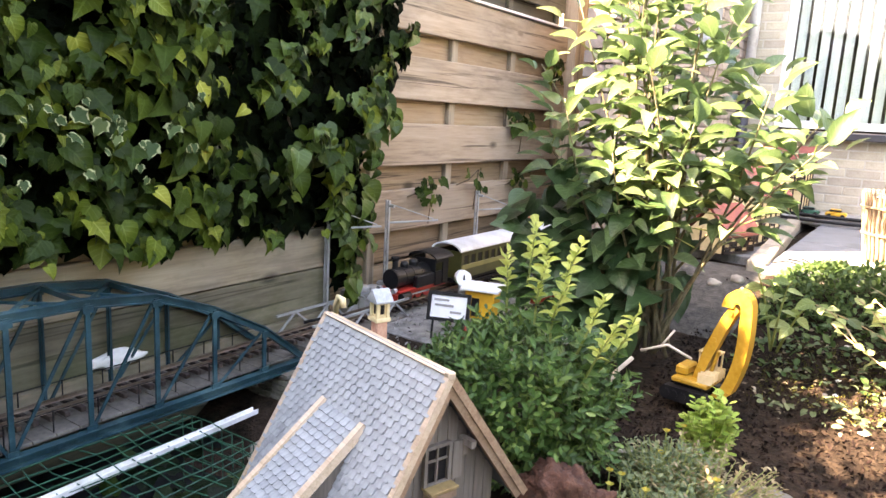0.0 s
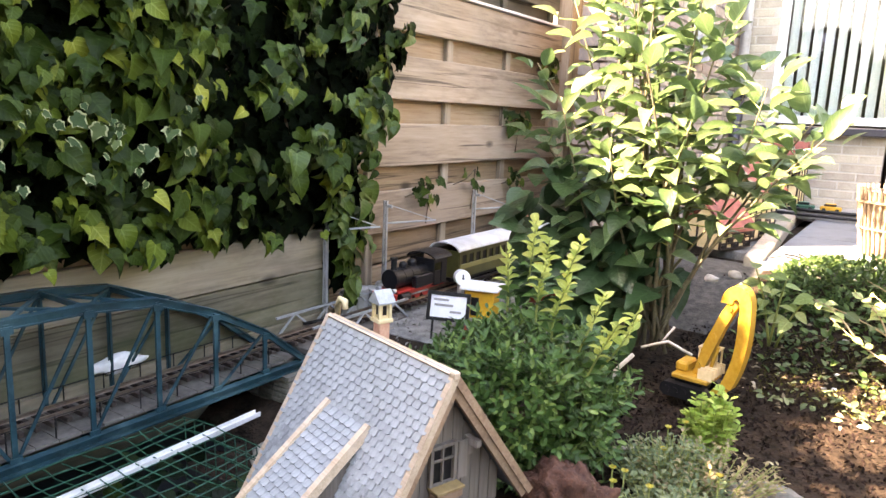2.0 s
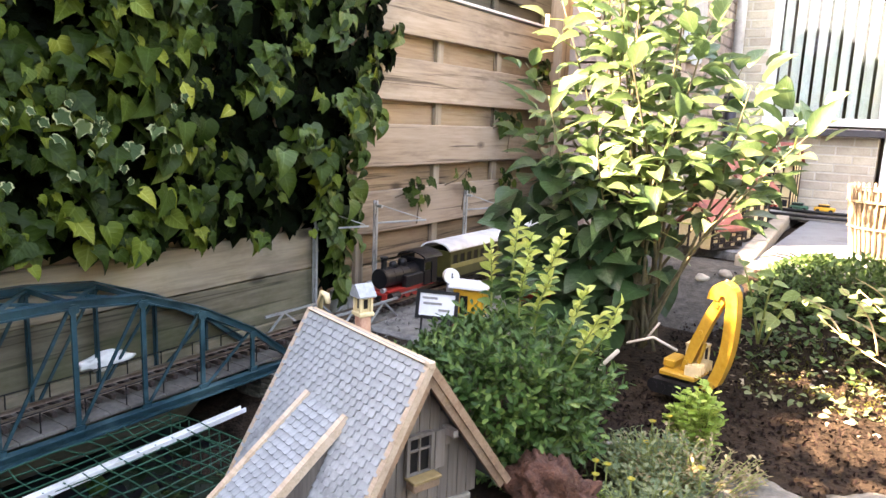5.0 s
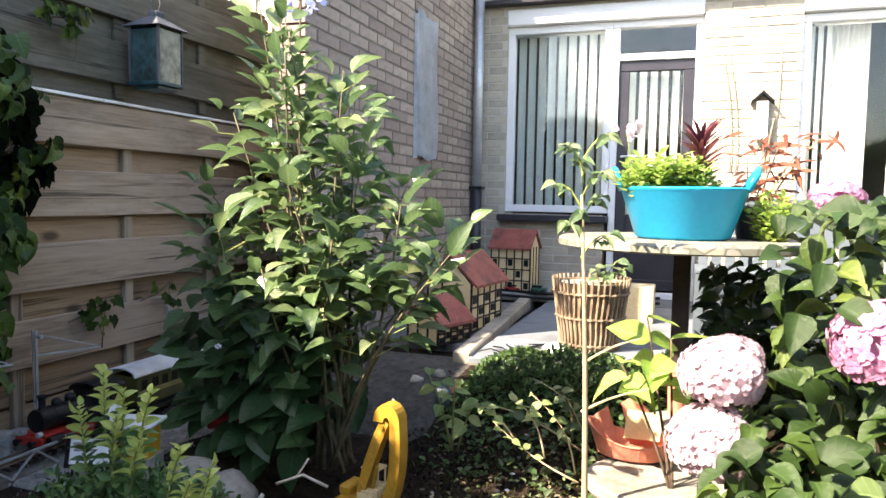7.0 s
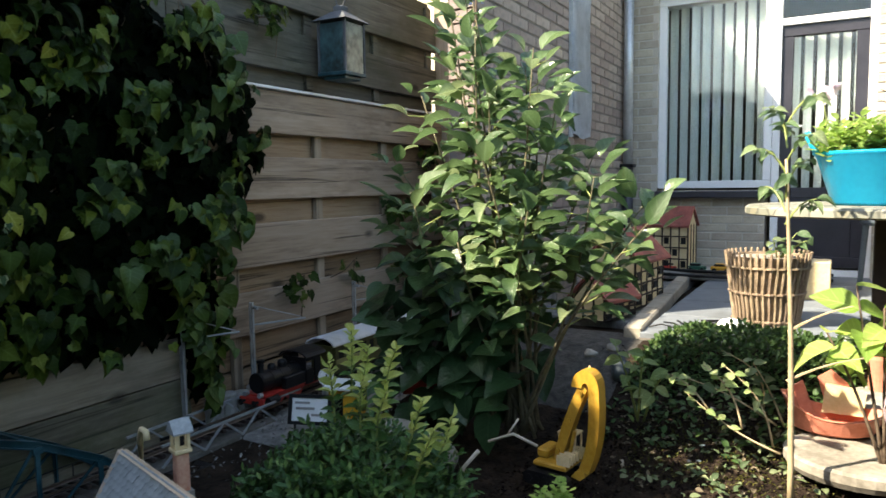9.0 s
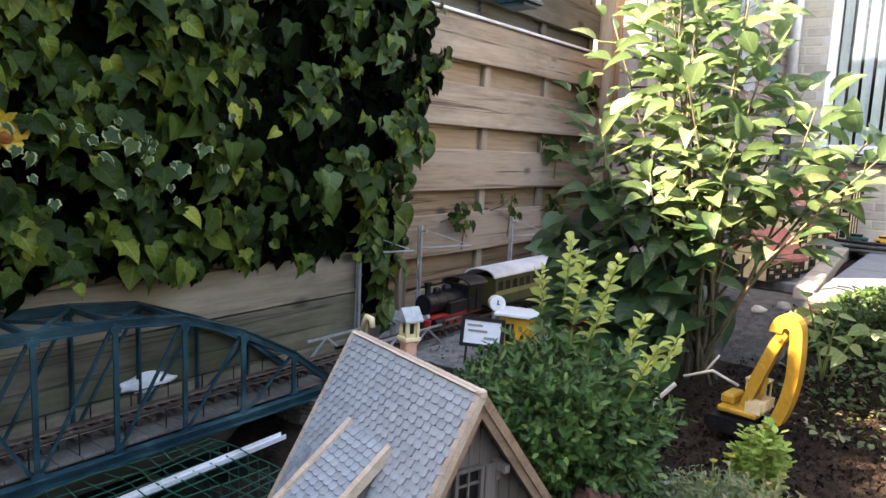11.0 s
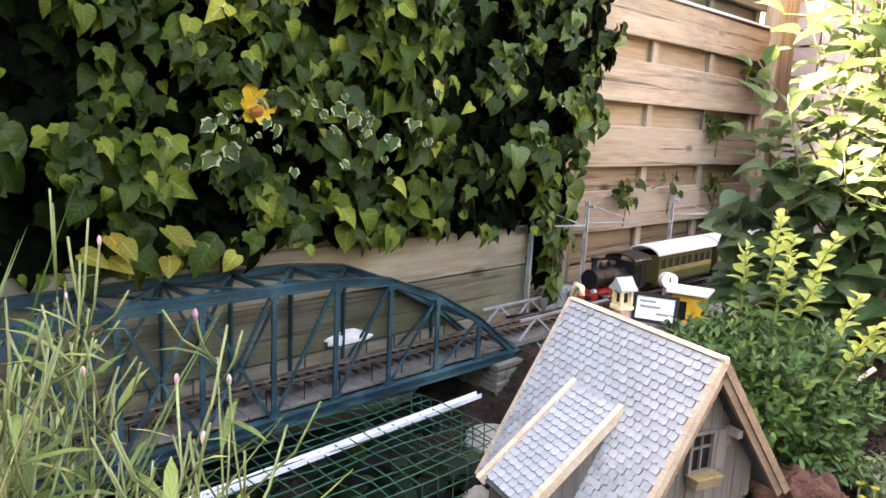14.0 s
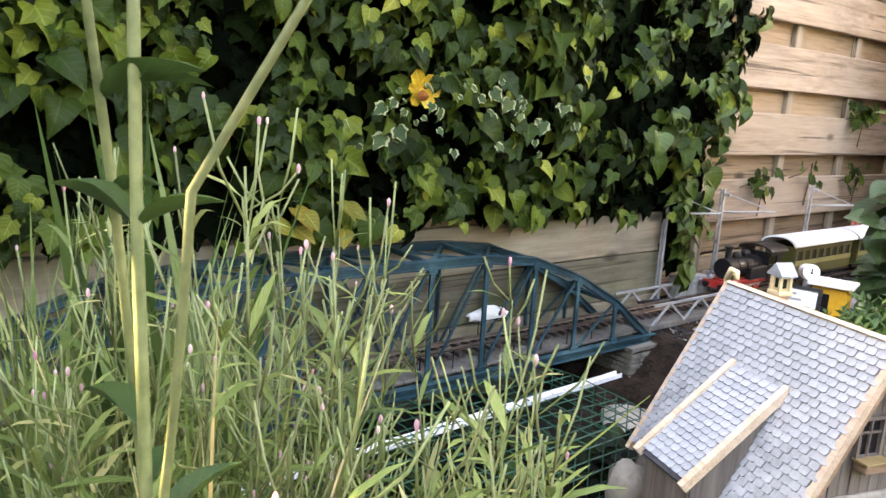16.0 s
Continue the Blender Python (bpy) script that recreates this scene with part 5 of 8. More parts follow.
    tagged(part("ridge_cap", cap, M_TRIM, root, "pale ridge strip"), kind="stuff")
    for x in (-0.004, L + 0.004):
        for side, ln in ((-1, len_f), (1, len_b)):
            b = bmesh.new()
            beam(b, roof_pt(x, -0.004, 0.0, side), roof_pt(x, ln + 0.004, 0.0, side), 0.011, 0.013, (1, 0, 0))
            part("barge_board", b, M_TRIM2 if side > 0 and x > 0.1 else M_TRIM, root, "weathered wooden barge board")
            if x > 0.1:
                b = bmesh.new()
                beam(b, roof_pt(x - 0.002, 0.01, -0.012, side), roof_pt(x - 0.002, ln, -0.012, side), 0.008, 0.013, (1, 0, 0))
                part("under_board", b, M_TRIM2, root, "brown under board")
    # gable wall of upright planks
    gx, hw = L - 0.035, 0.138
    zb = -0.26
    n = 13
    for i in range(n):
        y = -hw + 2 * hw * (i + 0.5) / n
        top = -abs(y) * math.tan(slope if y < 0 else slope_b) - 0.012
        if top > zb + 0.01:
            part("plank", boxes(((gx + rnd(-0.0008, 0.0008), y, (top + zb) / 2), (0.008, 2 * hw / n - 0.0012, top - zb)), bevel=0.0008), M_MODELWALL, root)
    part("gable_core", prism(bmesh.new(), [(-hw, -hw * math.tan(slope) - 0.012), (hw, -hw * math.tan(slope_b) - 0.012), (0, -0.02)], (gx - 0.02, 0, 0), (0, 1, 0), (0, 0, 1), (1, 0, 0), 0.012), M_BLACK, root)
    part("base_wall", boxes(((L / 2, 0, -0.40), (L - 0.08, 0.24, 0.22)), bevel=0.003), M_STONE, root, "pale stone base walls")
    part("base_course", boxes(((gx + 0.002, 0, zb - 0.01), (0.016, 0.25, 0.02)), bevel=0.003), M_STONE, root, "pale rough stone course")
    # window with flower box and brackets
    wy, wz = 0.008, -0.158
    win = part("window", boxes(((gx + 0.004, wy, wz), (0.006, 0.046, 0.062))), M_BLACK, root, "dark small-paned window")
    part("window_frame", boxes(((gx + 0.010, wy - 0.024, wz), (0.008, 0.006, 0.070)), ((gx + 0.010, wy + 0.024, wz), (0.008, 0.006, 0.070)), ((gx + 0.010, wy, wz + 0.033), (0.008, 0.042, 0.006)), ((gx + 0.010, wy, wz - 0.033), (0.008, 0.042, 0.006)),
                              ((gx + 0.009, wy, wz), (0.005, 0.003, 0.06)), ((gx + 0.009, wy, wz + 0.008), (0.004, 0.042, 0.003))), M_MODELWALL, win)
    part("shutter", boxes(((gx + 0.012, wy + 0.040, wz), (0.004, 0.020, 0.066)), bevel=0.001), M_MODELWALL, win)
    part("flower_box", boxes(((gx + 0.022, wy, wz - 0.044), (0.024, 0.052, 0.014)), bevel=0.002), M_TRIM2, win, "ochre wooden window box")
    part("flower_box_rim", boxes(((gx + 0.022, wy, wz - 0.034), (0.028, 0.056, 0.005)), bevel=0.001), M_BOXRIM, win)
    for s in (-1, 1):
        part("bracket", boxes(((gx + 0.018, s * 0.062, -0.128), (0.034, 0.010, 0.012)), ((gx + 0.010, s * 0.062, -0.142), (0.010, 0.010, 0.022))), M_MODELWALL, root)
    part("finial", boxes(((L + 0.004, 0, 0.003), (0.013, 0.014, 0.012)), bevel=0.002), M_TRIM, root)
    # dormer
    d0, d1 = 0.117, 0.243
    ry, rz = -0.070, -0.122
    dr, dz = 0.178, 0.146
    sl = math.atan2(dz, dr)
    dlen = math.hypot(dr, dz)

    def dp(x, d, up=0.0):
        return Vector((x, ry - d * math.cos(sl) - up * math.sin(sl), rz - d * math.sin(sl) + up * math.cos(sl)))
    dk = bmesh.new()
    vs = [dk.verts.new(dp(x, d, u)) for u in (-0.008, 0.003) for x, d in ((d0, -0.03), (d1, -0.03), (d1, dlen), (d0, dlen))]
    for f in ((0, 1, 2, 3), (7, 6, 5, 4), (0, 4, 5, 1), (1, 5, 6, 2), (2, 6, 7, 3), (3, 7, 4, 0)):
        dk.faces.new([vs[i] for i in f])
    dormer = part("dormer_roof", dk, M_ROOFGAP, root)
    lv, lf = [], []
    for r in range(int(dlen / th)):
        x = d0 + 0.001 + (0 if r % 2 else tw * 0.5)
        while x < d1 + 0.001:
            m = Matrix.Translation(dp(x, r * th, 0.0045)) @ pose(0, 0, 0, math.degrees(sl) - 10.0, 0, rnd(-1.5, 1.5))
            shared("dormer_shingle", me, m, dormer)
            x += tw
    for x in (d0, d1):
        b = bmesh.new()
        beam(b, dp(x, -0.008, 0.006), dp(x, dlen + 0.006, 0.006), 0.012, 0.016, (1, 0, 0))
        part("dormer_board", b, M_TRIM, root, "pale wooden edge board")
    for x in (d0 + 0.006, d1 - 0.006):
        poly = [(ry - 0.01, rz - 0.01), (ry - dr + 0.012, rz - dz), (ry - dr + 0.012, rz - dz - 0.09), (ry - 0.04, rz - dz - 0.09)]
        part("cheek", prism(bmesh.new(), poly, (x - 0.003, 0, 0), (0, 1, 0), (0, 0, 1), (1, 0, 0), 0.006), M_MODELWALL, root)
    part("dormer_front", boxes((((d0 + d1) / 2, ry - dr + 0.012, rz - dz - 0.045), (d1 - d0 - 0.01, 0.006, 0.085))), M_MODELWALL, root)
    root.matrix_basis = pose(-0.884, 0.848, 0.158, 0, 0, -17.4)
    return root


model_house()

# little chimney tower seen behind the ridge
def tower():
    root = thing("model_tower", "small cream model turret with grey gabled cap and brick base", "model tower")
    part("shaft", boxes(((0, 0, 0.05), (0.036, 0.036, 0.10)), bevel=0.003), M_CHIM, root, "brick-red and cream shaft")
    part("collar", boxes(((0, 0, 0.104), (0.050, 0.050, 0.010)), bevel=0.002), M_CREAM, root)
    part("belfry", boxes(((-0.017, -0.017, 0.128), (0.008, 0.008, 0.038)), ((0.017, -0.017, 0.128), (0.008, 0.008, 0.038)), ((-0.017, 0.017, 0.128), (0.008, 0.008, 0.038)), ((0.017, 0.017, 0.128), (0.008, 0.008, 0.038)), ((0, 0, 0.126), (0.028, 0.028, 0.034))), M_CREAM, root)
    part("opening", boxes(((0, -0.0145, 0.128), (0.012, 0.003, 0.022)), ((0.0145, 0, 0.128), (0.003, 0.012, 0.022))), M_BLACK, root)
    part("cap", prism(bmesh.new(), [(-0.030, 0.145), (0.030, 0.145), (0.030, 0.149), (0, 0.176), (-0.030, 0.149)], (0, -0.028, 0), (1, 0, 0), (0, 0, 1), (0, 1, 0), 0.056), M_SLATE, root, "grey gabled cap")
    part("stem", boxes(((0, 0, -0.25), (0.05, 0.05, 0.52))), M_STONE, root)
    root.matrix_basis = pose(-0.826, 0.93, 0.060, 0, 0, -20) @ Matrix.Diagonal((0.68, 0.68, 0.84, 1))


tower()
crook = bmesh.new()
tube(crook, [(-0.940, 0.93, 0.0), (-0.941, 0.93, 0.150), (-0.934, 0.93, 0.170), (-0.923, 0.93, 0.167), (-0.921, 0.93, 0.150)], 0.007, 6)
rod(crook, (-0.940, 0.93, -0.33), (-0.940, 0.93, 0.01), 0.008)
tagged(part("ornament_post", crook, M_CREAM, smooth=True), "small curled cream ornament on a post", "ornament")

# ---------------- wire cage, white channel, pond plants ----------------
cage = thing("wire_cage", "green plastic-coated wire mesh cage over the pond plants", "cage")
cx0, cx1, cy0, cy1, ct_, cb_ = -1.335, -0.985, -0.12, 0.845, -0.172, -0.36


def wire(name, pts, r=0.0015):
    b = bmesh.new()
    tube(b, pts, r, 5)
    part(name, b, M_WIRE, cage)


for i in range(11):
    x = cx0 + (cx1 - cx0) * i / 10
    wire("wire", [(x + 0.004 * math.sin(j * 1.1 + i), cy0 + (cy1 - cy0) * j / 14, ct_ + 0.004 * math.sin(j * 0.8 + i * 2)) for j in range(15)])
    wire("wire", [(x, cy1, ct_), (x + 0.002, cy1 + 0.002, (ct_ + cb_) / 2), (x, cy1, cb_)])
for j in range(25):
    y = cy0 + (cy1 - cy0) * j / 24
    wire("wire", [(cx0 + (cx1 - cx0) * i / 7, y + 0.005 * math.sin(i * 1.9 + j), ct_ + 0.003 + 0.004 * math.sin(i + j)) for i in range(8)])
    wire("wire", [(cx1, y, ct_), (cx1 + 0.002, y + 0.002, -0.26), (cx1, y, cb_)])
for k in range(1, 6):
    z = ct_ + (cb_ - ct_) * k / 6
    wire("wire", [(cx1 + 0.002 * math.sin(j), cy0 + (cy1 - cy0) * j / 14, z) for j in range(15)])
    wire("wire", [(cx0 + (cx1 - cx0) * i / 6, cy1 + 0.002 * math.sin(i), z) for i in range(7)])
chan = bmesh.new()
prism(chan, [(-0.010, 0.0), (0.010, 0.0), (0.010, 0.011), (0.0078, 0.011), (0.0078, 0.004), (-0.0078, 0.004), (-0.0078, 0.011), (-0.010, 0.011)], (-1.172, -0.12, -0.1765), (1, 0, 0), (0, 0, 1), (-0.045, 1, 0), 1.085)
tagged(part("plastic_channel", chan, M_PVC), "white plastic channel strip lying on the wire cage", "channel")

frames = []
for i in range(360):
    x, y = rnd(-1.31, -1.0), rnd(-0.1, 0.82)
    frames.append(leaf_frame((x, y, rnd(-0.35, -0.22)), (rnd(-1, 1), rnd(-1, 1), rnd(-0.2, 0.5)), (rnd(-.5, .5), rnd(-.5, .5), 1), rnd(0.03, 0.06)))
tagged(leaves("pond_plants", frames, "heart", L_POND), "leafy green pond plants under the mesh, near-black for the shade there", "plants", kind="stuff")
water = tagged(part("water", boxes(((-1.30, 0.35, -0.372), (0.75, 1.5, 0.012))), M_BLACK), "dark still pond water under the bridge", "water", kind="structure")

stones = [(-0.945, 0.80, -0.27, 0.06, 0.055, 0.075), (-0.955, 0.70, -0.28, 0.045, 0.05, 0.06), (-0.99, 0.90, -0.28, 0.055, 0.05, 0.055), (-1.01, 0.93, -0.315, 0.06, 0.05, 0.05), (-0.93, 0.60, -0.32, 0.04, 0.05, 0.045), (-1.09, 0.98, -0.33, 0.06, 0.06, 0.03), (-1.24, 1.08, -0.335, 0.10, 0.09, 0.02)]
for i, (x, y, z, a, b, c) in enumerate(stones):
    bm = bmesh.new()
    rock(bm, (x, y, z), (a, b, c), i + 3)
    tagged(part("stone", bm, M_STONE, smooth=True), "pale rounded garden stone beside the cage", "stone", "stones by the cage")
lamp_toy = thing("toy_lantern", "tiny white capped toy lantern with yellow base", "lantern")
b = bmesh.new()
lathe(b, [(0.012, 0), (0.014, 0.03), (0.010, 0.034)], 12, (-0.995, 0.80, -0.235))
part("base", b, M_ORANGE, lamp_toy)
b = bmesh.new()
lathe(b, [(0.022, 0.034), (0.024, 0.040), (0.020, 0.055), (0.006, 0.062)], 14, (-0.995, 0.80, -0.235))
part("cap", b, M_WHITE, lamp_toy)
b = bmesh.new()
rod(b, (-0.995, 0.80, -0.34), (-0.995, 0.80, -0.235), 0.008)
part("stand", b, M_STONE, lamp_toy)

bag = bmesh.new()
rock(bag, (-1.625, 0.87, -0.115), (0.012, 0.075, 0.022), 4, 0.6, 3)
tagged(part("plastic_bag", bag, M_WHITE, smooth=True), "crumpled white plastic scrap by the fence board", "plastic")
ledge = tagged(part("ledge", boxes(((-1.635, 0.3, -0.155), (0.028, 2.7, 0.03))), M_BOARD), "narrow weathered ledge behind the bridge", "ledge", kind="structure")

# ---------------- ivy on the fence ----------------
def interp(tab, z):
    for (a, va), (b, vb) in zip(tab, tab[1:]):
        if z <= b:
            t = max(0.0, (z - a) / (b - a))
            return va + (vb - va) * t
    return tab[-1][1]


IVY_EDGE = [(-0.16, 1.72), (0.0, 1.76), (0.16, 1.80), (0.40, 1.74), (0.53, 1.86), (0.74, 2.0), (0.95, 1.97), (1.2, 1.86), (1.6, 1.5)]


def ivy_depth(y, z):
    return 0.10 + 0.07 * noise.noise(Vector((y * 3.3, z * 3.3, 4.0))) + 0.05 * noise.noise(Vector((y * 9, z * 9, 4.0))) + 0.05 * smooth(1.9, 1.3, y)


ivy = thing("ivy", "dense dark green ivy hedge hanging over the fence", "ivy")
deep, front, varieg, yellow, fresh = [], [], [], [], []


def ivy_low(y):
    return 0.165 + 0.035 * noise.noise(Vector((y * 5, 0.0, 2.0))) if y < 1.60 else -0.13 + 0.3 * smooth(1.72, 1.60, y)


def ivy_here(y, z, slack=0.0):
    """Whether the hedge covers this place of the fence."""
    if y > interp(IVY_EDGE, z) - slack + 0.03 * noise.noise(Vector((y * 8, z * 8, 0))):
        return False
    return ivy_low(y) + slack < z < 1.20 - slack + 0.40 * smooth(1.6, 0.8, y) + 0.03 * noise.noise(Vector((y * 6, 1.0, 0)))


for i in range(3600):   # unseen thick hedge top further along, added to overhang and shade the ivy
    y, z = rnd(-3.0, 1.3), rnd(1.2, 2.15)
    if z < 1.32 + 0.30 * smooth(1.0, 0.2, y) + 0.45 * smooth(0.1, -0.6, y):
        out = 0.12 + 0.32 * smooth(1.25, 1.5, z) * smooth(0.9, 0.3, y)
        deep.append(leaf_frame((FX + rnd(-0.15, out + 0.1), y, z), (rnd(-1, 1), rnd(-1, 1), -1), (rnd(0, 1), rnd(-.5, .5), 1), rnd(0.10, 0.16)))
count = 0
while count < 5200:   # leaves against the boards, near-black: the gaps' shade is in their colour
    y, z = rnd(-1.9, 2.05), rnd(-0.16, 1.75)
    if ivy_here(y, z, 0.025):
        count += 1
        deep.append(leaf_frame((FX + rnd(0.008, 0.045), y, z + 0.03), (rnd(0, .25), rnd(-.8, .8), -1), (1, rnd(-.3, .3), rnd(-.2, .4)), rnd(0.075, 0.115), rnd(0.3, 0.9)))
count = 0
while count < 15000:
    y, z = rnd(-1.9, 2.05), rnd(-0.16, 1.75)
    if not ivy_here(y, z):
        continue
    count += 1
    d = ivy_depth(y, z)
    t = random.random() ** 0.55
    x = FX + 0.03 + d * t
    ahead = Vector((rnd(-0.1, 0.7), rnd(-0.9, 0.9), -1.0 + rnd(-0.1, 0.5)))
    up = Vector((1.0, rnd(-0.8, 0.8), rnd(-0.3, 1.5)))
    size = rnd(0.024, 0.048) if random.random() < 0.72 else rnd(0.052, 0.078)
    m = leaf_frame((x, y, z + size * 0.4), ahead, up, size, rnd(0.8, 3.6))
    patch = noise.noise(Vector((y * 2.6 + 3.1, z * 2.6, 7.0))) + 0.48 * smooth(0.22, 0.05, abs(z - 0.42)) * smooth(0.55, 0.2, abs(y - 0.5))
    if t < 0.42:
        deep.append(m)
    elif patch > 0.46 and random.random() < 0.17 and 0.2 < z < 0.56:
        varieg.append(leaf_frame((FX + 0.05 + d, y, z + size * 0.3), ahead, up, size * 0.58, rnd(0.5, 1.8)))
    elif 0.25 < y < 1.2 and t > 0.8 and random.random() < 0.04:
        yellow.append(m)
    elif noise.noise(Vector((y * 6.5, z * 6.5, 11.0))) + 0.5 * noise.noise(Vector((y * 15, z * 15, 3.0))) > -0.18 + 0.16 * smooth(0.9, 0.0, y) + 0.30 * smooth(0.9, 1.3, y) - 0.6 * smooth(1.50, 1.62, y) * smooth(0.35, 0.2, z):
        # light towards the hedge end is painted by swapping in the lighter leaf colour
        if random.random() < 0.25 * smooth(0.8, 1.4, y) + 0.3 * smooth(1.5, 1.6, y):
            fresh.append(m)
        else:
            front.append((x, m, y, z))
front.sort(key=lambda f: abs(f[2] - 1.0) + abs(f[3] - 0.55) * 0.5)
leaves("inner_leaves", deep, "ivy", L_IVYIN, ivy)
leaves("outer_leaves", [f[1] for f in front[260::2]], "heart", L_IVY, ivy)
leaves("outer_leaves", [f[1] for f in front[261::2]], "ivy", L_IVY, ivy)
ivy_leaf = [leaf_mesh("leaf", "heart", L_IVY), leaf_mesh("leaf", "ivy", L_IVY)]
for i, f in enumerate(front[:260]):
    shared("leaf", ivy_leaf[i % 2], f[1], ivy)
leaves("fresh_leaves", fresh, "heart", L_IVYM, ivy, "green leaves lightened towards the hedge's brighter end")
leaves("variegated_leaves", varieg, "ivy", L_IVYV, ivy, "cream-edged variegated leaves")
leaves("yellow_leaves", yellow, "heart", L_IVYY, ivy, "yellow-green young leaves")
stems = bmesh.new()
for i in range(90):
    y = rnd(-1.8, 1.8)
    z = rnd(0.30, 1.0)
    pts = [(FX + 0.03 + 0.02 * k / 5, y + 0.04 * k * rnd(-1, 1), z + 0.10 * k) for k in range(5)]
    tube(stems, pts, [0.005, 0.005, 0.004, 0.003, 0.002], 5)
tagged(part("vine_tangle", stems, M_BARK, ivy), kind="stuff")
frames = []
for i in range(7):
    a = rnd(-1, 1)
    frames.append(leaf_frame((FX + 0.20 + rnd(0, 0.03), 0.22 + rnd(-0.09, 0.09), 0.215 + rnd(-0.02, 0.05)), (0.5, a, -0.5), (0.6, rnd(-.3, .3), 1), rnd(0.045, 0.062)))
tagged(leaves("vine_leaves", frames, "heart", L_VINE, ivy, "olive yellow young vine leaves"), kind="stuff")

bloom = thing("yellow_bloom", "yellow flower with rusty centre among the ivy", "flower")
leaves("petals", [leaf_frame((-1.49, 0.50, 0.505), (rnd(0.0, 0.7), math.cos(a), math.sin(a)), (1, rnd(-.4, .4), rnd(-.3, .5)), rnd(0.028, 0.05)) for a in [k * math.tau / 6 for k in range(6)]], "petal", leaf_mat("bloom petal", [(0.0, (0.62, 0.36, 0.02)), (1.0, (0.75, 0.50, 0.05))], 0.5, 0.3), bloom, kind="")
b = bmesh.new()
rock(b, (-1.478, 0.50, 0.490), (0.008, 0.015, 0.011), 2)
part("centre", b, M_RUSTY, bloom)
b = bmesh.new()
tube(b, [(-1.49, 0.50, 0.50), (-1.56, 0.50, 0.47), (-1.64, 0.51, 0.45)], 0.003, 5)
part("stalk", b, M_GSTEM, bloom)

# sprigs of ivy creeping over the boards
for sy, sz, n in ((2.95, 0.52, 26), (3.28, 0.80, 26), (2.98, 0.25, 16), (2.20, 0.24, 12), (2.55, 0.27, 8), (2.10, 1.28, 30)):
    root = thing("ivy_sprig", "small green ivy sprig creeping over fence boards", "ivy sprig", "ivy sprigs")
    fr = [leaf_frame((FX + rnd(0.008, 0.045), sy + rnd(-0.10, 0.10), sz + rnd(-0.055, 0.055)), (rnd(0, .5), rnd(-1, 1), rnd(-1, .2)), (1, rnd(-.4, .4), rnd(0, .6)), rnd(0.03, 0.055)) for i in range(n)]
    lf = leaf_mesh("leaf", "ivy", L_IVY)
    for m in fr:
        shared("leaf", lf, m, root)
    b = bmesh.new()
    tube(b, [(FX + 0.006, sy - 0.09, sz - 0.02), (FX + 0.012, sy, sz), (FX + 0.008, sy + 0.08, sz + 0.04), (FX + 0.004, sy + 0.06, sz - 0.14)], 0.003, 5)
    part("stem", b, M_BARK, root)

# ---------------- the big shrub ----------------
def curve(a, b, bend, n=8):
    a, b = Vector(a), Vector(b)
    return [a.lerp(b, t) + Vector(bend) * math.sin(math.pi * t) for t in [i / n for i in range(n + 1)]]


shrub = thing("shrub", "tall multi-stemmed garden shrub with broad sunlit green leaves", "shrub")
BASE = Vector((-0.70, 2.28, -0.16))
TIPS = [(-0.93, 2.22, 1.30), (-0.84, 2.12, 1.12), (-1.02, 2.30, 1.12), (-0.70, 2.20, 1.02), (-0.58, 2.15, 0.86), (-0.44, 2.10, 0.66), (-0.30, 2.20, 0.60), (-1.12, 2.25, 0.96), (-1.22, 2.20, 0.74), (-1.05, 2.05, 0.62),
        (-0.62, 2.02, 0.56), (-0.78, 2.00, 0.78), (-0.92, 2.38, 0.92), (-0.52, 2.36, 0.74), (-0.26, 2.06, 0.54), (-1.16, 2.12, 0.50), (-0.86, 2.02, 0.46), (-0.40, 2.28, 0.46), (-0.72, 2.36, 1.0), (-1.0, 2.2, 1.38), (-0.88, 2.18, 1.25), (-0.80, 2.14, 0.98), (-0.64, 2.12, 1.06), (-0.96, 2.26, 1.2)]
up_leaves = []
for k, tip in enumerate(TIPS):
    tip = (tip[0] + 0.06, tip[1], tip[2])
    start = BASE + Vector((rnd(-0.09, 0.09), rnd(-0.06, 0.06), -0.06))
    pts = curve(start, tip, (rnd(-0.04, 0.04), rnd(-0.04, 0.04), 0.02), 10)
    b = bmesh.new()
    tube(b, pts, [0.0075 - 0.0055 * i / 10 for i in range(11)], 7)
    part("stem", b, M_SHRUBSTEM, shrub, smooth=True)
    n = 34 if tip[0] < -0.5 else 30
    for i in range(n):
        t0 = 0.36 if tip[0] < -0.6 else 0.52
        t = t0 + (1 - t0) * (i / n) ** 0.9
        f = t * 10
        p = pts[min(9, int(f))].lerp(pts[min(9, int(f)) + 1], f - int(f)) if f < 10 else pts[10]
        a = i * 2.4 + k
        out = Vector((math.cos(a), math.sin(a), rnd(0.05, 0.55)))
        reach = rnd(0.01, 0.20) * (1.15 - 0.75 * t)
        q = p + out * reach
        size = rnd(0.058, 0.118) * (1.0 + 0.06 * t)
        lift = rnd(-0.55, 0.35) + 1.1 * smooth(0.86, 1.0, t)
        up_leaves.append((q, leaf_frame(q, out + Vector((0, 0, lift)), (rnd(-.55, .55), -0.15 + rnd(-.55, .55), 1.0), size, rnd(0.6, 2.4)) @ Matrix.Diagonal((rnd(0.72, 0.98), 1, 1, 1))))
        if i % 5 == 0:
            tw = bmesh.new()
            rod(tw, p, q, 0.0025, 0.0015, 5)
            part("twig", tw, M_GSTEM, shrub)
up_leaves.sort(key=lambda t: t[0].y)
tree_leaf = leaf_mesh("leaf", "ovate", L_TREE)
for q, m in up_leaves[:280]:
    shared("leaf", tree_leaf, m, shrub)
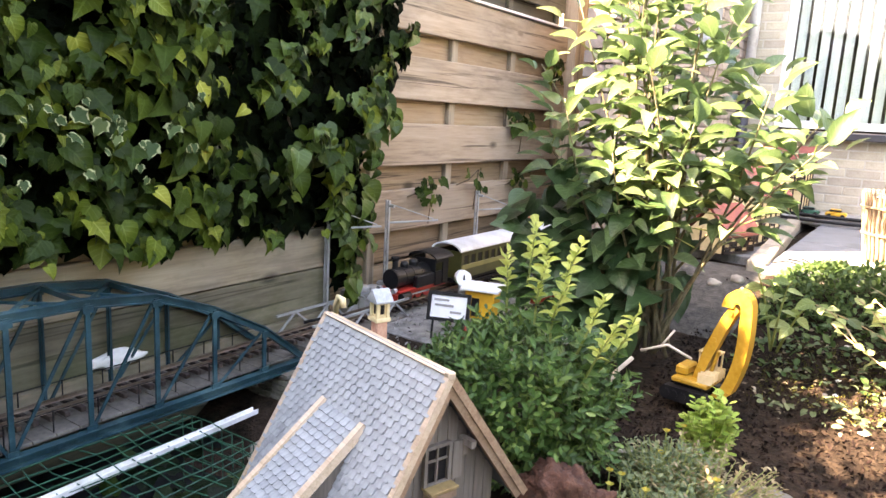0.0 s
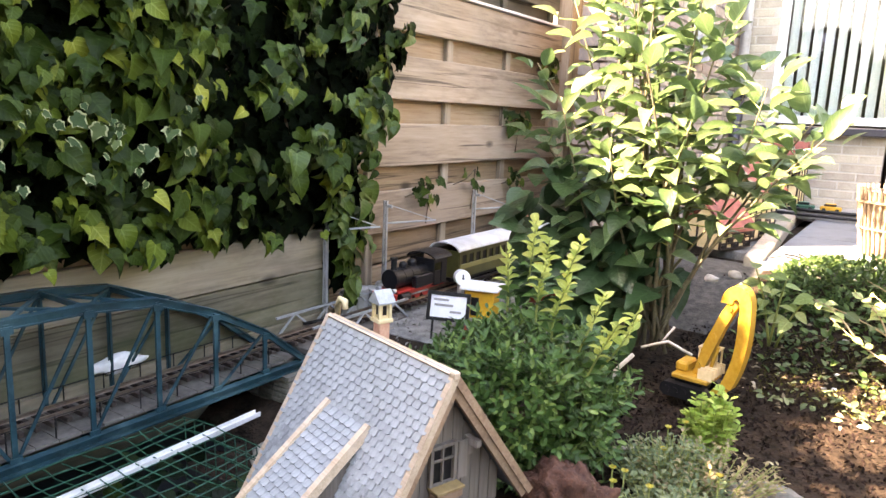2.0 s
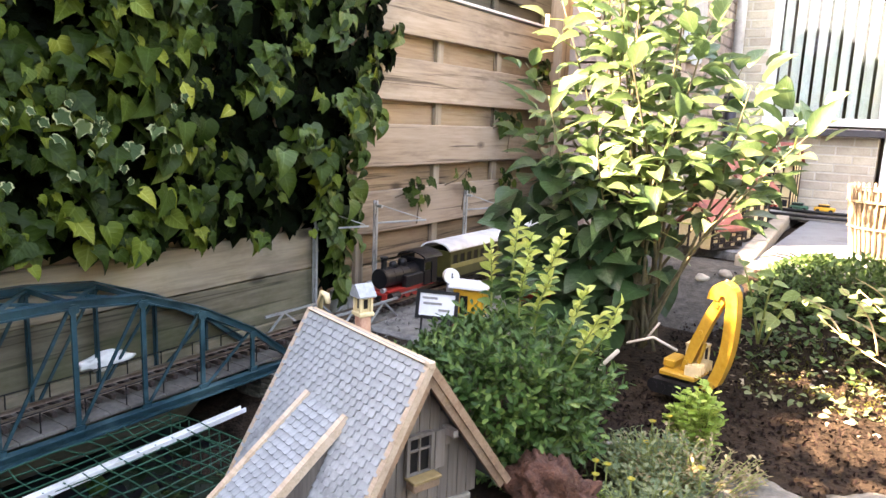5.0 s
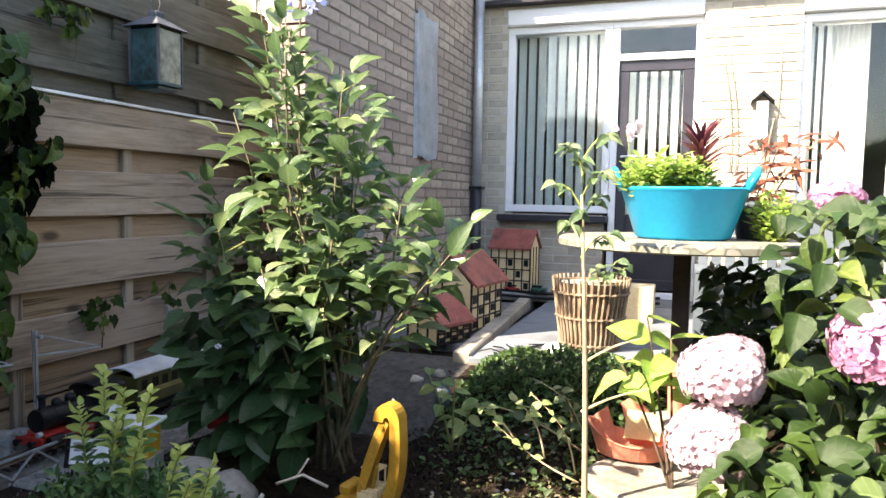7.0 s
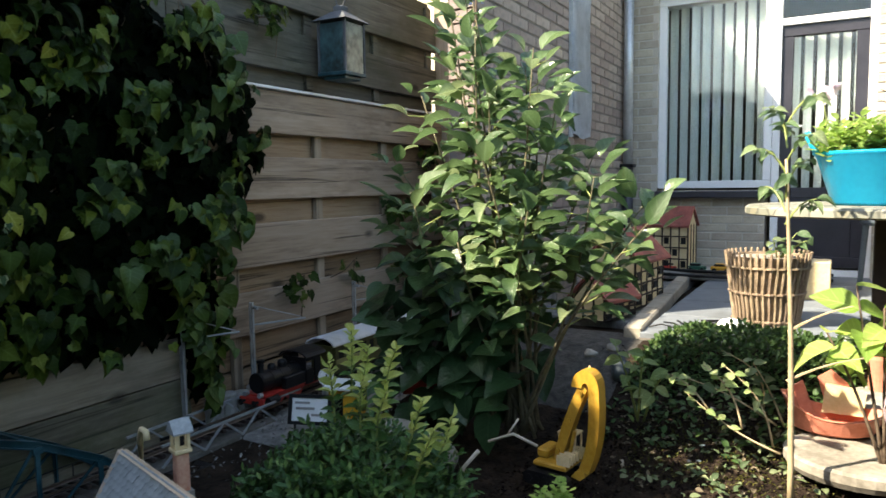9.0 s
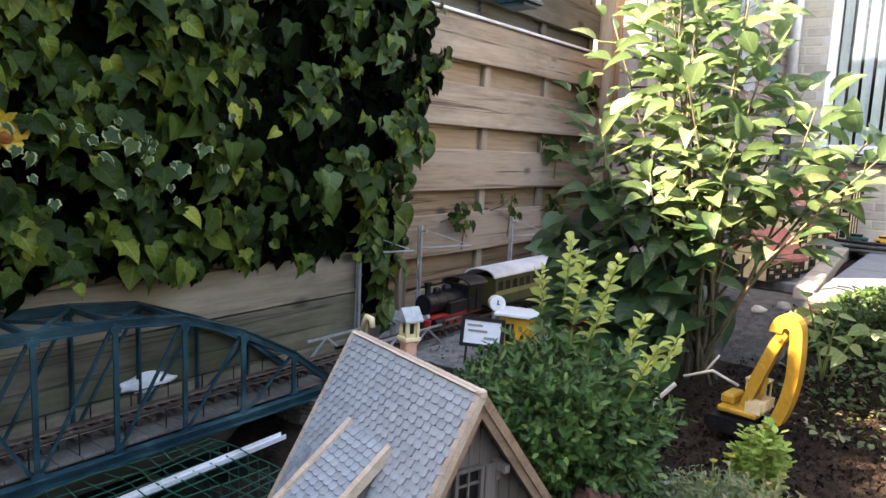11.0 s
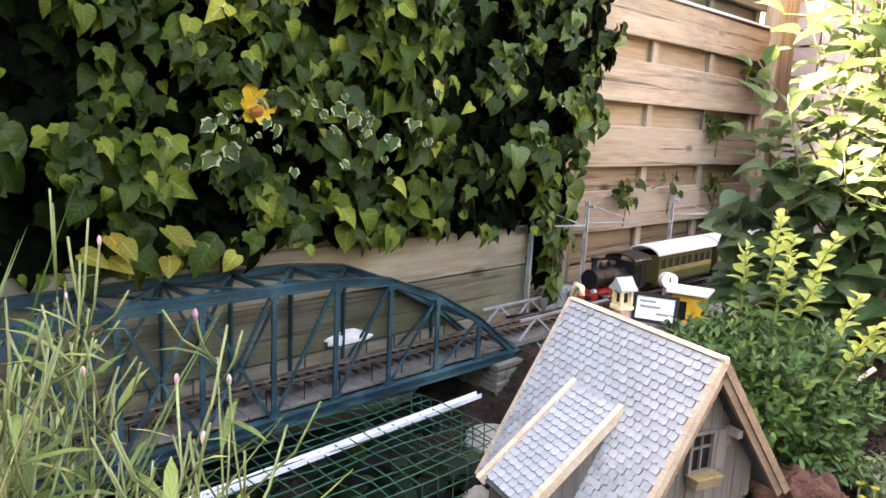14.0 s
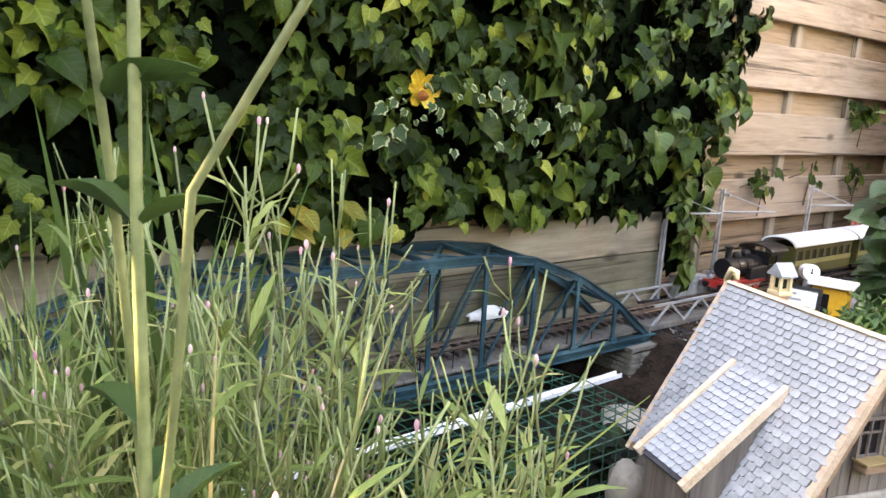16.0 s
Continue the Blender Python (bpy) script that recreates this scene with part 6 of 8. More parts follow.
leaves("crown", [m for q, m in up_leaves[280:]], "ovate", L_TREE, shrub)
# lower leaves take the darker colour that paints in the shade at the foot
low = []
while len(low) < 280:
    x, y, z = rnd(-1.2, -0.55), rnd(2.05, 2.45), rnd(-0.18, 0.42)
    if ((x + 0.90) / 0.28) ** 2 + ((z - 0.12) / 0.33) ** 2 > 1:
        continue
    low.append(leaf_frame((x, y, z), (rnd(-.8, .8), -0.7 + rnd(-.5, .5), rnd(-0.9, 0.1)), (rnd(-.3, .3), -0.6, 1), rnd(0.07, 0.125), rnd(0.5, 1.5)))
leaves("lower_leaves", low, "heart", L_TREELOW, shrub, "broad dark lower leaves, shade put into their colour")

# ---------------- boxwood bush ----------------
bush = thing("boxwood_bush", "rounded dark green boxwood bush with yellow-green shoots", "bush")
C, R = Vector((-0.755, 1.34, -0.145)), Vector((0.255, 0.21, 0.185))
fr, frd = [], []
for i in range(1500):
    d = rvec().normalized()
    if d.z < -0.75:
        continue
    k = 0.80 + 0.26 * noise.noise(d * 2.4) + rnd(-0.14, 0.12) + 0.30 * d.x * max(0.0, d.z)
    p = C + Vector((d.x * R.x, d.y * R.y, d.z * R.z)) * k
    grow = (Vector((d.x, d.y, d.z + 0.55)).normalized() + rvec(0.35)).normalized()
    for j in range(8):
        q = p + grow * (0.010 * j)
        a = j * 1.57 + i
        side = (grow.orthogonal().normalized() * math.cos(a) + grow.cross(grow.orthogonal()).normalized() * math.sin(a))
        (fr if k > 0.70 else frd).append(leaf_frame(q, side + grow * 0.9, grow, rnd(0.018, 0.030)) @ Matrix.Diagonal((0.8, 1, 1, 1)))
leaves("foliage", fr + frd, "small", L_BOX, bush)
shoots = [(-0.677, 1.28, 0.345), (-0.568, 1.29, 0.312), (-0.742, 1.28, 0.27), (-0.508, 1.30, 0.205), (-0.438, 1.30, 0.178), (-0.636, 1.27, 0.262), (-0.586, 1.28, 0.22), (-0.655, 1.31, 0.30), (-0.47, 1.28, 0.15)]
for x, y, z in shoots:
    b = bmesh.new()
    foot = Vector((C.x + (x - C.x) * 0.75, y + 0.02, z - 0.17))
    top = Vector((x, y, z - 0.02))
    pts = curve(foot, top, (rnd(-0.012, 0.012), 0, 0), 5)
    tube(b, pts, [0.003, 0.0028, 0.0025, 0.002, 0.0018, 0.0012], 5)
    st = part("shoot", b, M_GSTEM, bush)
    old, young = [], []
    for j in range(22):
        t = j / 21
        f = t * 4.99
        p = pts[int(f)].lerp(pts[int(f) + 1], f - int(f))
        a = j * 2.1 + x * 40
        o = Vector((math.cos(a), math.sin(a), 0.35 + 0.7 * t)) + rvec(0.3)
        (young if t > 0.42 else old).append(leaf_frame(p, o, rvec(0.7) + Vector((0, -0.3, 1.0)), rnd(0.028, 0.042) * (1.1 - 0.3 * t), 1.5))
    leaves("shoot_leaves", young, "ovate", L_BOXY, st, "yellow-green young leaves")
    leaves("shoot_leaves", old, "ovate", L_BOX, st)
b = bmesh.new()
for i in range(10):
    a = i * 0.63
    tube(b, curve((-0.735 + 0.03 * math.cos(a), 1.34 + 0.03 * math.sin(a), -0.32), (-0.735 + 0.17 * math.cos(a), 1.34 + 0.13 * math.sin(a), -0.05), (0, 0, 0.02), 5), [0.008, 0.007, 0.006, 0.005, 0.004, 0.003], 6)
part("trunk", b, M_BARK, bush)

# ---------------- toy excavator ----------------
def excavator():
    root = thing("toy_excavator", "yellow toy excavator with raised boom on dark soil", "toy excavator")
    for s in (-1, 1):
        t = bmesh.new()
        prism(t, [(-0.085, 0.012), (-0.07, 0.0), (0.07, 0.0), (0.085, 0.012), (0.085, 0.030), (0.07, 0.042), (-0.07, 0.042), (-0.085, 0.030)], (0, s * 0.055 - 0.017, 0), (1, 0, 0), (0, 0, 1), (0, 1, 0), 0.034)
        tr = part("crawler_track", t, M_BLACK, root, "black crawler track")
        for k in range(5):
            w = bmesh.new()
            rod(w, (-0.06 + 0.03 * k, s * 0.055 - 0.0185, 0.02), (-0.06 + 0.03 * k, s * 0.055 + 0.0185, 0.02), 0.012, seg=12)
            part("roller", w, M_BLACK, tr)
    part("undercarriage", boxes(((0, 0, 0.035), (0.10, 0.09, 0.03)), bevel=0.004), M_BLACK, root)
    part("platform", boxes(((0.01, 0, 0.062), (0.13, 0.115, 0.016)), bevel=0.004), M_YELLOW, root)
    part("engine_cover", boxes(((-0.035, 0.01, 0.085), (0.045, 0.08, 0.03)), bevel=0.006), M_YELLOW, root)
    cab = part("cab", boxes(((0.035, 0.038, 0.084), (0.07, 0.045, 0.024)), bevel=0.003), M_CREAM, root, "cream open cab frame")
    for px in (0.004, 0.066):
        for py in (0.018, 0.058):
            part("cab_post", boxes(((px, py, 0.119), (0.005, 0.005, 0.048))), M_CREAM, cab)
    part("cab_roof", boxes(((0.035, 0.038, 0.146), (0.072, 0.05, 0.006)), bevel=0.001), M_CREAM, cab)
    for k in range(6):
        part("grid_bar", boxes(((0.06, -0.05 + 0.02 * k, 0.085), (0.05, 0.004, 0.03))), M_CREAM, cab)
    boom = bmesh.new()
    prism(boom, [(0.0, 0.065), (0.028, 0.062), (0.062, 0.150), (0.096, 0.232), (0.128, 0.300), (0.104, 0.322), (0.070, 0.262), (0.030, 0.170)], (0, -0.017, 0), (1, 0, 0), (0, 0, 1), (0, 1, 0), 0.034)
    bo = part("boom", boom, M_YELLOW, root)
    for x, z in ((0.02, 0.10), (0.062, 0.2), (0.106, 0.29)):
        pn = bmesh.new()
        rod(pn, (x, -0.022, z), (x, 0.022, z), 0.008)
        part("pin", pn, M_YELLOW, bo)
    st = bmesh.new()
    side_a, side_b = [], []
    for i in range(25):   # a bent arm: up and over from the boom, then down
        t = i / 24
        if t < 0.45:
            a = math.pi * (1.0 - t / 0.45 * 0.97)
            c, nrm = Vector((0.124 + 0.030 * math.cos(a), 0.306 + 0.034 * math.sin(a))), Vector((math.cos(a), math.sin(a)))
        else:
            u = (t - 0.45) / 0.55
            c, nrm = Vector((0.154 + 0.006 * math.sin(u * 3.1) - 0.034 * u * u * u, 0.306 - 0.252 * u)), Vector((1.0, 0.02 - 0.32 * u * u))
        w = 0.021 - 0.002 * t
        side_a.append(tuple(c + nrm.normalized() * w))
        side_b.append(tuple(c - nrm.normalized() * w * (1.0 if t > 0.5 else 0.85)))
    prism(st, side_a + side_b[::-1], (0, -0.023, 0), (1, 0, 0), (0, 0, 1), (0, 1, 0), 0.046)
    arm = part("dipper_arm", st, M_YELLOW, root)
    bk = bmesh.new()
    prism(bk, [(0.0, 0.0), (0.03, 0.008), (0.036, -0.012), (0.016, -0.026), (-0.016, -0.018)], (0.092, -0.026, 0.052), (1, 0, 0), (0, 0, 1), (0, 1, 0), 0.052)
    part("bucket", bk, M_YELLOW, arm)
    cy = bmesh.new()
    rod(cy, (0.055, 0, 0.09), (0.075, 0, 0.165), 0.007)
    part("hydraulic_ram", cy, M_YELLOW, root)
    hs = bmesh.new()
    tube(hs, [(0.04, 0.03, 0.16), (0.075, 0.035, 0.28), (0.11, 0.035, 0.36), (0.15, 0.03, 0.33)], 0.003, 6)
    part("hose", hs, M_CREAM, root)
    root.matrix_basis = pose(-0.475, 2.03, -0.262, 0, 0, -8) @ Matrix.Diagonal((0.86, 1, 1, 1))


excavator()
# ---------------- hut, sign, speaker by the track ----------------
hut = thing("model_hut", "ochre model station hut with flat white roof", "model hut")
part("wall", boxes(((0, 0, 0.05), (0.115, 0.09, 0.10)), bevel=0.002), M_ORANGE, hut)
part("roof", boxes(((0, 0, 0.106), (0.150, 0.125, 0.010)), bevel=0.002), M_WHITE, hut, "flat white roof")
part("doorway", boxes(((-0.015, -0.0455, 0.045), (0.030, 0.003, 0.062))), M_BLACK, hut, "dark arched doorway")
part("plinth", boxes(((0, 0, -0.02), (0.13, 0.10, 0.05))), M_CONC, hut)
hut.matrix_basis = pose(-1.160, 1.90, -0.125, 0, 0, 16) @ Matrix.Diagonal((0.88, 0.95, 1, 1))
board_s = thing("sign_board", "white framed model sign board on short legs", "sign")
part("panel", boxes(((0, 0, 0.055), (0.095, 0.006, 0.062)), bevel=0.001), M_WHITE, board_s)
part("frame", boxes(((0, -0.001, 0.0885), (0.113, 0.010, 0.009)), ((0, -0.001, 0.0215), (0.113, 0.010, 0.009)), ((-0.0520, -0.001, 0.055), (0.009, 0.010, 0.058)), ((0.0520, -0.001, 0.055), (0.009, 0.010, 0.058))), M_BLACK, board_s)
for i, (u, w, z) in enumerate(((-0.02, 0.04, 0.072), (-0.012, 0.05, 0.058), (0.02, 0.03, 0.042))):
    part("print_bar", boxes(((u, -0.004, z), (w, 0.002, 0.006))), M_CONC, board_s)
for s in (-0.04, 0.04):
    b = bmesh.new()
    rod(b, (s, 0.004, -0.06), (s, 0.004, 0.02), 0.003)
    part("leg", b, M_BLACK, board_s)
board_s.matrix_basis = pose(-1.195, 1.74, -0.135, -14, 0, 20) @ Matrix.Diagonal((1.25, 1.25, 1.25, 1))
clock = thing("toy_clock", "white round toy clock lying beside the hut", "clock")
b = bmesh.new()
rod(b, (-1.25, 1.90, 0.0), (-1.215, 1.86, 0.008), 0.026, seg=20)
part("case", b, M_WHITE, clock)
b = bmesh.new()
rod(b, (-1.2145, 1.8595, 0.0081), (-1.2135, 1.8585, 0.0083), 0.019, seg=20)
part("face", b, M_PVC, clock)
part("hand", boxes(((-1.2125, 1.8575, 0.012), (0.003, 0.003, 0.016)), ((-1.2125, 1.8575, 0.006), (0.010, 0.003, 0.003))), M_BLACK, clock)
b = bmesh.new()
rod(b, (-1.235, 1.88, -0.18), (-1.235, 1.88, -0.02), 0.012)
part("stand", b, M_ZINC, clock)
gn = bmesh.new()
lathe(gn, [(0.010, 0.0), (0.012, 0.02), (0.008, 0.034), (0.009, 0.042), (0.0015, 0.075)], 10, (-1.075, 1.66, -0.16))
tagged(part("marker_post", gn, M_RED), "tiny red and white marker post by the track", "marker")
tank = thing("model_tank", "small red model tank barrel beside the track", "tank")
b = bmesh.new()
rod(b, (-1.13, 2.20, -0.085), (-1.02, 2.26, -0.085), 0.042, seg=22)
part("barrel", b, M_RED, tank)
part("saddle", boxes(((-1.10, 2.217, -0.15), (0.02, 0.07, 0.06), (0, 0, 28)), ((-1.05, 2.244, -0.15), (0.02, 0.07, 0.06), (0, 0, 28))), M_BLACK, tank)
relief = thing("plaque", "brown model facade plaque leaning on the fence", "plaque")
part("panel", boxes(((-1.60, 3.02, -0.005), (0.02, 0.12, 0.22), (0, 8, 0)), bevel=0.003), M_TERRA, relief)
part("niche", boxes(((-1.585, 3.02, 0.03), (0.012, 0.028, 0.06), (0, 8, 0))), M_BLACK, relief)

for i, (x, y, z, a, b_, c) in enumerate([(-0.98, 1.78, -0.20, 0.13, 0.09, 0.07), (-0.86, 1.93, -0.22, 0.09, 0.08, 0.08), (-1.02, 1.98, -0.20, 0.09, 0.07, 0.06)]):
    bm = bmesh.new()
    rock(bm, (x, y, z), (a, b_, c), i + 20, 0.2)
    tagged(part("boulder", bm, M_STONE, smooth=True), "grey-brown boulder under the shrub", "boulder", "boulders under the shrub")

# ---------------- low plants of the bed ----------------
def tuft(name, label, cat, c, r, h, n, shape, mat, size, stem=M_GSTEM):
    root = thing(name, label, cat)
    fr = []
    b = bmesh.new()
    for i in range(n):
        a, d = rnd(0, math.tau), math.sqrt(random.random())
        p0 = Vector((c[0] + r * 0.4 * d * math.cos(a), c[1] + r * 0.4 * d * math.sin(a), c[2] - 0.02))
        p1 = Vector((c[0] + r * d * math.cos(a), c[1] + r * d * math.sin(a), c[2] + h * rnd(0.5, 1.0) * (1 - 0.35 * d * d)))
        tube(b, curve(p0, p1, (0, 0, 0.01), 3), [0.0015, 0.0014, 0.0012, 0.0008], 4)
        for j in range(16):
            t = 0.2 + 0.8 * j / 15
            o = Vector((math.cos(j * 2.4 + i), math.sin(j * 2.4 + i), rnd(0.1, 0.8)))
            fr.append(leaf_frame(p0.lerp(p1, t), o, (0, 0, 1), rnd(size * 0.7, size * 1.2)))
    tagged(part("stalk_tuft", b, stem, root), kind="stuff")
    leaves("foliage", fr, shape, mat, root)
    return root


tuft("lime_herb", "bright lime green leafy herb in the bed", "herb", (-0.33, 1.62, -0.28), 0.065, 0.21, 80, "petal", L_LIME, 0.022)
tuft("herb", "grey-green flowering herb tuft beside the rock", "herb", (-0.37, 1.42, -0.30), 0.14, 0.15, 200, "small", L_HERB, 0.015)
tuft("herb", "grey-green herb spreading over the bed edge", "herb", (-0.30, 1.24, -0.30), 0.15, 0.13, 200, "small", L_HERB, 0.015)
tuft("herb", "dry tan herb stalks among the green", "herb", (-0.30, 1.46, -0.30), 0.17, 0.15, 130, "small", L_TAN, 0.014)
tuft("herb", "low yellow-green herb by the model house", "herb", (-0.42, 1.22, -0.31), 0.07, 0.09, 40, "small", L_LIME, 0.014)
for x, y, z in ((-0.40, 1.50, -0.165), (-0.44, 1.25, -0.21), (-0.36, 1.24, -0.19), (-0.38, 1.40, -0.175), (-0.28, 1.22, -0.185), (-0.46, 1.30, -0.205), (-0.43, 1.29, -0.20), (-0.37, 1.53, -0.155), (-0.25, 1.36, -0.18)):
    fl = thing("yellow_flower", "small yellow garden flower", "flower", "small yellow flowers")
    leaves("petals", [leaf_frame((x, y, z), (math.cos(a), math.sin(a), 0.9), (0, 0, 1), 0.012) for a in [k * math.tau / 6 for k in range(6)]], "petal", L_YEL, fl, kind="")
    b = bmesh.new()
    rod(b, (x, y, z - 0.14), (x, y, z), 0.002, seg=5)
    part("stalk", b, M_GSTEM, fl)

mound = bmesh.new()
rock(mound, (-0.50, 1.17, -0.245), (0.105, 0.09, 0.10), 9, 0.6, 5)
tagged(part("rock", mound, M_REDROCK, smooth=True), "rusty red porous lava rock beside the model house", "rock")
dk = bmesh.new()
rock(dk, (-0.55, 0.80, -0.30), (0.07, 0.06, 0.06), 12, 0.3, 3)
tagged(part("rock", dk, M_SLEEPER, smooth=True), "dark brown rock before the model house gable", "rock")
edge_stones = [(-0.16, 1.50, 0.14, 0.075, 8), (0.10, 1.58, 0.13, 0.08, -5), (0.36, 1.70, 0.14, 0.08, 14)]
for i, (x, y, a, b_, r) in enumerate(edge_stones):
    bm = bmesh.new()
    rock(bm, (0, 0, 0), (a, b_, 0.035), i + 31, 0.40, 4)
    ob = part("edging_stone", bm, M_EDGE, smooth=True)
    ob.matrix_basis = pose(x, y, -0.282, 0, 0, r)
    tagged(ob, "pale flat edging stone set in the soil", "stone", "edging stones of the bed")
for i in range(15):
    x, y = rnd(-0.25, 0.45), rnd(2.35, 2.85)
    if i < 4:
        x, y = (-0.02, 0.05, 0.16, -0.12)[i], (2.18, 2.12, 2.22, 2.42)[i]
    bm = bmesh.new()
    rock(bm, (x, y, ground_z(x, y) + 0.006), (rnd(0.007, 0.017), rnd(0.006, 0.013), rnd(0.004, 0.008)), i + 50, 0.35, 2)
    tagged(part("pebble", bm, M_WHITE if i % 3 == 0 else M_STONE, smooth=True), "pale pebble or shell lying on the soil", "pebble", "pale pebbles on the soil")
fr = []
for i in range(560):
    x, y = rnd(-0.45, 0.6), 2.05 + 0.9 * random.random() ** 0.6
    fr.append(leaf_frame((x, y, ground_z(x, y) + rnd(0.006, 0.02)), (rnd(-1, 1), rnd(-1, 1), rnd(-.1, .4)), (rnd(-.8, .8), rnd(-.8, .8), 1), 0.007 + 0.022 * random.random() ** 2, rnd(0.5, 3)))
tagged(leaves("leaf_litter", fr, "ovate", L_DRY), "fallen pale petals and dry leaves on soil", "leaf litter", kind="stuff")
for i, (x, y, r) in enumerate(((-0.66, 2.98, 0.030), (-0.58, 3.05, 0.028))):
    bm = bmesh.new()
    rock(bm, (x, y, ground_z(x, y) + r * 0.5), (r, r * 0.8, r * 0.75), i + 90, 0.3, 3)
    tagged(part("stone", bm, M_STONE, smooth=True), "pale round stone at the foot of the shrub", "stone", "stones under the shrub")
fr = []
for i in range(220):
    x, y = rnd(-0.32, 0.25), rnd(2.15, 2.75)
    fr.append(leaf_frame((x, y, ground_z(x, y) + rnd(0.005, 0.035)), (rnd(-1, 1), rnd(-1, 1), rnd(0, .8)), (rnd(-.8, .8), rnd(-.9, .3), 1), rnd(0.014, 0.034), rnd(0.5, 3)))
tagged(leaves("seedlings", fr, "ovate", L_HERB), "small pale seedling leaves among the litter", "seedlings", kind="stuff")
# curved bleached twigs
for pts, r in (([(-0.575, 1.60, -0.30), (-0.60, 1.62, -0.20), (-0.585, 1.63, -0.10), (-0.545, 1.64, -0.05)], 0.006), ([(-0.545, 1.70, -0.045), (-0.48, 1.72, -0.02), (-0.42, 1.74, -0.05)], 0.004), ([(-0.50, 1.72, -0.03), (-0.47, 1.73, 0.02)], 0.003), ([(-0.56, 1.55, -0.285), (-0.50, 1.58, -0.275)], 0.005)):
    b = bmesh.new()
    tube(b, curve(pts[0], pts[-1], (0, 0, 0), 1) if len(pts) == 2 else pts, r, 6)
    tagged(part("twig", b, M_TWIG, smooth=True), "curved bleached dry twig in the bed", "twig", "dry twigs")

# ground cover mat before the patio
def cover(name, label, x0, x1, y0, y1, h, n, mat, shape, size):
    fr = []
    for i in range(n):
        x, y = rnd(x0, x1), rnd(y0, y1)
        u, v = (x - x0) / (x1 - x0) * 2 - 1, (y - y0) / (y1 - y0) * 2 - 1
        k = max(0.0, 1 - u ** 4) * max(0.0, 1 - v ** 4)
        z = ground_z(x, y) + (h * k * (0.8 + 0.4 * noise.noise(Vector((x * 7, y * 7, 0))))) * random.random() ** 0.4
        fr.append(leaf_frame((x, y, z), (rnd(-1, 1), rnd(-1, 1), rnd(0, 1)), (rnd(-.5, .5), rnd(-.5, .5), 1), rnd(size * 0.6, size * 1.2)))
    return tagged(leaves(name, fr, shape, mat), label, "ground cover", kind="stuff")


cover("ground_cover", "dense dark green ground cover before the patio", -0.45, 0.34, 2.78, 3.45, 0.12, 4600, L_COVER, "small", 0.03)
cover("ground_cover", "dark trailing leaves over the bed soil", -0.48, 0.50, 2.45, 3.0, 0.06, 480, L_COVER, "ovate", 0.035)
cover("moss", "low yellow-green moss cushions on the soil", -0.36, 0.35, 2.25, 2.75, 0.022, 2600, L_MOSSY, "small", 0.010)
cover("ground_cover", "green low foliage along the bed", 0.25, 1.6, 2.95, 3.6, 0.30, 1800, L_HYD, "ovate", 0.06)

# pale-leaved trailing shrub in the bed
def branchy(name, label, cat, stems, mat, shape, size, per, stem_mat, r=0.005, low=0.35):
    root = thing(name, label, cat)
    lf = leaf_mesh("leaf", shape, mat)
    for k, (a, b_, bend) in enumerate(stems):
        pts = curve(a, b_, bend, 8)
        bm = bmesh.new()
        tube(bm, pts, [r - r * 0.6 * i / 8 for i in range(9)], 6)
        part("stem", bm, stem_mat, root, smooth=True)
        for i in range(per):
            t = low + (1 - low) * i / max(1, per - 1)
            p = pts[min(8, int(t * 8))]
            o = Vector((math.cos(i * 2.4 + k), math.sin(i * 2.4 + k), rnd(-0.1, 0.6)))
            shared("leaf", lf, leaf_frame(p, o + Vector((0, 0, rnd(-0.7, 0.1))), (rnd(-.6, .6), rnd(-1.1, .1), 0.8), rnd(size * 0.7, size * 1.2), rnd(0.5, 2.0)), root)
    return root


branchy("seedling_shrub", "trailing shrub with broad pale green leaves", "shrub", [((-0.34, 2.50, -0.2), (-0.40, 2.42, 0.08), (0, 0, 0.03)), ((-0.34, 2.50, -0.2), (-0.30, 2.40, 0.06), (0, 0, 0.03)), ((-0.32, 2.50, -0.2), (-0.22, 2.40, 0.02), (0, 0, 0.03))], L_SILVER, "ovate", 0.068, 7, M_GSTEM)
branchy("seedling_shrub", "thin brown twig with small pale green leaves", "shrub", [((0.13, 2.30, -0.17), (-0.16, 2.36, -0.03), (0, 0, -0.02)), ((0.02, 2.33, -0.12), (-0.10, 2.36, 0.06), (0.02, 0, 0.02)), ((0.10, 2.44, -0.2), (-0.05, 2.46, 0.04), (0.03, 0, 0.02)), ((-0.08, 2.35, -0.08), (-0.21, 2.36, 0.02), (0, 0, 0.02))], L_SILVER, "ovate", 0.040, 9, M_STEM, 0.0035, 0.5)
branchy("bramble", "thin woody runner with small green leaves", "bramble", [((0.10, 2.60, -0.18), (-0.20, 2.50, -0.02), (0, 0, 0.02)), ((0.05, 2.70, -0.18), (-0.08, 2.60, 0.06), (0.05, 0, 0.03)), ((0.12, 2.66, -0.2), (0.02, 2.62, 0.02), (0, 0, 0.02))], L_HERB, "ovate", 0.05, 8, M_STEM, 0.004)
sapling = branchy("sapling", "young slim sapling with pale straight stem", "sapling", [((0.165, 2.2, -0.30), (0.128, 2.2, 0.70), (0.006, 0, 0))], L_TREE, "ovate", 0.07, 0, M_STEM, 0.0105)
lf = leaf_mesh("leaf", "ovate", L_TREE)
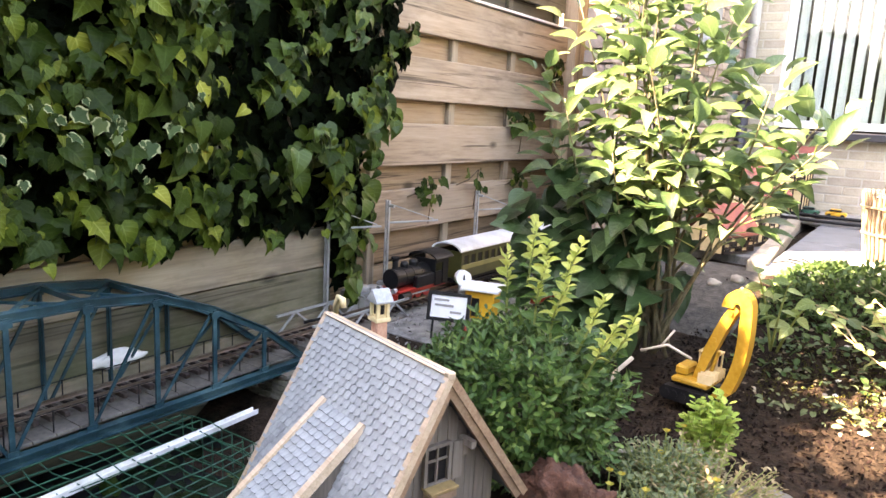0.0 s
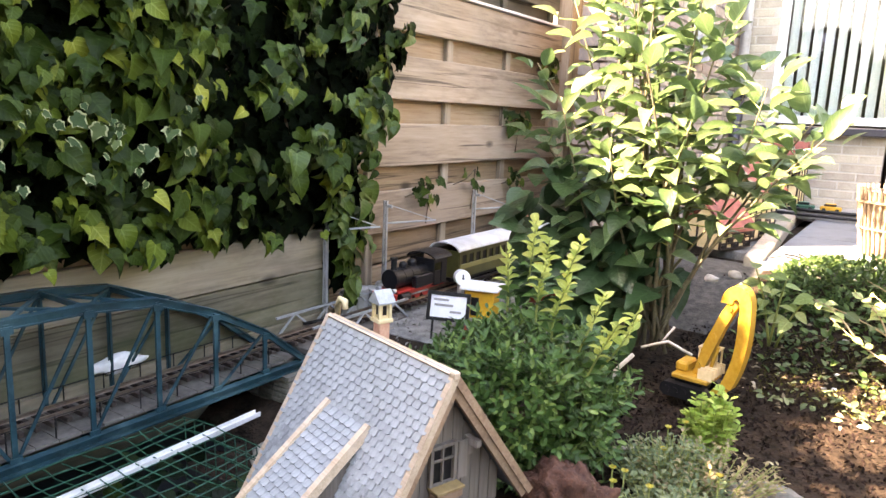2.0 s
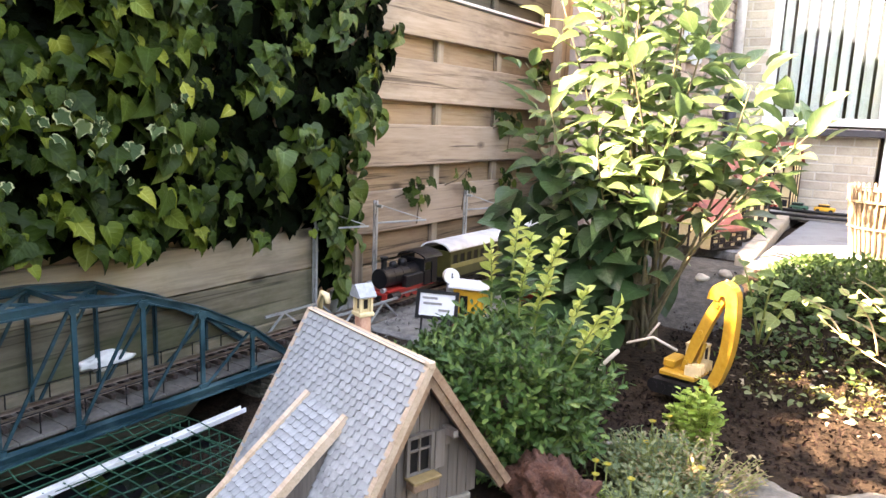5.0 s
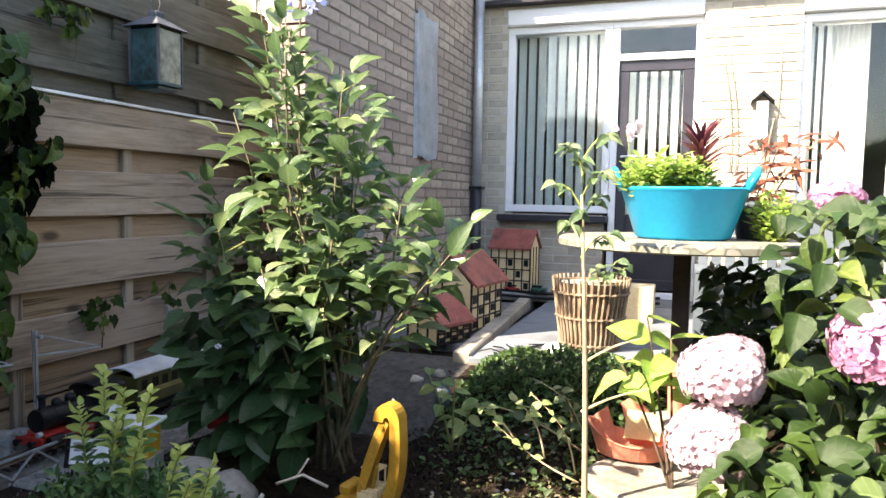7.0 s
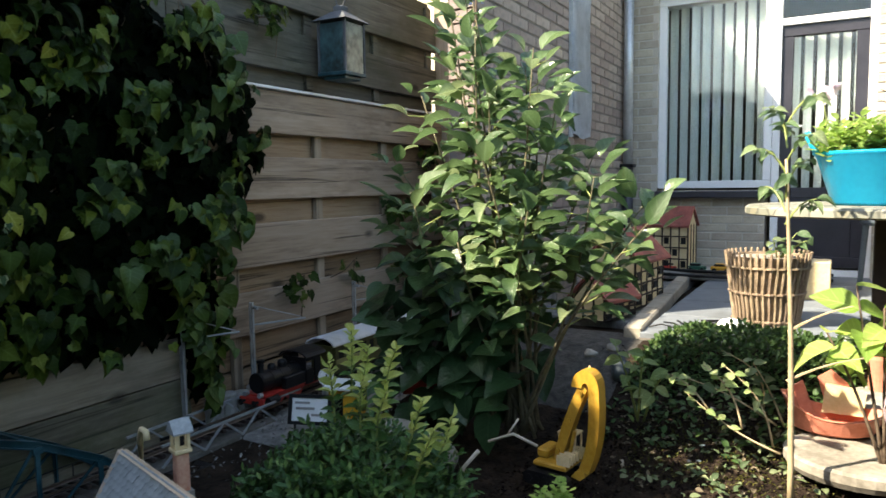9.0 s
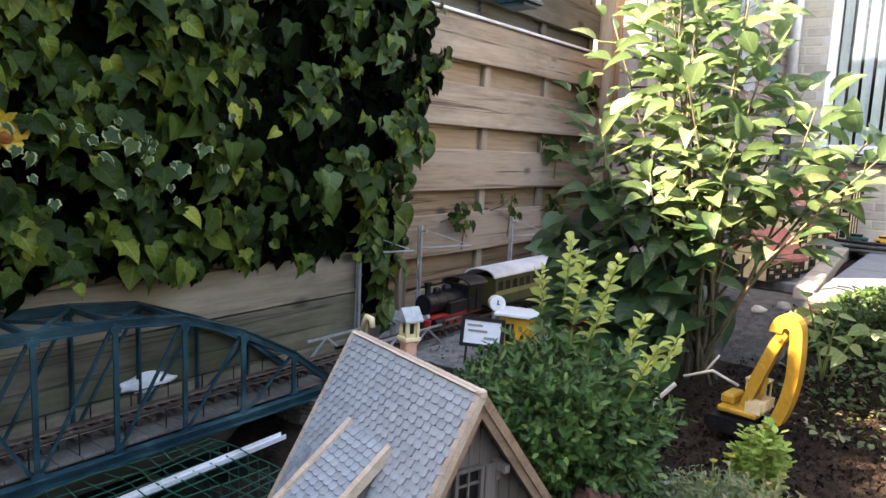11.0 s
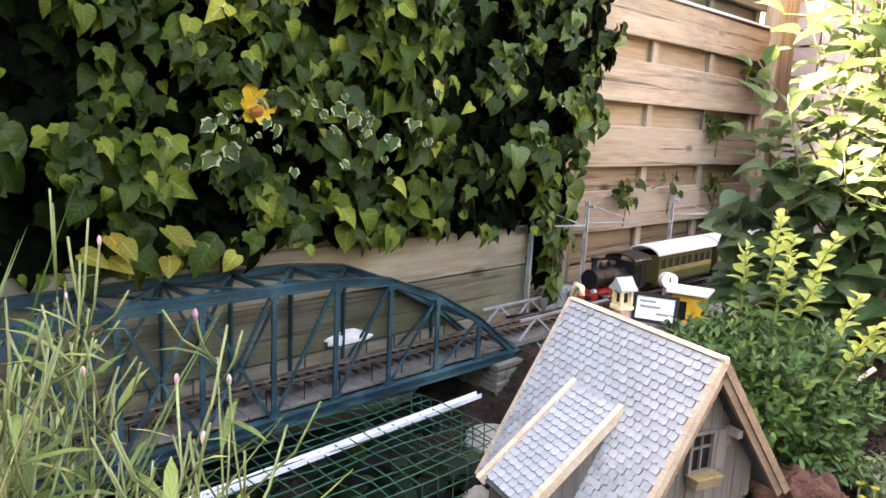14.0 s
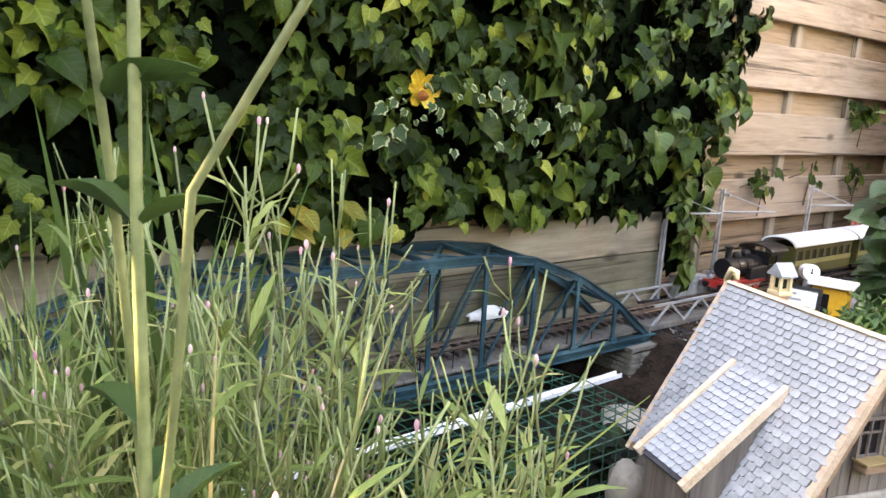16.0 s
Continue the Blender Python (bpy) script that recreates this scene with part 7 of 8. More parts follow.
for k in range(9):
    a = k * 2.4
    z0 = 0.52 + 0.035 * k
    tip = Vector((0.13 + 0.075 * math.cos(a), 2.2 + 0.06 * math.sin(a), z0 + 0.07))
    b = bmesh.new()
    tube(b, curve((0.13, 2.2, z0), tip, (0, 0, 0.02), 4), [0.003, 0.003, 0.0025, 0.002, 0.0015], 5)
    part("side_twig", b, M_GSTEM, sapling)
    for i in range(7):
        o = Vector((math.cos(a + i * 1.9), math.sin(a + i * 1.9), rnd(-0.8, 0.2)))
        shared("leaf", lf, leaf_frame(tip - Vector((0.35 * (tip.x - 0.13), 0, 0.02)) * (i / 6), o, (rnd(-.6, .6), rnd(-1, .1), 0.8), rnd(0.028, 0.052), rnd(0.8, 3.0)), sapling)
for z, x in ((0.16, 0.33), (0.30, 0.30)):
    b = bmesh.new()
    tube(b, curve((0.145, 2.2, z - 0.08), (x, 2.22, z), (0, 0, 0.01), 5), [0.004, 0.004, 0.003, 0.003, 0.002, 0.002], 5)
    part("side_twig", b, M_STEM, sapling)

# ---------------- table with tub ----------------
table = thing("garden_table", "round mosaic stone garden table on a dark post", "table")
b = bmesh.new()
lathe(b, [(0.42, 0.0), (0.440, 0.006), (0.440, 0.026), (0.43, 0.034)], 48, (0.40, 2.86, 0.522))
part("tabletop", b, M_MOSAIC, table, "pale mosaic stone top")
part("post", boxes(((0.40, 2.87, 0.30), (0.06, 0.06, 0.44)), bevel=0.004), M_SLEEPER, table)
b = bmesh.new()
lathe(b, [(0.030, -0.10), (0.034, 0.02), (0.026, 0.06), (0.034, 0.10)], 20, (0.40, 2.87, 0.0))
part("turned_leg", b, M_TERRA, table, "brown turned lower leg")
b = bmesh.new()
lathe(b, [(0.17, 0.0), (0.17, 0.025), (0.05, 0.07)], 28, (0.40, 2.87, -0.16))
part("foot", b, M_CONC, table)
tub = thing("flexible_tub", "turquoise plastic tub planter standing on the table", "tub")
b = bmesh.new()
lathe(b, [(0.135, 0.0), (0.150, 0.01), (0.198, 0.165), (0.208, 0.172), (0.206, 0.178), (0.192, 0.170), (0.15, 0.03), (0.01, 0.03)], 40, (0.395, 2.78, 0.556), (1.06, 0.86))
part("bowl", b, M_TUB, tub, smooth=True)
for s in (-1, 1):
    h = bmesh.new()
    tube(h, [(0.395 + s * 0.20, 2.78 - 0.075, 0.725), (0.395 + s * 0.225, 2.78 - 0.06, 0.775), (0.395 + s * 0.235, 2.78, 0.795), (0.395 + s * 0.225, 2.78 + 0.06, 0.775), (0.395 + s * 0.20, 2.78 + 0.075, 0.725)], 0.013, 8)
    part("handle", h, M_TUB, tub, smooth=True)
b = bmesh.new()
lathe(b, [(0.18, 0), (0.18, 0.01)], 30, (0.395, 2.78, 0.69), (1, 0.86))
part("compost", b, M_SOIL, tub)
tuft("bedding_plant", "yellow-green bedding plant filling the tub", "plant", (0.30, 2.75, 0.70), 0.15, 0.17, 60, "small", L_LIME, 0.038)
tuft("bedding_plant", "yellow-green bedding plant in the tub", "plant", (0.43, 2.76, 0.70), 0.10, 0.14, 30, "small", L_LIME, 0.035)


def spiky(name, label, c, h, n, mat, size):
    root = thing(name, label, "plant")
    b = bmesh.new()
    tube(b, [c, (c[0], c[1], c[2] + h)], 0.006, 6)
    part("stem", b, M_STEM, root)
    lf = leaf_mesh("leaf", "lance", mat)
    for i in range(n):
        t = i / n
        a = i * 2.4
        o = Vector((math.cos(a), math.sin(a), 0.5 + 0.9 * t))
        m = leaf_frame((c[0], c[1], c[2] + h * (0.25 + 0.75 * t)), o, (0, 0, 1), rnd(size * 0.8, size * 1.2))
        shared("leaf", lf, m @ Matrix.Diagonal((1.0, 1, 1, 1)), root)
    return root


spiky("dracaena", "dark red spiky foliage plant in the tub", (0.445, 2.80, 0.70), 0.20, 64, L_PURPLE, 0.12)
branchy("foliage_plant", "rusty red broad-leaved plant behind the tub", "plant", [((0.62, 2.95, 0.55), (0.60, 2.95, 0.94), (0, 0, 0)), ((0.62, 2.95, 0.55), (0.72, 2.93, 0.93), (0, 0, 0.03)), ((0.62, 2.95, 0.55), (0.80, 2.9, 0.90), (0, 0, 0.05)), ((0.62, 2.95, 0.55), (0.68, 2.9, 0.98), (0, 0, 0)), ((0.62, 2.95, 0.55), (0.88, 2.92, 0.95), (0, 0, 0.06))], L_RUST, "lance", 0.13, 13, M_STEM, 0.004)
pot = bmesh.new()
lathe(pot, [(0.05, 0), (0.07, 0.10), (0.076, 0.10), (0.076, 0.115), (0.066, 0.115)], 24, (0.63, 2.95, 0.556))
tagged(part("flower_pot", pot, M_DARK), "dark flower pot standing on the table", "pot")
tuft("bedding_plant", "small green plant beside the tub", "plant", (0.69, 2.82, 0.555), 0.09, 0.19, 44, "small", L_LIME, 0.034)
pinkf = thing("pale_flower", "small lilac-white flower above the tub", "flower")
leaves("petals", [leaf_frame((0.20 + rnd(-.04, .04), 2.74, 0.92 + rnd(-.02, .03)), rvec(), rvec(), 0.03) for k in range(16)], "petal", L_PALE, pinkf, kind="")
b = bmesh.new()
rod(b, (0.24, 2.75, 0.70), (0.20, 2.74, 0.92), 0.002, seg=5)
part("stalk", b, M_GSTEM, pinkf)

# ---------------- hydrangeas ----------------
def hydrangea(name, label, heads, base, mat, spread, nleaf):
    root = thing(name, label, "hydrangea")
    for k, (c, r) in enumerate(heads):
        fr = []
        for i in range(400):
            d = rvec().normalized()
            if d.z < -0.6:
                continue
            p = Vector(c) + Vector((d.x, d.y, d.z * (0.72 if r < 0.1 else 0.86))) * r * rnd(0.9, 1.05)
            t0 = d.orthogonal().normalized()
            t1 = d.cross(t0)
            a0 = rnd(0, 6)
            for j in range(4):
                a = a0 + j * math.pi / 2
                fr.append(leaf_frame(p, t0 * math.cos(a) + t1 * math.sin(a) + d * 0.25, d, r * rnd(0.16, 0.24)))
        hd = leaves("flower_head", fr, "petal", mat, root, kind="")
        b = bmesh.new()
        rock(b, c, (r * 0.84, r * 0.84, r * 0.6), k + 2, 0.1, 2)
        part("core", b, mat, hd)
        b = bmesh.new()
        tube(b, curve(base, c, (0.02, 0, 0.04), 6), 0.006, 6)
        part("stem", b, M_GSTEM, root)
    lf = leaf_mesh("leaf", "ovate", L_HYD)
    for i in range(nleaf):
        p = Vector((base[0] + rnd(-1, 1) * spread[0], base[1] + rnd(-1, 1) * spread[1], base[2] + rnd(0, 1) ** 0.7 * spread[2]))
        m = leaf_frame(p, (rnd(-1, 1), rnd(-1, 0.6), rnd(-0.6, 0.3)), (rnd(-.8, .8), -0.3 + rnd(-.8, .8), 1), rnd(0.050, 0.108), rnd(0.8, 3.0))
        shared("leaf", lf, m @ Matrix.Diagonal((1.2, 1, 1, 1)), root)
    return root


hydrangea("hydrangea", "pale pink hydrangea with two heavy flower heads", [((0.512, 2.15, 0.235), 0.104), ((0.540, 2.19, 0.275), 0.075), ((0.497, 2.12, 0.060), 0.112)], (0.60, 2.34, -0.26), L_PALE, (0.10, 0.08, 0.20), 14)
hydrangea("hydrangea", "pink hydrangea bush with large green leaves", [((0.842, 1.98, 0.372), 0.112), ((0.825, 2.55, 0.700), 0.074)], (1.02, 2.25, -0.25), L_PINK, (0.36, 0.30, 0.95), 620)
hydrangea("hydrangea", "leafy green hydrangea bush low in the bed", [], (0.82, 1.95, -0.28), L_PINK, (0.32, 0.22, 0.42), 480)
hydrangea("hydrangea", "dark leafy hydrangea foliage under the table", [], (0.96, 3.14, -0.12), L_PINK, (0.46, 0.24, 0.56), 700)
branchy("lime_shrub", "shrub shoot with large yellow-green leaves", "shrub", [((0.40, 2.42, -0.22), (0.31, 2.36, 0.34), (0, 0, 0)), ((0.40, 2.42, -0.22), (0.38, 2.36, 0.28), (0, 0, 0)), ((0.40, 2.42, -0.22), (0.24, 2.34, 0.20), (0, 0, 0.03))], L_LIME, "ovate", 0.125, 6, M_BARK, 0.006, 0.72)
for x, y, z in ((0.85, 1.75, 0.08), (0.92, 1.8, 0.02)):
    fl = thing("yellow_flower", "small orange-yellow marigold in the leaves", "flower", "small yellow flowers")
    leaves("petals", [leaf_frame((x, y, z), (math.cos(a), math.sin(a), 0.4), (0, 0, 1), 0.018) for a in [k * math.tau / 8 for k in range(8)]], "petal", L_YEL, fl, kind="")
    b = bmesh.new()
    rod(b, (x, y, z - 0.3), (x, y, z), 0.002, seg=5)
    part("stalk", b, M_GSTEM, fl)

# terracotta planter shaped like a low boat, on a stone slab
planter = thing("terracotta_planter", "broken orange terracotta planter lying on a slab", "planter")
b = bmesh.new()
lathe(b, [(0.085, 0.0), (0.118, 0.012), (0.150, 0.072), (0.158, 0.080), (0.145, 0.083), (0.108, 0.028), (0.01, 0.022)], 32, (0.265, 2.64, -0.190), (1.0, 0.62))
for v in b.verts:   # the broken rim dips in the middle and rises to the ends
    k = (v.co.x - 0.265) / 0.158
    v.co.z += smooth(-0.16, -0.10, v.co.z) * (0.045 * k * k * (1.5 if k < 0 else 0.6) - 0.018)
part("bowl", b, M_TERRA, planter)
b = bmesh.new()
prism(b, [(-0.14, 0.0), (-0.06, 0.0), (-0.10, 0.11), (-0.15, 0.07)], (0.27, 2.68, -0.15), (1, 0, 0), (0, 0.2, 1), (0, 1, 0), 0.012)
prism(b, [(0.0, 0.0), (0.10, 0.0), (0.06, 0.09), (0.01, 0.13), (-0.03, 0.10)], (0.245, 2.71, -0.13), (1, 0, 0), (0, 0.1, 1), (0, 1, 0), 0.012)
part("shard", b, M_TERRA, planter)
b = bmesh.new()
prism(b, [(-0.05, 0), (0.07, 0), (0.08, 0.08), (-0.04, 0.09)], (0.28, 2.67, -0.135), (1, 0, 0), (0, 0.15, 1), (0, 1, 0), 0.03)
part("cream_shard", b, M_CREAM, planter, "cream yellow shard")
sl = bmesh.new()
lathe(sl, [(0.22, -0.02), (0.235, 0.0), (0.235, 0.025), (0.225, 0.033)], 30, (0.35, 2.48, -0.225), (0.95, 0.85))
tagged(part("stepping_slab", sl, M_STONE), "round pale stepping slab in the bed", "slab")

# ---------------- patio things ----------------
def basket():
    root = thing("wicker_basket", "brown woven wicker basket on the patio", "basket")
    h, r0, r1 = 0.34, 0.15, 0.20
    core = bmesh.new()
    lathe(core, [(r0 - 0.008, 0.0), (r1 - 0.008, h - 0.01), (r1 - 0.02, h - 0.01), (r0 - 0.02, 0.02), (0.01, 0.02)], 36)
    part("lining", core, M_WICKER, root)
    for i in range(40):
        a = i * math.tau / 40
        st = bmesh.new()
        tube(st, [((r0 + (r1 - r0) * t) * math.cos(a + 0.02 * math.sin(t * 9)), (r0 + (r1 - r0) * t) * math.sin(a + 0.02 * math.sin(t * 9)), h * t) for t in (0, .25, .5, .75, 1.0, 1.03)], 0.0065, 5)
        part("stake", st, M_WICKER, root)
    for k, z in enumerate((0.03, 0.16, 0.28)):
        r = r0 + (r1 - r0) * z / h + 0.004
        w = bmesh.new()
        pts = [((r + 0.005 * (1 if i % 2 else -1)) * math.cos(i * math.tau / 40), (r + 0.005 * (1 if i % 2 else -1)) * math.sin(i * math.tau / 40), z) for i in range(41)]
        tube(w, pts, 0.006, 5)
        part("weave_band", w, M_WICKER, root)
    soil = bmesh.new()
    lathe(soil, [(r1 - 0.02, 0), (r1 - 0.03, 0.01)], 30, (0, 0, h - 0.03))
    part("filling", soil, M_STONE, root)
    root.matrix_basis = pose(-0.025, 3.70, PZ) @ Matrix.Diagonal((0.93, 0.93, 1, 1))


basket()
branchy("potted_plant", "small green plant standing in the basket", "plant", [((0.02, 3.70, 0.24), (0.10, 3.68, 0.40), (0, 0, 0.02)), ((0.02, 3.70, 0.24), (0.0, 3.64, 0.37), (0, 0, 0.02)), ((0.02, 3.70, 0.24), (0.14, 3.74, 0.36), (0, 0, 0.02))], L_TREE, "ovate", 0.07, 6, M_GSTEM)


def timber_house(m, w, d, h, roof_mat, label):
    root = thing("model_timber_house", label, "model house", "model timber houses")
    part("wall", boxes(((0, 0, h / 2), (w, d, h))), M_CREAM, root, "cream rendered walls")
    for fy in (-d / 2 - 0.002, d / 2 + 0.002):
        for k in range(6):
            part("timber", boxes(((-w / 2 + w * k / 5, fy, h / 2), (0.010, 0.006, h))), M_SLEEPER, root)
        for k in range(5):
            part("timber", boxes(((0, fy - 0.001, 0.005 + (h - 0.01) * k / 4), (w, 0.006, 0.009))), M_SLEEPER, root)
        for k in range(5):
            for r in (0.4, 0.65, 0.15):
                if (k + int(r * 20)) % 2:
                    part("window", boxes(((-w / 2 + w * (k + 0.5) / 5, fy - 0.002, h * r), (w / 9, 0.005, h * 0.14))), M_BLACK, root)
    for fx in (-w / 2 - 0.002, w / 2 + 0.002):
        for k in range(4):
            part("timber", boxes(((fx, -d / 2 + d * k / 3, h / 2), (0.006, 0.010, h))), M_SLEEPER, root)
    part("roof", prism(bmesh.new(), [(-d * 0.66, h - 0.02), (0, h + d * 0.55), (d * 0.66, h - 0.02), (d * 0.66, h - 0.005), (0, h + d * 0.55 + 0.018), (-d * 0.66, h - 0.005)], (-w * 0.55, 0, 0), (0, 1, 0), (0, 0, 1), (1, 0, 0), w * 1.1), roof_mat, root, "red-brown tiled roof")
    for s in (-1, 1):
        part("gable", prism(bmesh.new(), [(-d / 2, h - 0.01), (d / 2, h - 0.01), (0, h + d * 0.50)], (s * w * 0.49 - 0.004, 0, 0), (0, 1, 0), (0, 0, 1), (1, 0, 0), 0.008), M_CREAM, root)
    root.matrix_basis = m
    return root


timber_house(pose(-0.79, 5.32, 0.01, 0, 0, -6), 0.30, 0.20, 0.33, M_ROOFRED, "half-timbered model house with red roof by the wall")
timber_house(pose(-0.80, 4.12, -0.055, 0, 0, 82), 0.42, 0.27, 0.27, M_ROOFRED, "half-timbered model house with large red roof on the patio edge")
timber_house(pose(-0.80, 3.66, -0.055, 0, 0, 70), 0.26, 0.20, 0.11, M_ROOFRED, "low model house with broad red-brown roof under the shrub")
tagged(part("plinth_slab", boxes(((-0.55, 5.40, -0.02), (1.2, 0.42, 0.06)), bevel=0.01), M_CONC), "low grey slab along the house wall", "slab", kind="structure")
for r, z in ((0.0, 0.018), (0.05, -0.01)):
    b = bmesh.new()
    tube(b, [(-1.1 + 0.09 * i, 5.28 - r - 0.10 * math.sin(i / 15 * math.pi), z) for i in range(16)], 0.012, 6)
    tagged(part("toy_track", b, M_BLACK, smooth=True), "black curved track strip along the wall", "track strip")


def toy_car(m, mat, label):
    root = thing("toy_car", label, "toy car", "toy cars on the patio")
    part("body", boxes(((0, 0, 0.024), (0.13, 0.055, 0.026)), ((-0.005, 0, 0.046), (0.07, 0.05, 0.022)), bevel=0.006), mat, root)
    part("glass", boxes(((-0.005, 0, 0.047), (0.072, 0.051, 0.012))), M_BLACK, root)
    for x in (-0.04, 0.04):
        for s in (-1, 1):
            w = bmesh.new()
            rod(w, (x, s * 0.022, 0.013), (x, s * 0.03, 0.013), 0.013, seg=12)
            part("wheel", w, M_BLACK, root)
    root.matrix_basis = m


toy_car(pose(-0.60, 5.26, 0.01), M_WIRE, "small green toy car by the wall")
toy_car(pose(-0.44, 5.28, 0.01), M_ORANGE, "small ochre toy car by the wall")
toy_car(pose(-0.78, 5.24, 0.01), M_RED, "small red toy car by the wall")


def garden_chair():
    root = thing("garden_chair", "grey-blue plastic garden chair on the patio", "chair")
    part("seat", boxes(((0, 0, 0.42), (0.46, 0.44, 0.03)), bevel=0.01), M_CHAIR, root)
    for x in (-0.2, 0.2):
        for y in (-0.19, 0.19):
            b = bmesh.new()
            rod(b, (x * 1.1, y * 1.1, 0), (x, y, 0.42), 0.016, 0.02, 8)
            part("leg", b, M_CHAIR, root)
    fr = bmesh.new()
    tube(fr, [(-0.22, 0.2, 0.42), (-0.22, 0.25, 0.72), (-0.17, 0.27, 0.80), (0, 0.28, 0.83), (0.17, 0.27, 0.80), (0.22, 0.25, 0.72), (0.22, 0.2, 0.42)], 0.016, 8)
    part("back_frame", fr, M_CHAIR, root, smooth=True)
    for k in range(6):
        x = -0.16 + 0.064 * k
        part("back_slat", boxes(((x, 0.25, 0.62), (0.035, 0.012, 0.38), (-8, 0, 0)), bevel=0.003), M_CHAIR, root)
    for s in (-1, 1):
        part("armrest", boxes(((s * 0.24, 0.0, 0.62), (0.045, 0.40, 0.022)), bevel=0.006), M_CHAIR, root)
        b = bmesh.new()
        rod(b, (s * 0.24, -0.17, 0.42), (s * 0.24, -0.17, 0.62), 0.014)
        part("arm_post", b, M_CHAIR, root)
    root.matrix_basis = pose(0.66, 4.95, PZ, 0, 0, 15)


garden_chair()
bench = thing("garden_bench", "grey-blue slatted bench seat behind the table", "bench")
for k in range(12):
    part("slat", boxes(((0.50 + 0.07 * k, 4.42, 0.50), (0.05, 0.012, 0.36), (-10, 0, 0)), bevel=0.003), M_CHAIR, bench)
part("rail", boxes(((0.885, 4.45, 0.69), (0.86, 0.03, 0.04)), bevel=0.004), M_CHAIR, bench)
for k in range(5):
    part("seat_slat", boxes(((0.885, 4.05 + 0.078 * k, 0.33), (0.86, 0.060, 0.018)), bevel=0.004), M_CHAIR, bench)
part("apron", boxes(((0.885, 4.01, 0.270), (0.84, 0.018, 0.10)), ((0.885, 4.40, 0.200), (0.84, 0.018, 0.24)), bevel=0.004), M_CHAIR, bench)
for x in (0.48, 1.29):
    part("leg", boxes(((x, 4.02, 0.14), (0.04, 0.04, 0.36))), M_CHAIR, bench)
    part("leg", boxes(((x, 4.38, 0.14), (0.04, 0.04, 0.36))), M_CHAIR, bench)
crate = thing("planter_box", "pale wooden planter box on the patio", "planter")
part("box", boxes(((0.12, 4.62, 0.07), (0.24, 0.20, 0.22)), bevel=0.006), M_CREAM, crate)
for i in range(5):
    b = bmesh.new()
    x0, y0 = -0.50 + 0.05 * i, 3.36 + 0.06 * i
    tube(b, [(x0 + 0.05 * j, y0 + 0.04 * math.sin(j * 1.7 + i), PZ + 0.006 + 0.012 * abs(math.sin(j * 0.9 + i))) for j in range(9)], 0.004, 5)
    tagged(part("wire", b, M_BLACK, smooth=True), "black wire lying loose on the patio", "wire", "loose wires on the patio")
jug = bmesh.new()
lathe(jug, [(0.028, 0), (0.034, 0.03), (0.031, 0.07), (0.016, 0.09), (0.017, 0.10)], 18, (-0.50, 2.86, ground_z(-0.50, 2.86)))
tagged(part("watering_jug", jug, M_CHAIR, smooth=True), "small blue plastic jug under the shrub", "jug")
wb = bmesh.new()
rock(wb, (-0.14, 3.42, PZ + 0.028), (0.07, 0.05, 0.035), 77, 0.3, 3)
tagged(part("plastic_scrap", wb, M_WHITE, smooth=True), "white plastic lump at the patio edge", "plastic")

# ---------------- things on the walls ----------------
def lantern():
    root = thing("wall_lantern", "blue-green weathered metal lantern hung on the fence", "lantern")
    w, h = 0.125, 0.19
    for sx in (-1, 1):
        for sy in (-1, 1):
            part("corner_bar", boxes(((sx * w / 2, sy * w / 2, h / 2), (0.010, 0.010, h))), M_ROOFGAP, root)
    part("base", boxes(((0, 0, 0.006), (w + 0.014, w + 0.014, 0.012)), ((0, 0, -0.006), (w - 0.02, w - 0.02, 0.012)), bevel=0.002), M_TEAL, root)
    for sx, sy in ((1, 0), (-1, 0), (0, 1), (0, -1)):
        part("pane", boxes(((sx * w / 2, sy * w / 2, h / 2), (0.004 if sx else w - 0.012, 0.004 if sy else w - 0.012, h - 0.02))), M_GLASSY if sx > 0 else M_VERDIGRIS, root, "dusty glass pane" if sx > 0 else "")
    rf = bmesh.new()
    bmesh.ops.create_cone(rf, cap_ends=True, segments=4, radius1=0.118, radius2=0.035, depth=0.038, matrix=pose(0, 0, h + 0.0175, 0, 0, 45))
    part("roof", rf, M_ROOFGAP, root)
    part("vent", boxes(((0, 0, h + 0.045), (0.045, 0.045, 0.022)), bevel=0.004), M_ROOFGAP, root)
    rg = bmesh.new()
    tube(rg, [(0.022 * math.cos(a), 0, h + 0.08 + 0.026 * math.sin(a)) for a in [k * math.tau / 14 for k in range(15)]], 0.003, 6)
    part("ring", rg, M_ROOFGAP, root)
    hk = bmesh.new()
    tube(hk, [(0, 0, h + 0.10), (0, 0, h + 0.135), (-0.06, 0, h + 0.14), (-0.11, 0, h + 0.14)], 0.004, 6)
    part("hook", hk, M_BLACK, root)
    root.matrix_basis = pose(-1.580, 2.48, 1.098, 0, 0, 0) @ Matrix.Diagonal((1.05, 1.05, 1.18, 1))


lantern()
slab = thing("wall_panel", "grey folded plastic panel hung on the brick wall", "panel")
b = bmesh.new()
rows = []
for i in range(9):
    u = i / 8
    y = 4.31 + 0.35 * u
    x = SX + 0.025 + 0.020 * abs(math.sin(u * 9))
    rows.append([b.verts.new((x + 0.006 * math.sin(k * 0.7), y + 0.01 * math.sin(k), 0.92 + 0.03 * abs(u - 0.5) * 2 + (0.90 - 0.02 * u) * k / 8)) for k in range(9)])
for a, c in zip(rows, rows[1:]):
    for k in range(8):
        b.faces.new((a[k], c[k], c[k + 1], a[k + 1]))
r = bmesh.ops.solidify(b, geom=list(b.faces), thickness=0.012)
part("sheet", b, M_PLASTIC, slab, smooth=True)
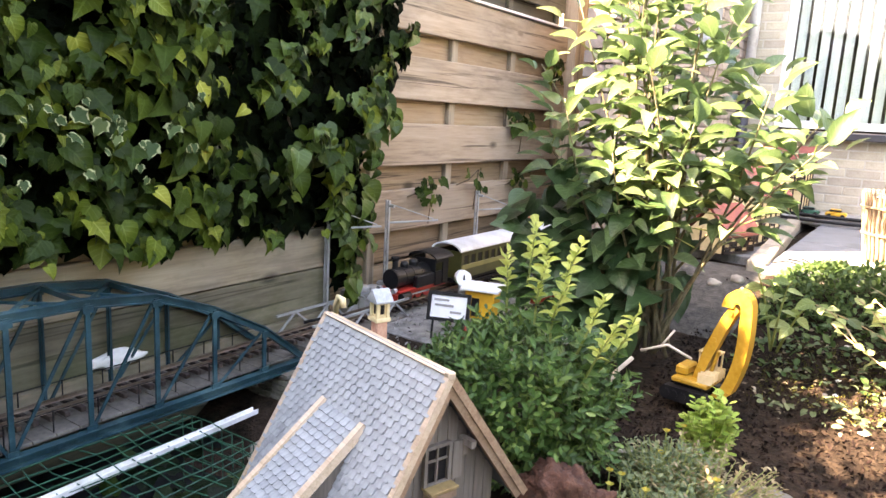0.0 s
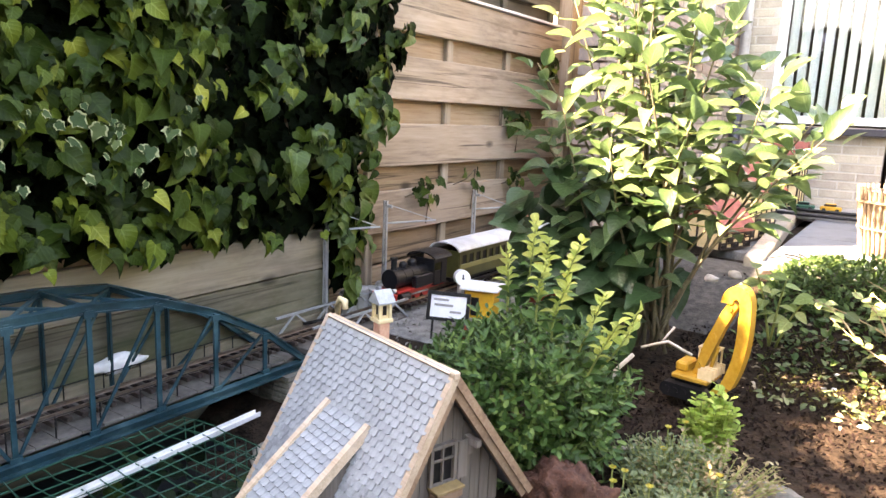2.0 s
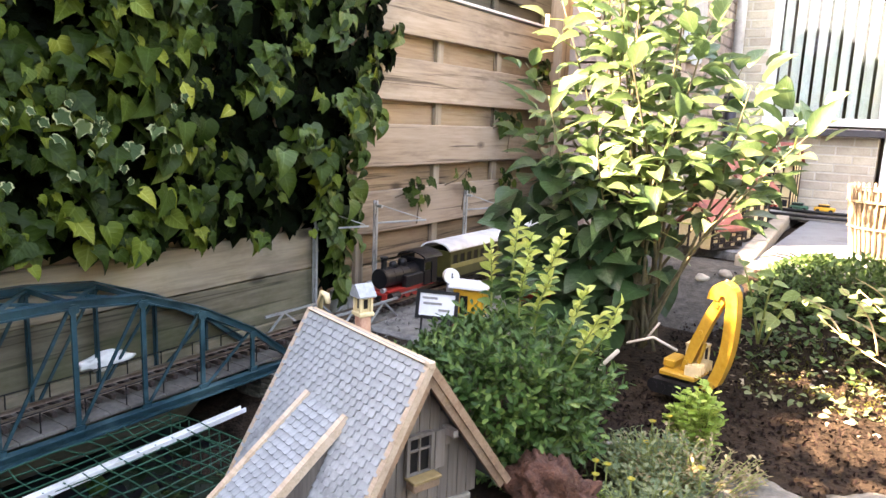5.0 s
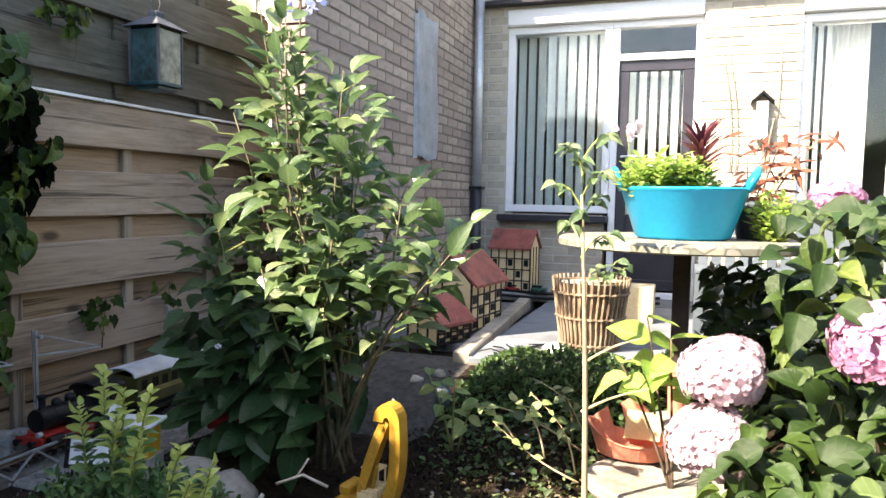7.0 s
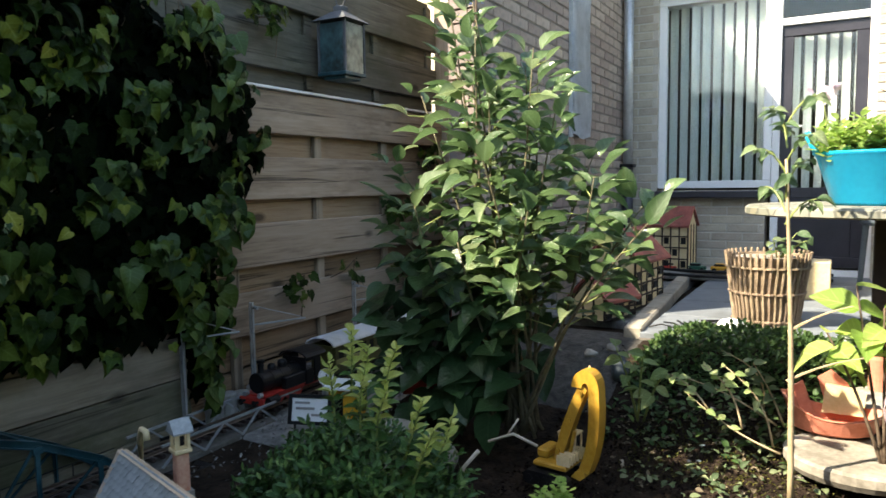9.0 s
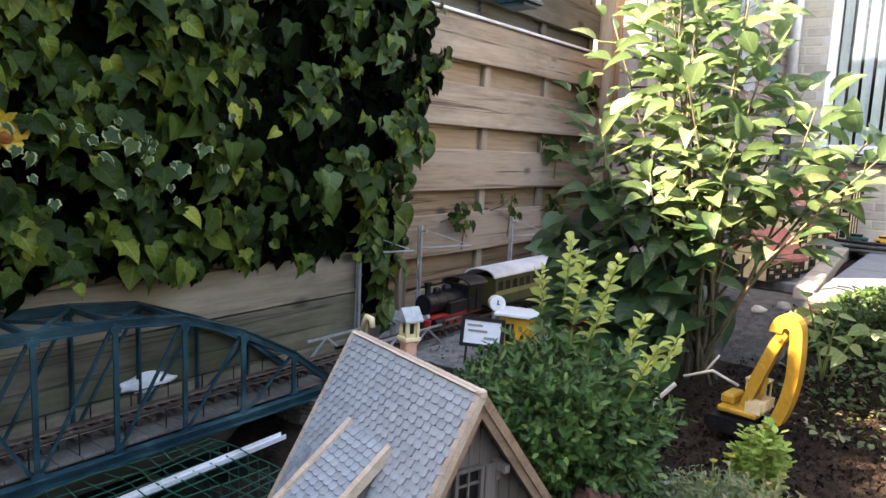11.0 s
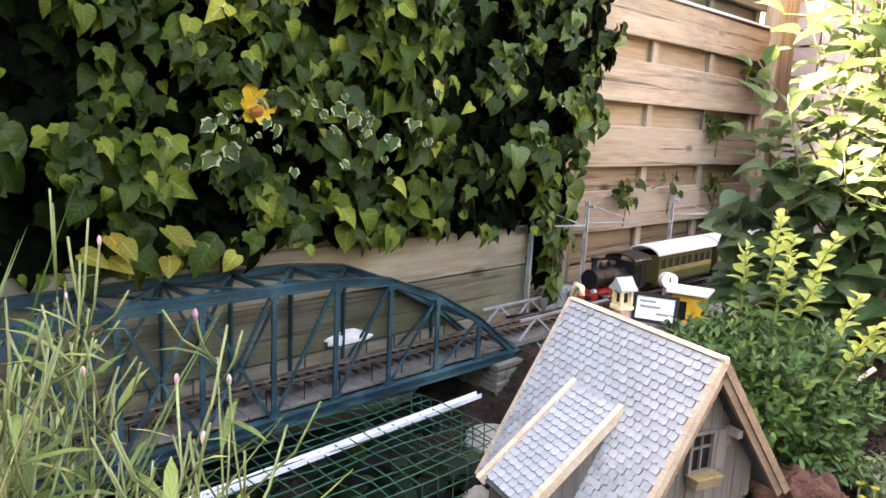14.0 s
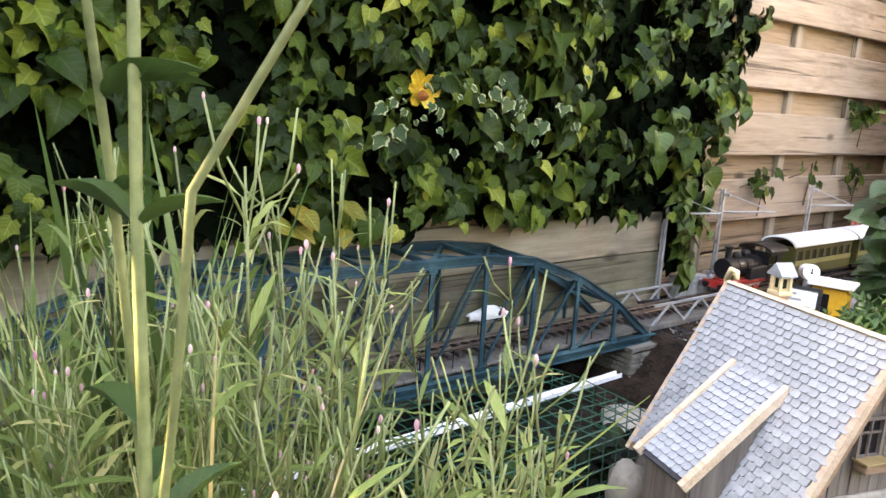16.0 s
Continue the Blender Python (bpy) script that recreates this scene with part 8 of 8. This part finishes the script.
part("batten", boxes(((SX + 0.014, 4.32, 1.37), (0.025, 0.012, 0.88))), M_PLASTIC, slab)
bird = thing("bird_house", "white bird feeder with dark roof on the facade", "bird house")
part("body", boxes(((0.87, FY - 0.06, 1.26), (0.075, 0.07, 0.26)), bevel=0.004), M_WHITE, bird)
part("roof", prism(bmesh.new(), [(-0.075, 1.375), (0, 1.445), (0.075, 1.375), (0.075, 1.392), (0, 1.465), (-0.075, 1.392)], (0.87, FY - 0.10, 0), (1, 0, 0), (0, 0, 1), (0, 1, 0), 0.09), M_BLACK, bird)
vine = bmesh.new()
for x0, x1 in ((0.64, 0.72), (0.98, 0.90), (0.60, 0.68)):
    tube(vine, curve((x0, FY - 0.02, 1.75), (x1, FY - 0.03, 0.9), (0.03, 0, 0), 8), 0.004, 5)
tagged(part("dry_vine", vine, M_STEM, smooth=True), "thin dry vine stems on the facade", "vine")
blue = thing("blue_flowers", "pale blue flowers behind the shrub top", "flower")
leaves("petals", [leaf_frame((-1.02 + rnd(-.10, .10), 2.62 + rnd(-.05, .05), 1.48 + rnd(-.10, .10)), rvec(), rvec(), 0.032) for k in range(90)], "petal", L_LAV, blue, kind="")
b = bmesh.new()
tube(b, curve((-1.02, 2.62, 1.45), (-0.95, 2.45, -0.15), (0, 0, 0), 6), 0.005, 5)
part("stem", b, M_BARK, blue)

# ---------------- grasses close to the camera ----------------
random.seed(5)


def blade(bm, p, d, h, w, bend):
    d = Vector(d).normalized()
    s = Vector((-d.y, d.x, 0)).normalized() * w
    prev = None
    for i in range(8):
        t = i / 7
        c = Vector(p) + Vector((0, 0, h * (t - 0.25 * bend * t * t))) + d * (h * bend * t * t)
        ww = s * (1 - t ** 2.2)
        cur = (bm.verts.new(c - ww), bm.verts.new(c + Vector((0, 0, 0.15 * w)) + ww))
        if prev:
            bm.faces.new((prev[0], prev[1], cur[1], cur[0]))
        prev = cur


def grass_clump(label, n, cx, cy, rx, ry, h0, h1, w0, w1, bend, mat=L_GRASS):
    root = thing("tall_grass", label, "grass")
    gb = bmesh.new()
    for i in range(n):
        x, y = cx + rnd(-rx, rx), cy + rnd(-ry, ry)
        a = rnd(0, math.tau)
        blade(gb, (x, y, -0.34), (math.cos(a), math.sin(a), 0), rnd(h0, h1), rnd(w0, w1), rnd(0.05, bend))
    tagged(part("blades", gb, mat, root, smooth=True), kind="stuff")


grass_clump("dense green grass clump beside the pond", 520, -0.98, -0.26, 0.26, 0.14, 0.34, 0.72, 0.002, 0.006, 0.5)
grass_clump("low green grass under the flowering weeds", 300, -0.60, -0.17, 0.17, 0.09, 0.28, 0.56, 0.0015, 0.0045, 0.4)
grass_clump("broad green grass blades beside the path", 150, -0.66, -0.29, 0.15, 0.08, 0.36, 0.72, 0.003, 0.007, 0.5)
grass_clump("broad dark iris leaves behind the weeds", 16, -0.93, -0.21, 0.07, 0.06, 0.62, 0.84, 0.010, 0.016, 0.22, L_BLADE)
grass_clump("dark arching leaf blades low beside the path", 46, -0.72, -0.36, 0.14, 0.06, 0.34, 0.66, 0.005, 0.010, 0.6, L_BLADE)
grass_clump("bent straw-coloured blades among the grass", 9, -0.50, -0.31, 0.07, 0.03, 0.60, 0.78, 0.003, 0.005, 0.35, L_STRAW)


def willowherb(label, stems, thick, lf_k=1.0, lean=0.08, pods=9):
    """Upright weeds: leafy stems that branch at the top into slim pods with pale pink tips."""
    root = thing("willowherb", label, "weed", "willowherb weeds")
    wf = []
    bb = bmesh.new()
    for i, (x, y, zt) in enumerate(stems):
        top = Vector((x + rnd(-1, 1) * lean, y + rnd(-1, 0.8) * lean, zt))
        b = bmesh.new()
        pts = curve((x, y, -0.34), top, (rnd(-0.6, 0.6) * lean, rnd(-0.5, 0.5) * lean, 0), 8)
        tube(b, pts, [thick * (1.0 - 0.075 * k) for k in range(9)], 6)
        part("stem", b, M_WEEDSTEM, root, smooth=True)
        for j in range(pods):
            p = pts[8 - j % 3].lerp(pts[7 - j % 3], random.random() * 0.6)
            a = rnd(0, math.tau)
            out, ln = rnd(0.008, 0.032), rnd(0.030, 0.078)
            q = p + Vector((out * math.cos(a), out * math.sin(a), ln * 0.55))
            e = q + Vector((out * 0.5 * math.cos(a), out * 0.5 * math.sin(a), ln * 0.6))
            br = bmesh.new()
            tube(br, [p, q, e], [thick * 0.34, thick * 0.50, thick * 0.42], 5)
            part("pod", br, M_WEEDSTEM, root, smooth=True)
            if random.random() < 0.16:
                k = rnd(0.42, 0.72)
                lathe(bb, [(0.0006 * k, -0.004 * k), (0.0019 * k, -0.001), (0.0026 * k, 0.003 * k), (0.0019 * k, 0.006 * k), (0.0005 * k, 0.008 * k)], 7, e)
        for j in range(40):
            p = pts[1 + j % 7].lerp(pts[2 + j % 7], random.random())
            o = Vector((math.cos(j * 2.1 + i), math.sin(j * 2.1 + i), rnd(0.0, 1.3)))
            wf.append(leaf_frame(p, o, (0, 0, 1), rnd(0.018, 0.058) * lf_k, rnd(0.5, 2)) @ Matrix.Diagonal((rnd(0.7, 1.1), 1, 1, 1)))
    leaves("stem_leaves", wf, "lance", L_GRASS, root)
    tagged(part("bud_cluster", bb, L_BUD, root, "pale pink buds", True), kind="stuff")


willowherb("slender flowering weeds with pink bud tips", [(rnd(-0.60, -0.40), rnd(-0.26, -0.07), rnd(0.10, 0.36)) for i in range(38)], 0.0019)
willowherb("taller slender weeds beside the pond", [(rnd(-0.76, -0.58), rnd(-0.25, -0.12), rnd(0.18, 0.40)) for i in range(14)], 0.0022, 1.15, 0.06, 12)
willowherb("dense leafy green weeds beside the path", [(rnd(-0.88, -0.58), rnd(-0.38, -0.25), rnd(0.05, 0.40)) for i in range(26)], 0.0020, 1.3, 0.09)

# a few thick stalks right beside the path
for way, r, nl in ((((-0.40, -0.362, -0.34), (-0.425, -0.352, 0.15), (-0.445, -0.346, 0.42), (-0.450, -0.341, 0.66)), 0.0031, 10), (((-0.415, -0.365, -0.34), (-0.405, -0.350, 0.30), (-0.394, -0.338, 0.442), (-0.345, -0.266, 0.590)), 0.0022, 2), (((-0.50, -0.325, -0.34), (-0.485, -0.335, 0.20), (-0.468, -0.350, 0.43), (-0.445, -0.370, 0.60)), 0.0025, 6)):
    stalk = thing("weed_stalk", "thick pale green weed stalk rising beside the path", "weed", "thick weed stalks")
    b = bmesh.new()
    k0, k1, k2, k3 = (Vector(v) for v in way)
    pts = [k0.lerp(k1, t / 3) for t in range(3)] + [k1.lerp(k2, t / 3) + Vector((0.004 * math.sin(t * 1.1), 0, 0)) for t in range(3)] + [k2.lerp(k3, t / 4) for t in range(5)]
    tube(b, pts, [r * (1.05 - 0.03 * k) for k in range(11)], 10)
    part("stem", b, M_WEEDSTEM, stalk, smooth=True)
    lf = leaf_mesh("leaf", "ovate", L_BLADE)
    for j in range(nl):
        p = pts[3 + (j * 5) % 7]
        a = j * 2.2 + r * 900
        shared("leaf", lf, leaf_frame(p, (math.cos(a), math.sin(a), rnd(0.1, 0.7)), (0, 0, 1), rnd(0.030, 0.056), 1.6) @ Matrix.Diagonal((0.38, 1, 1, 1)), stalk)
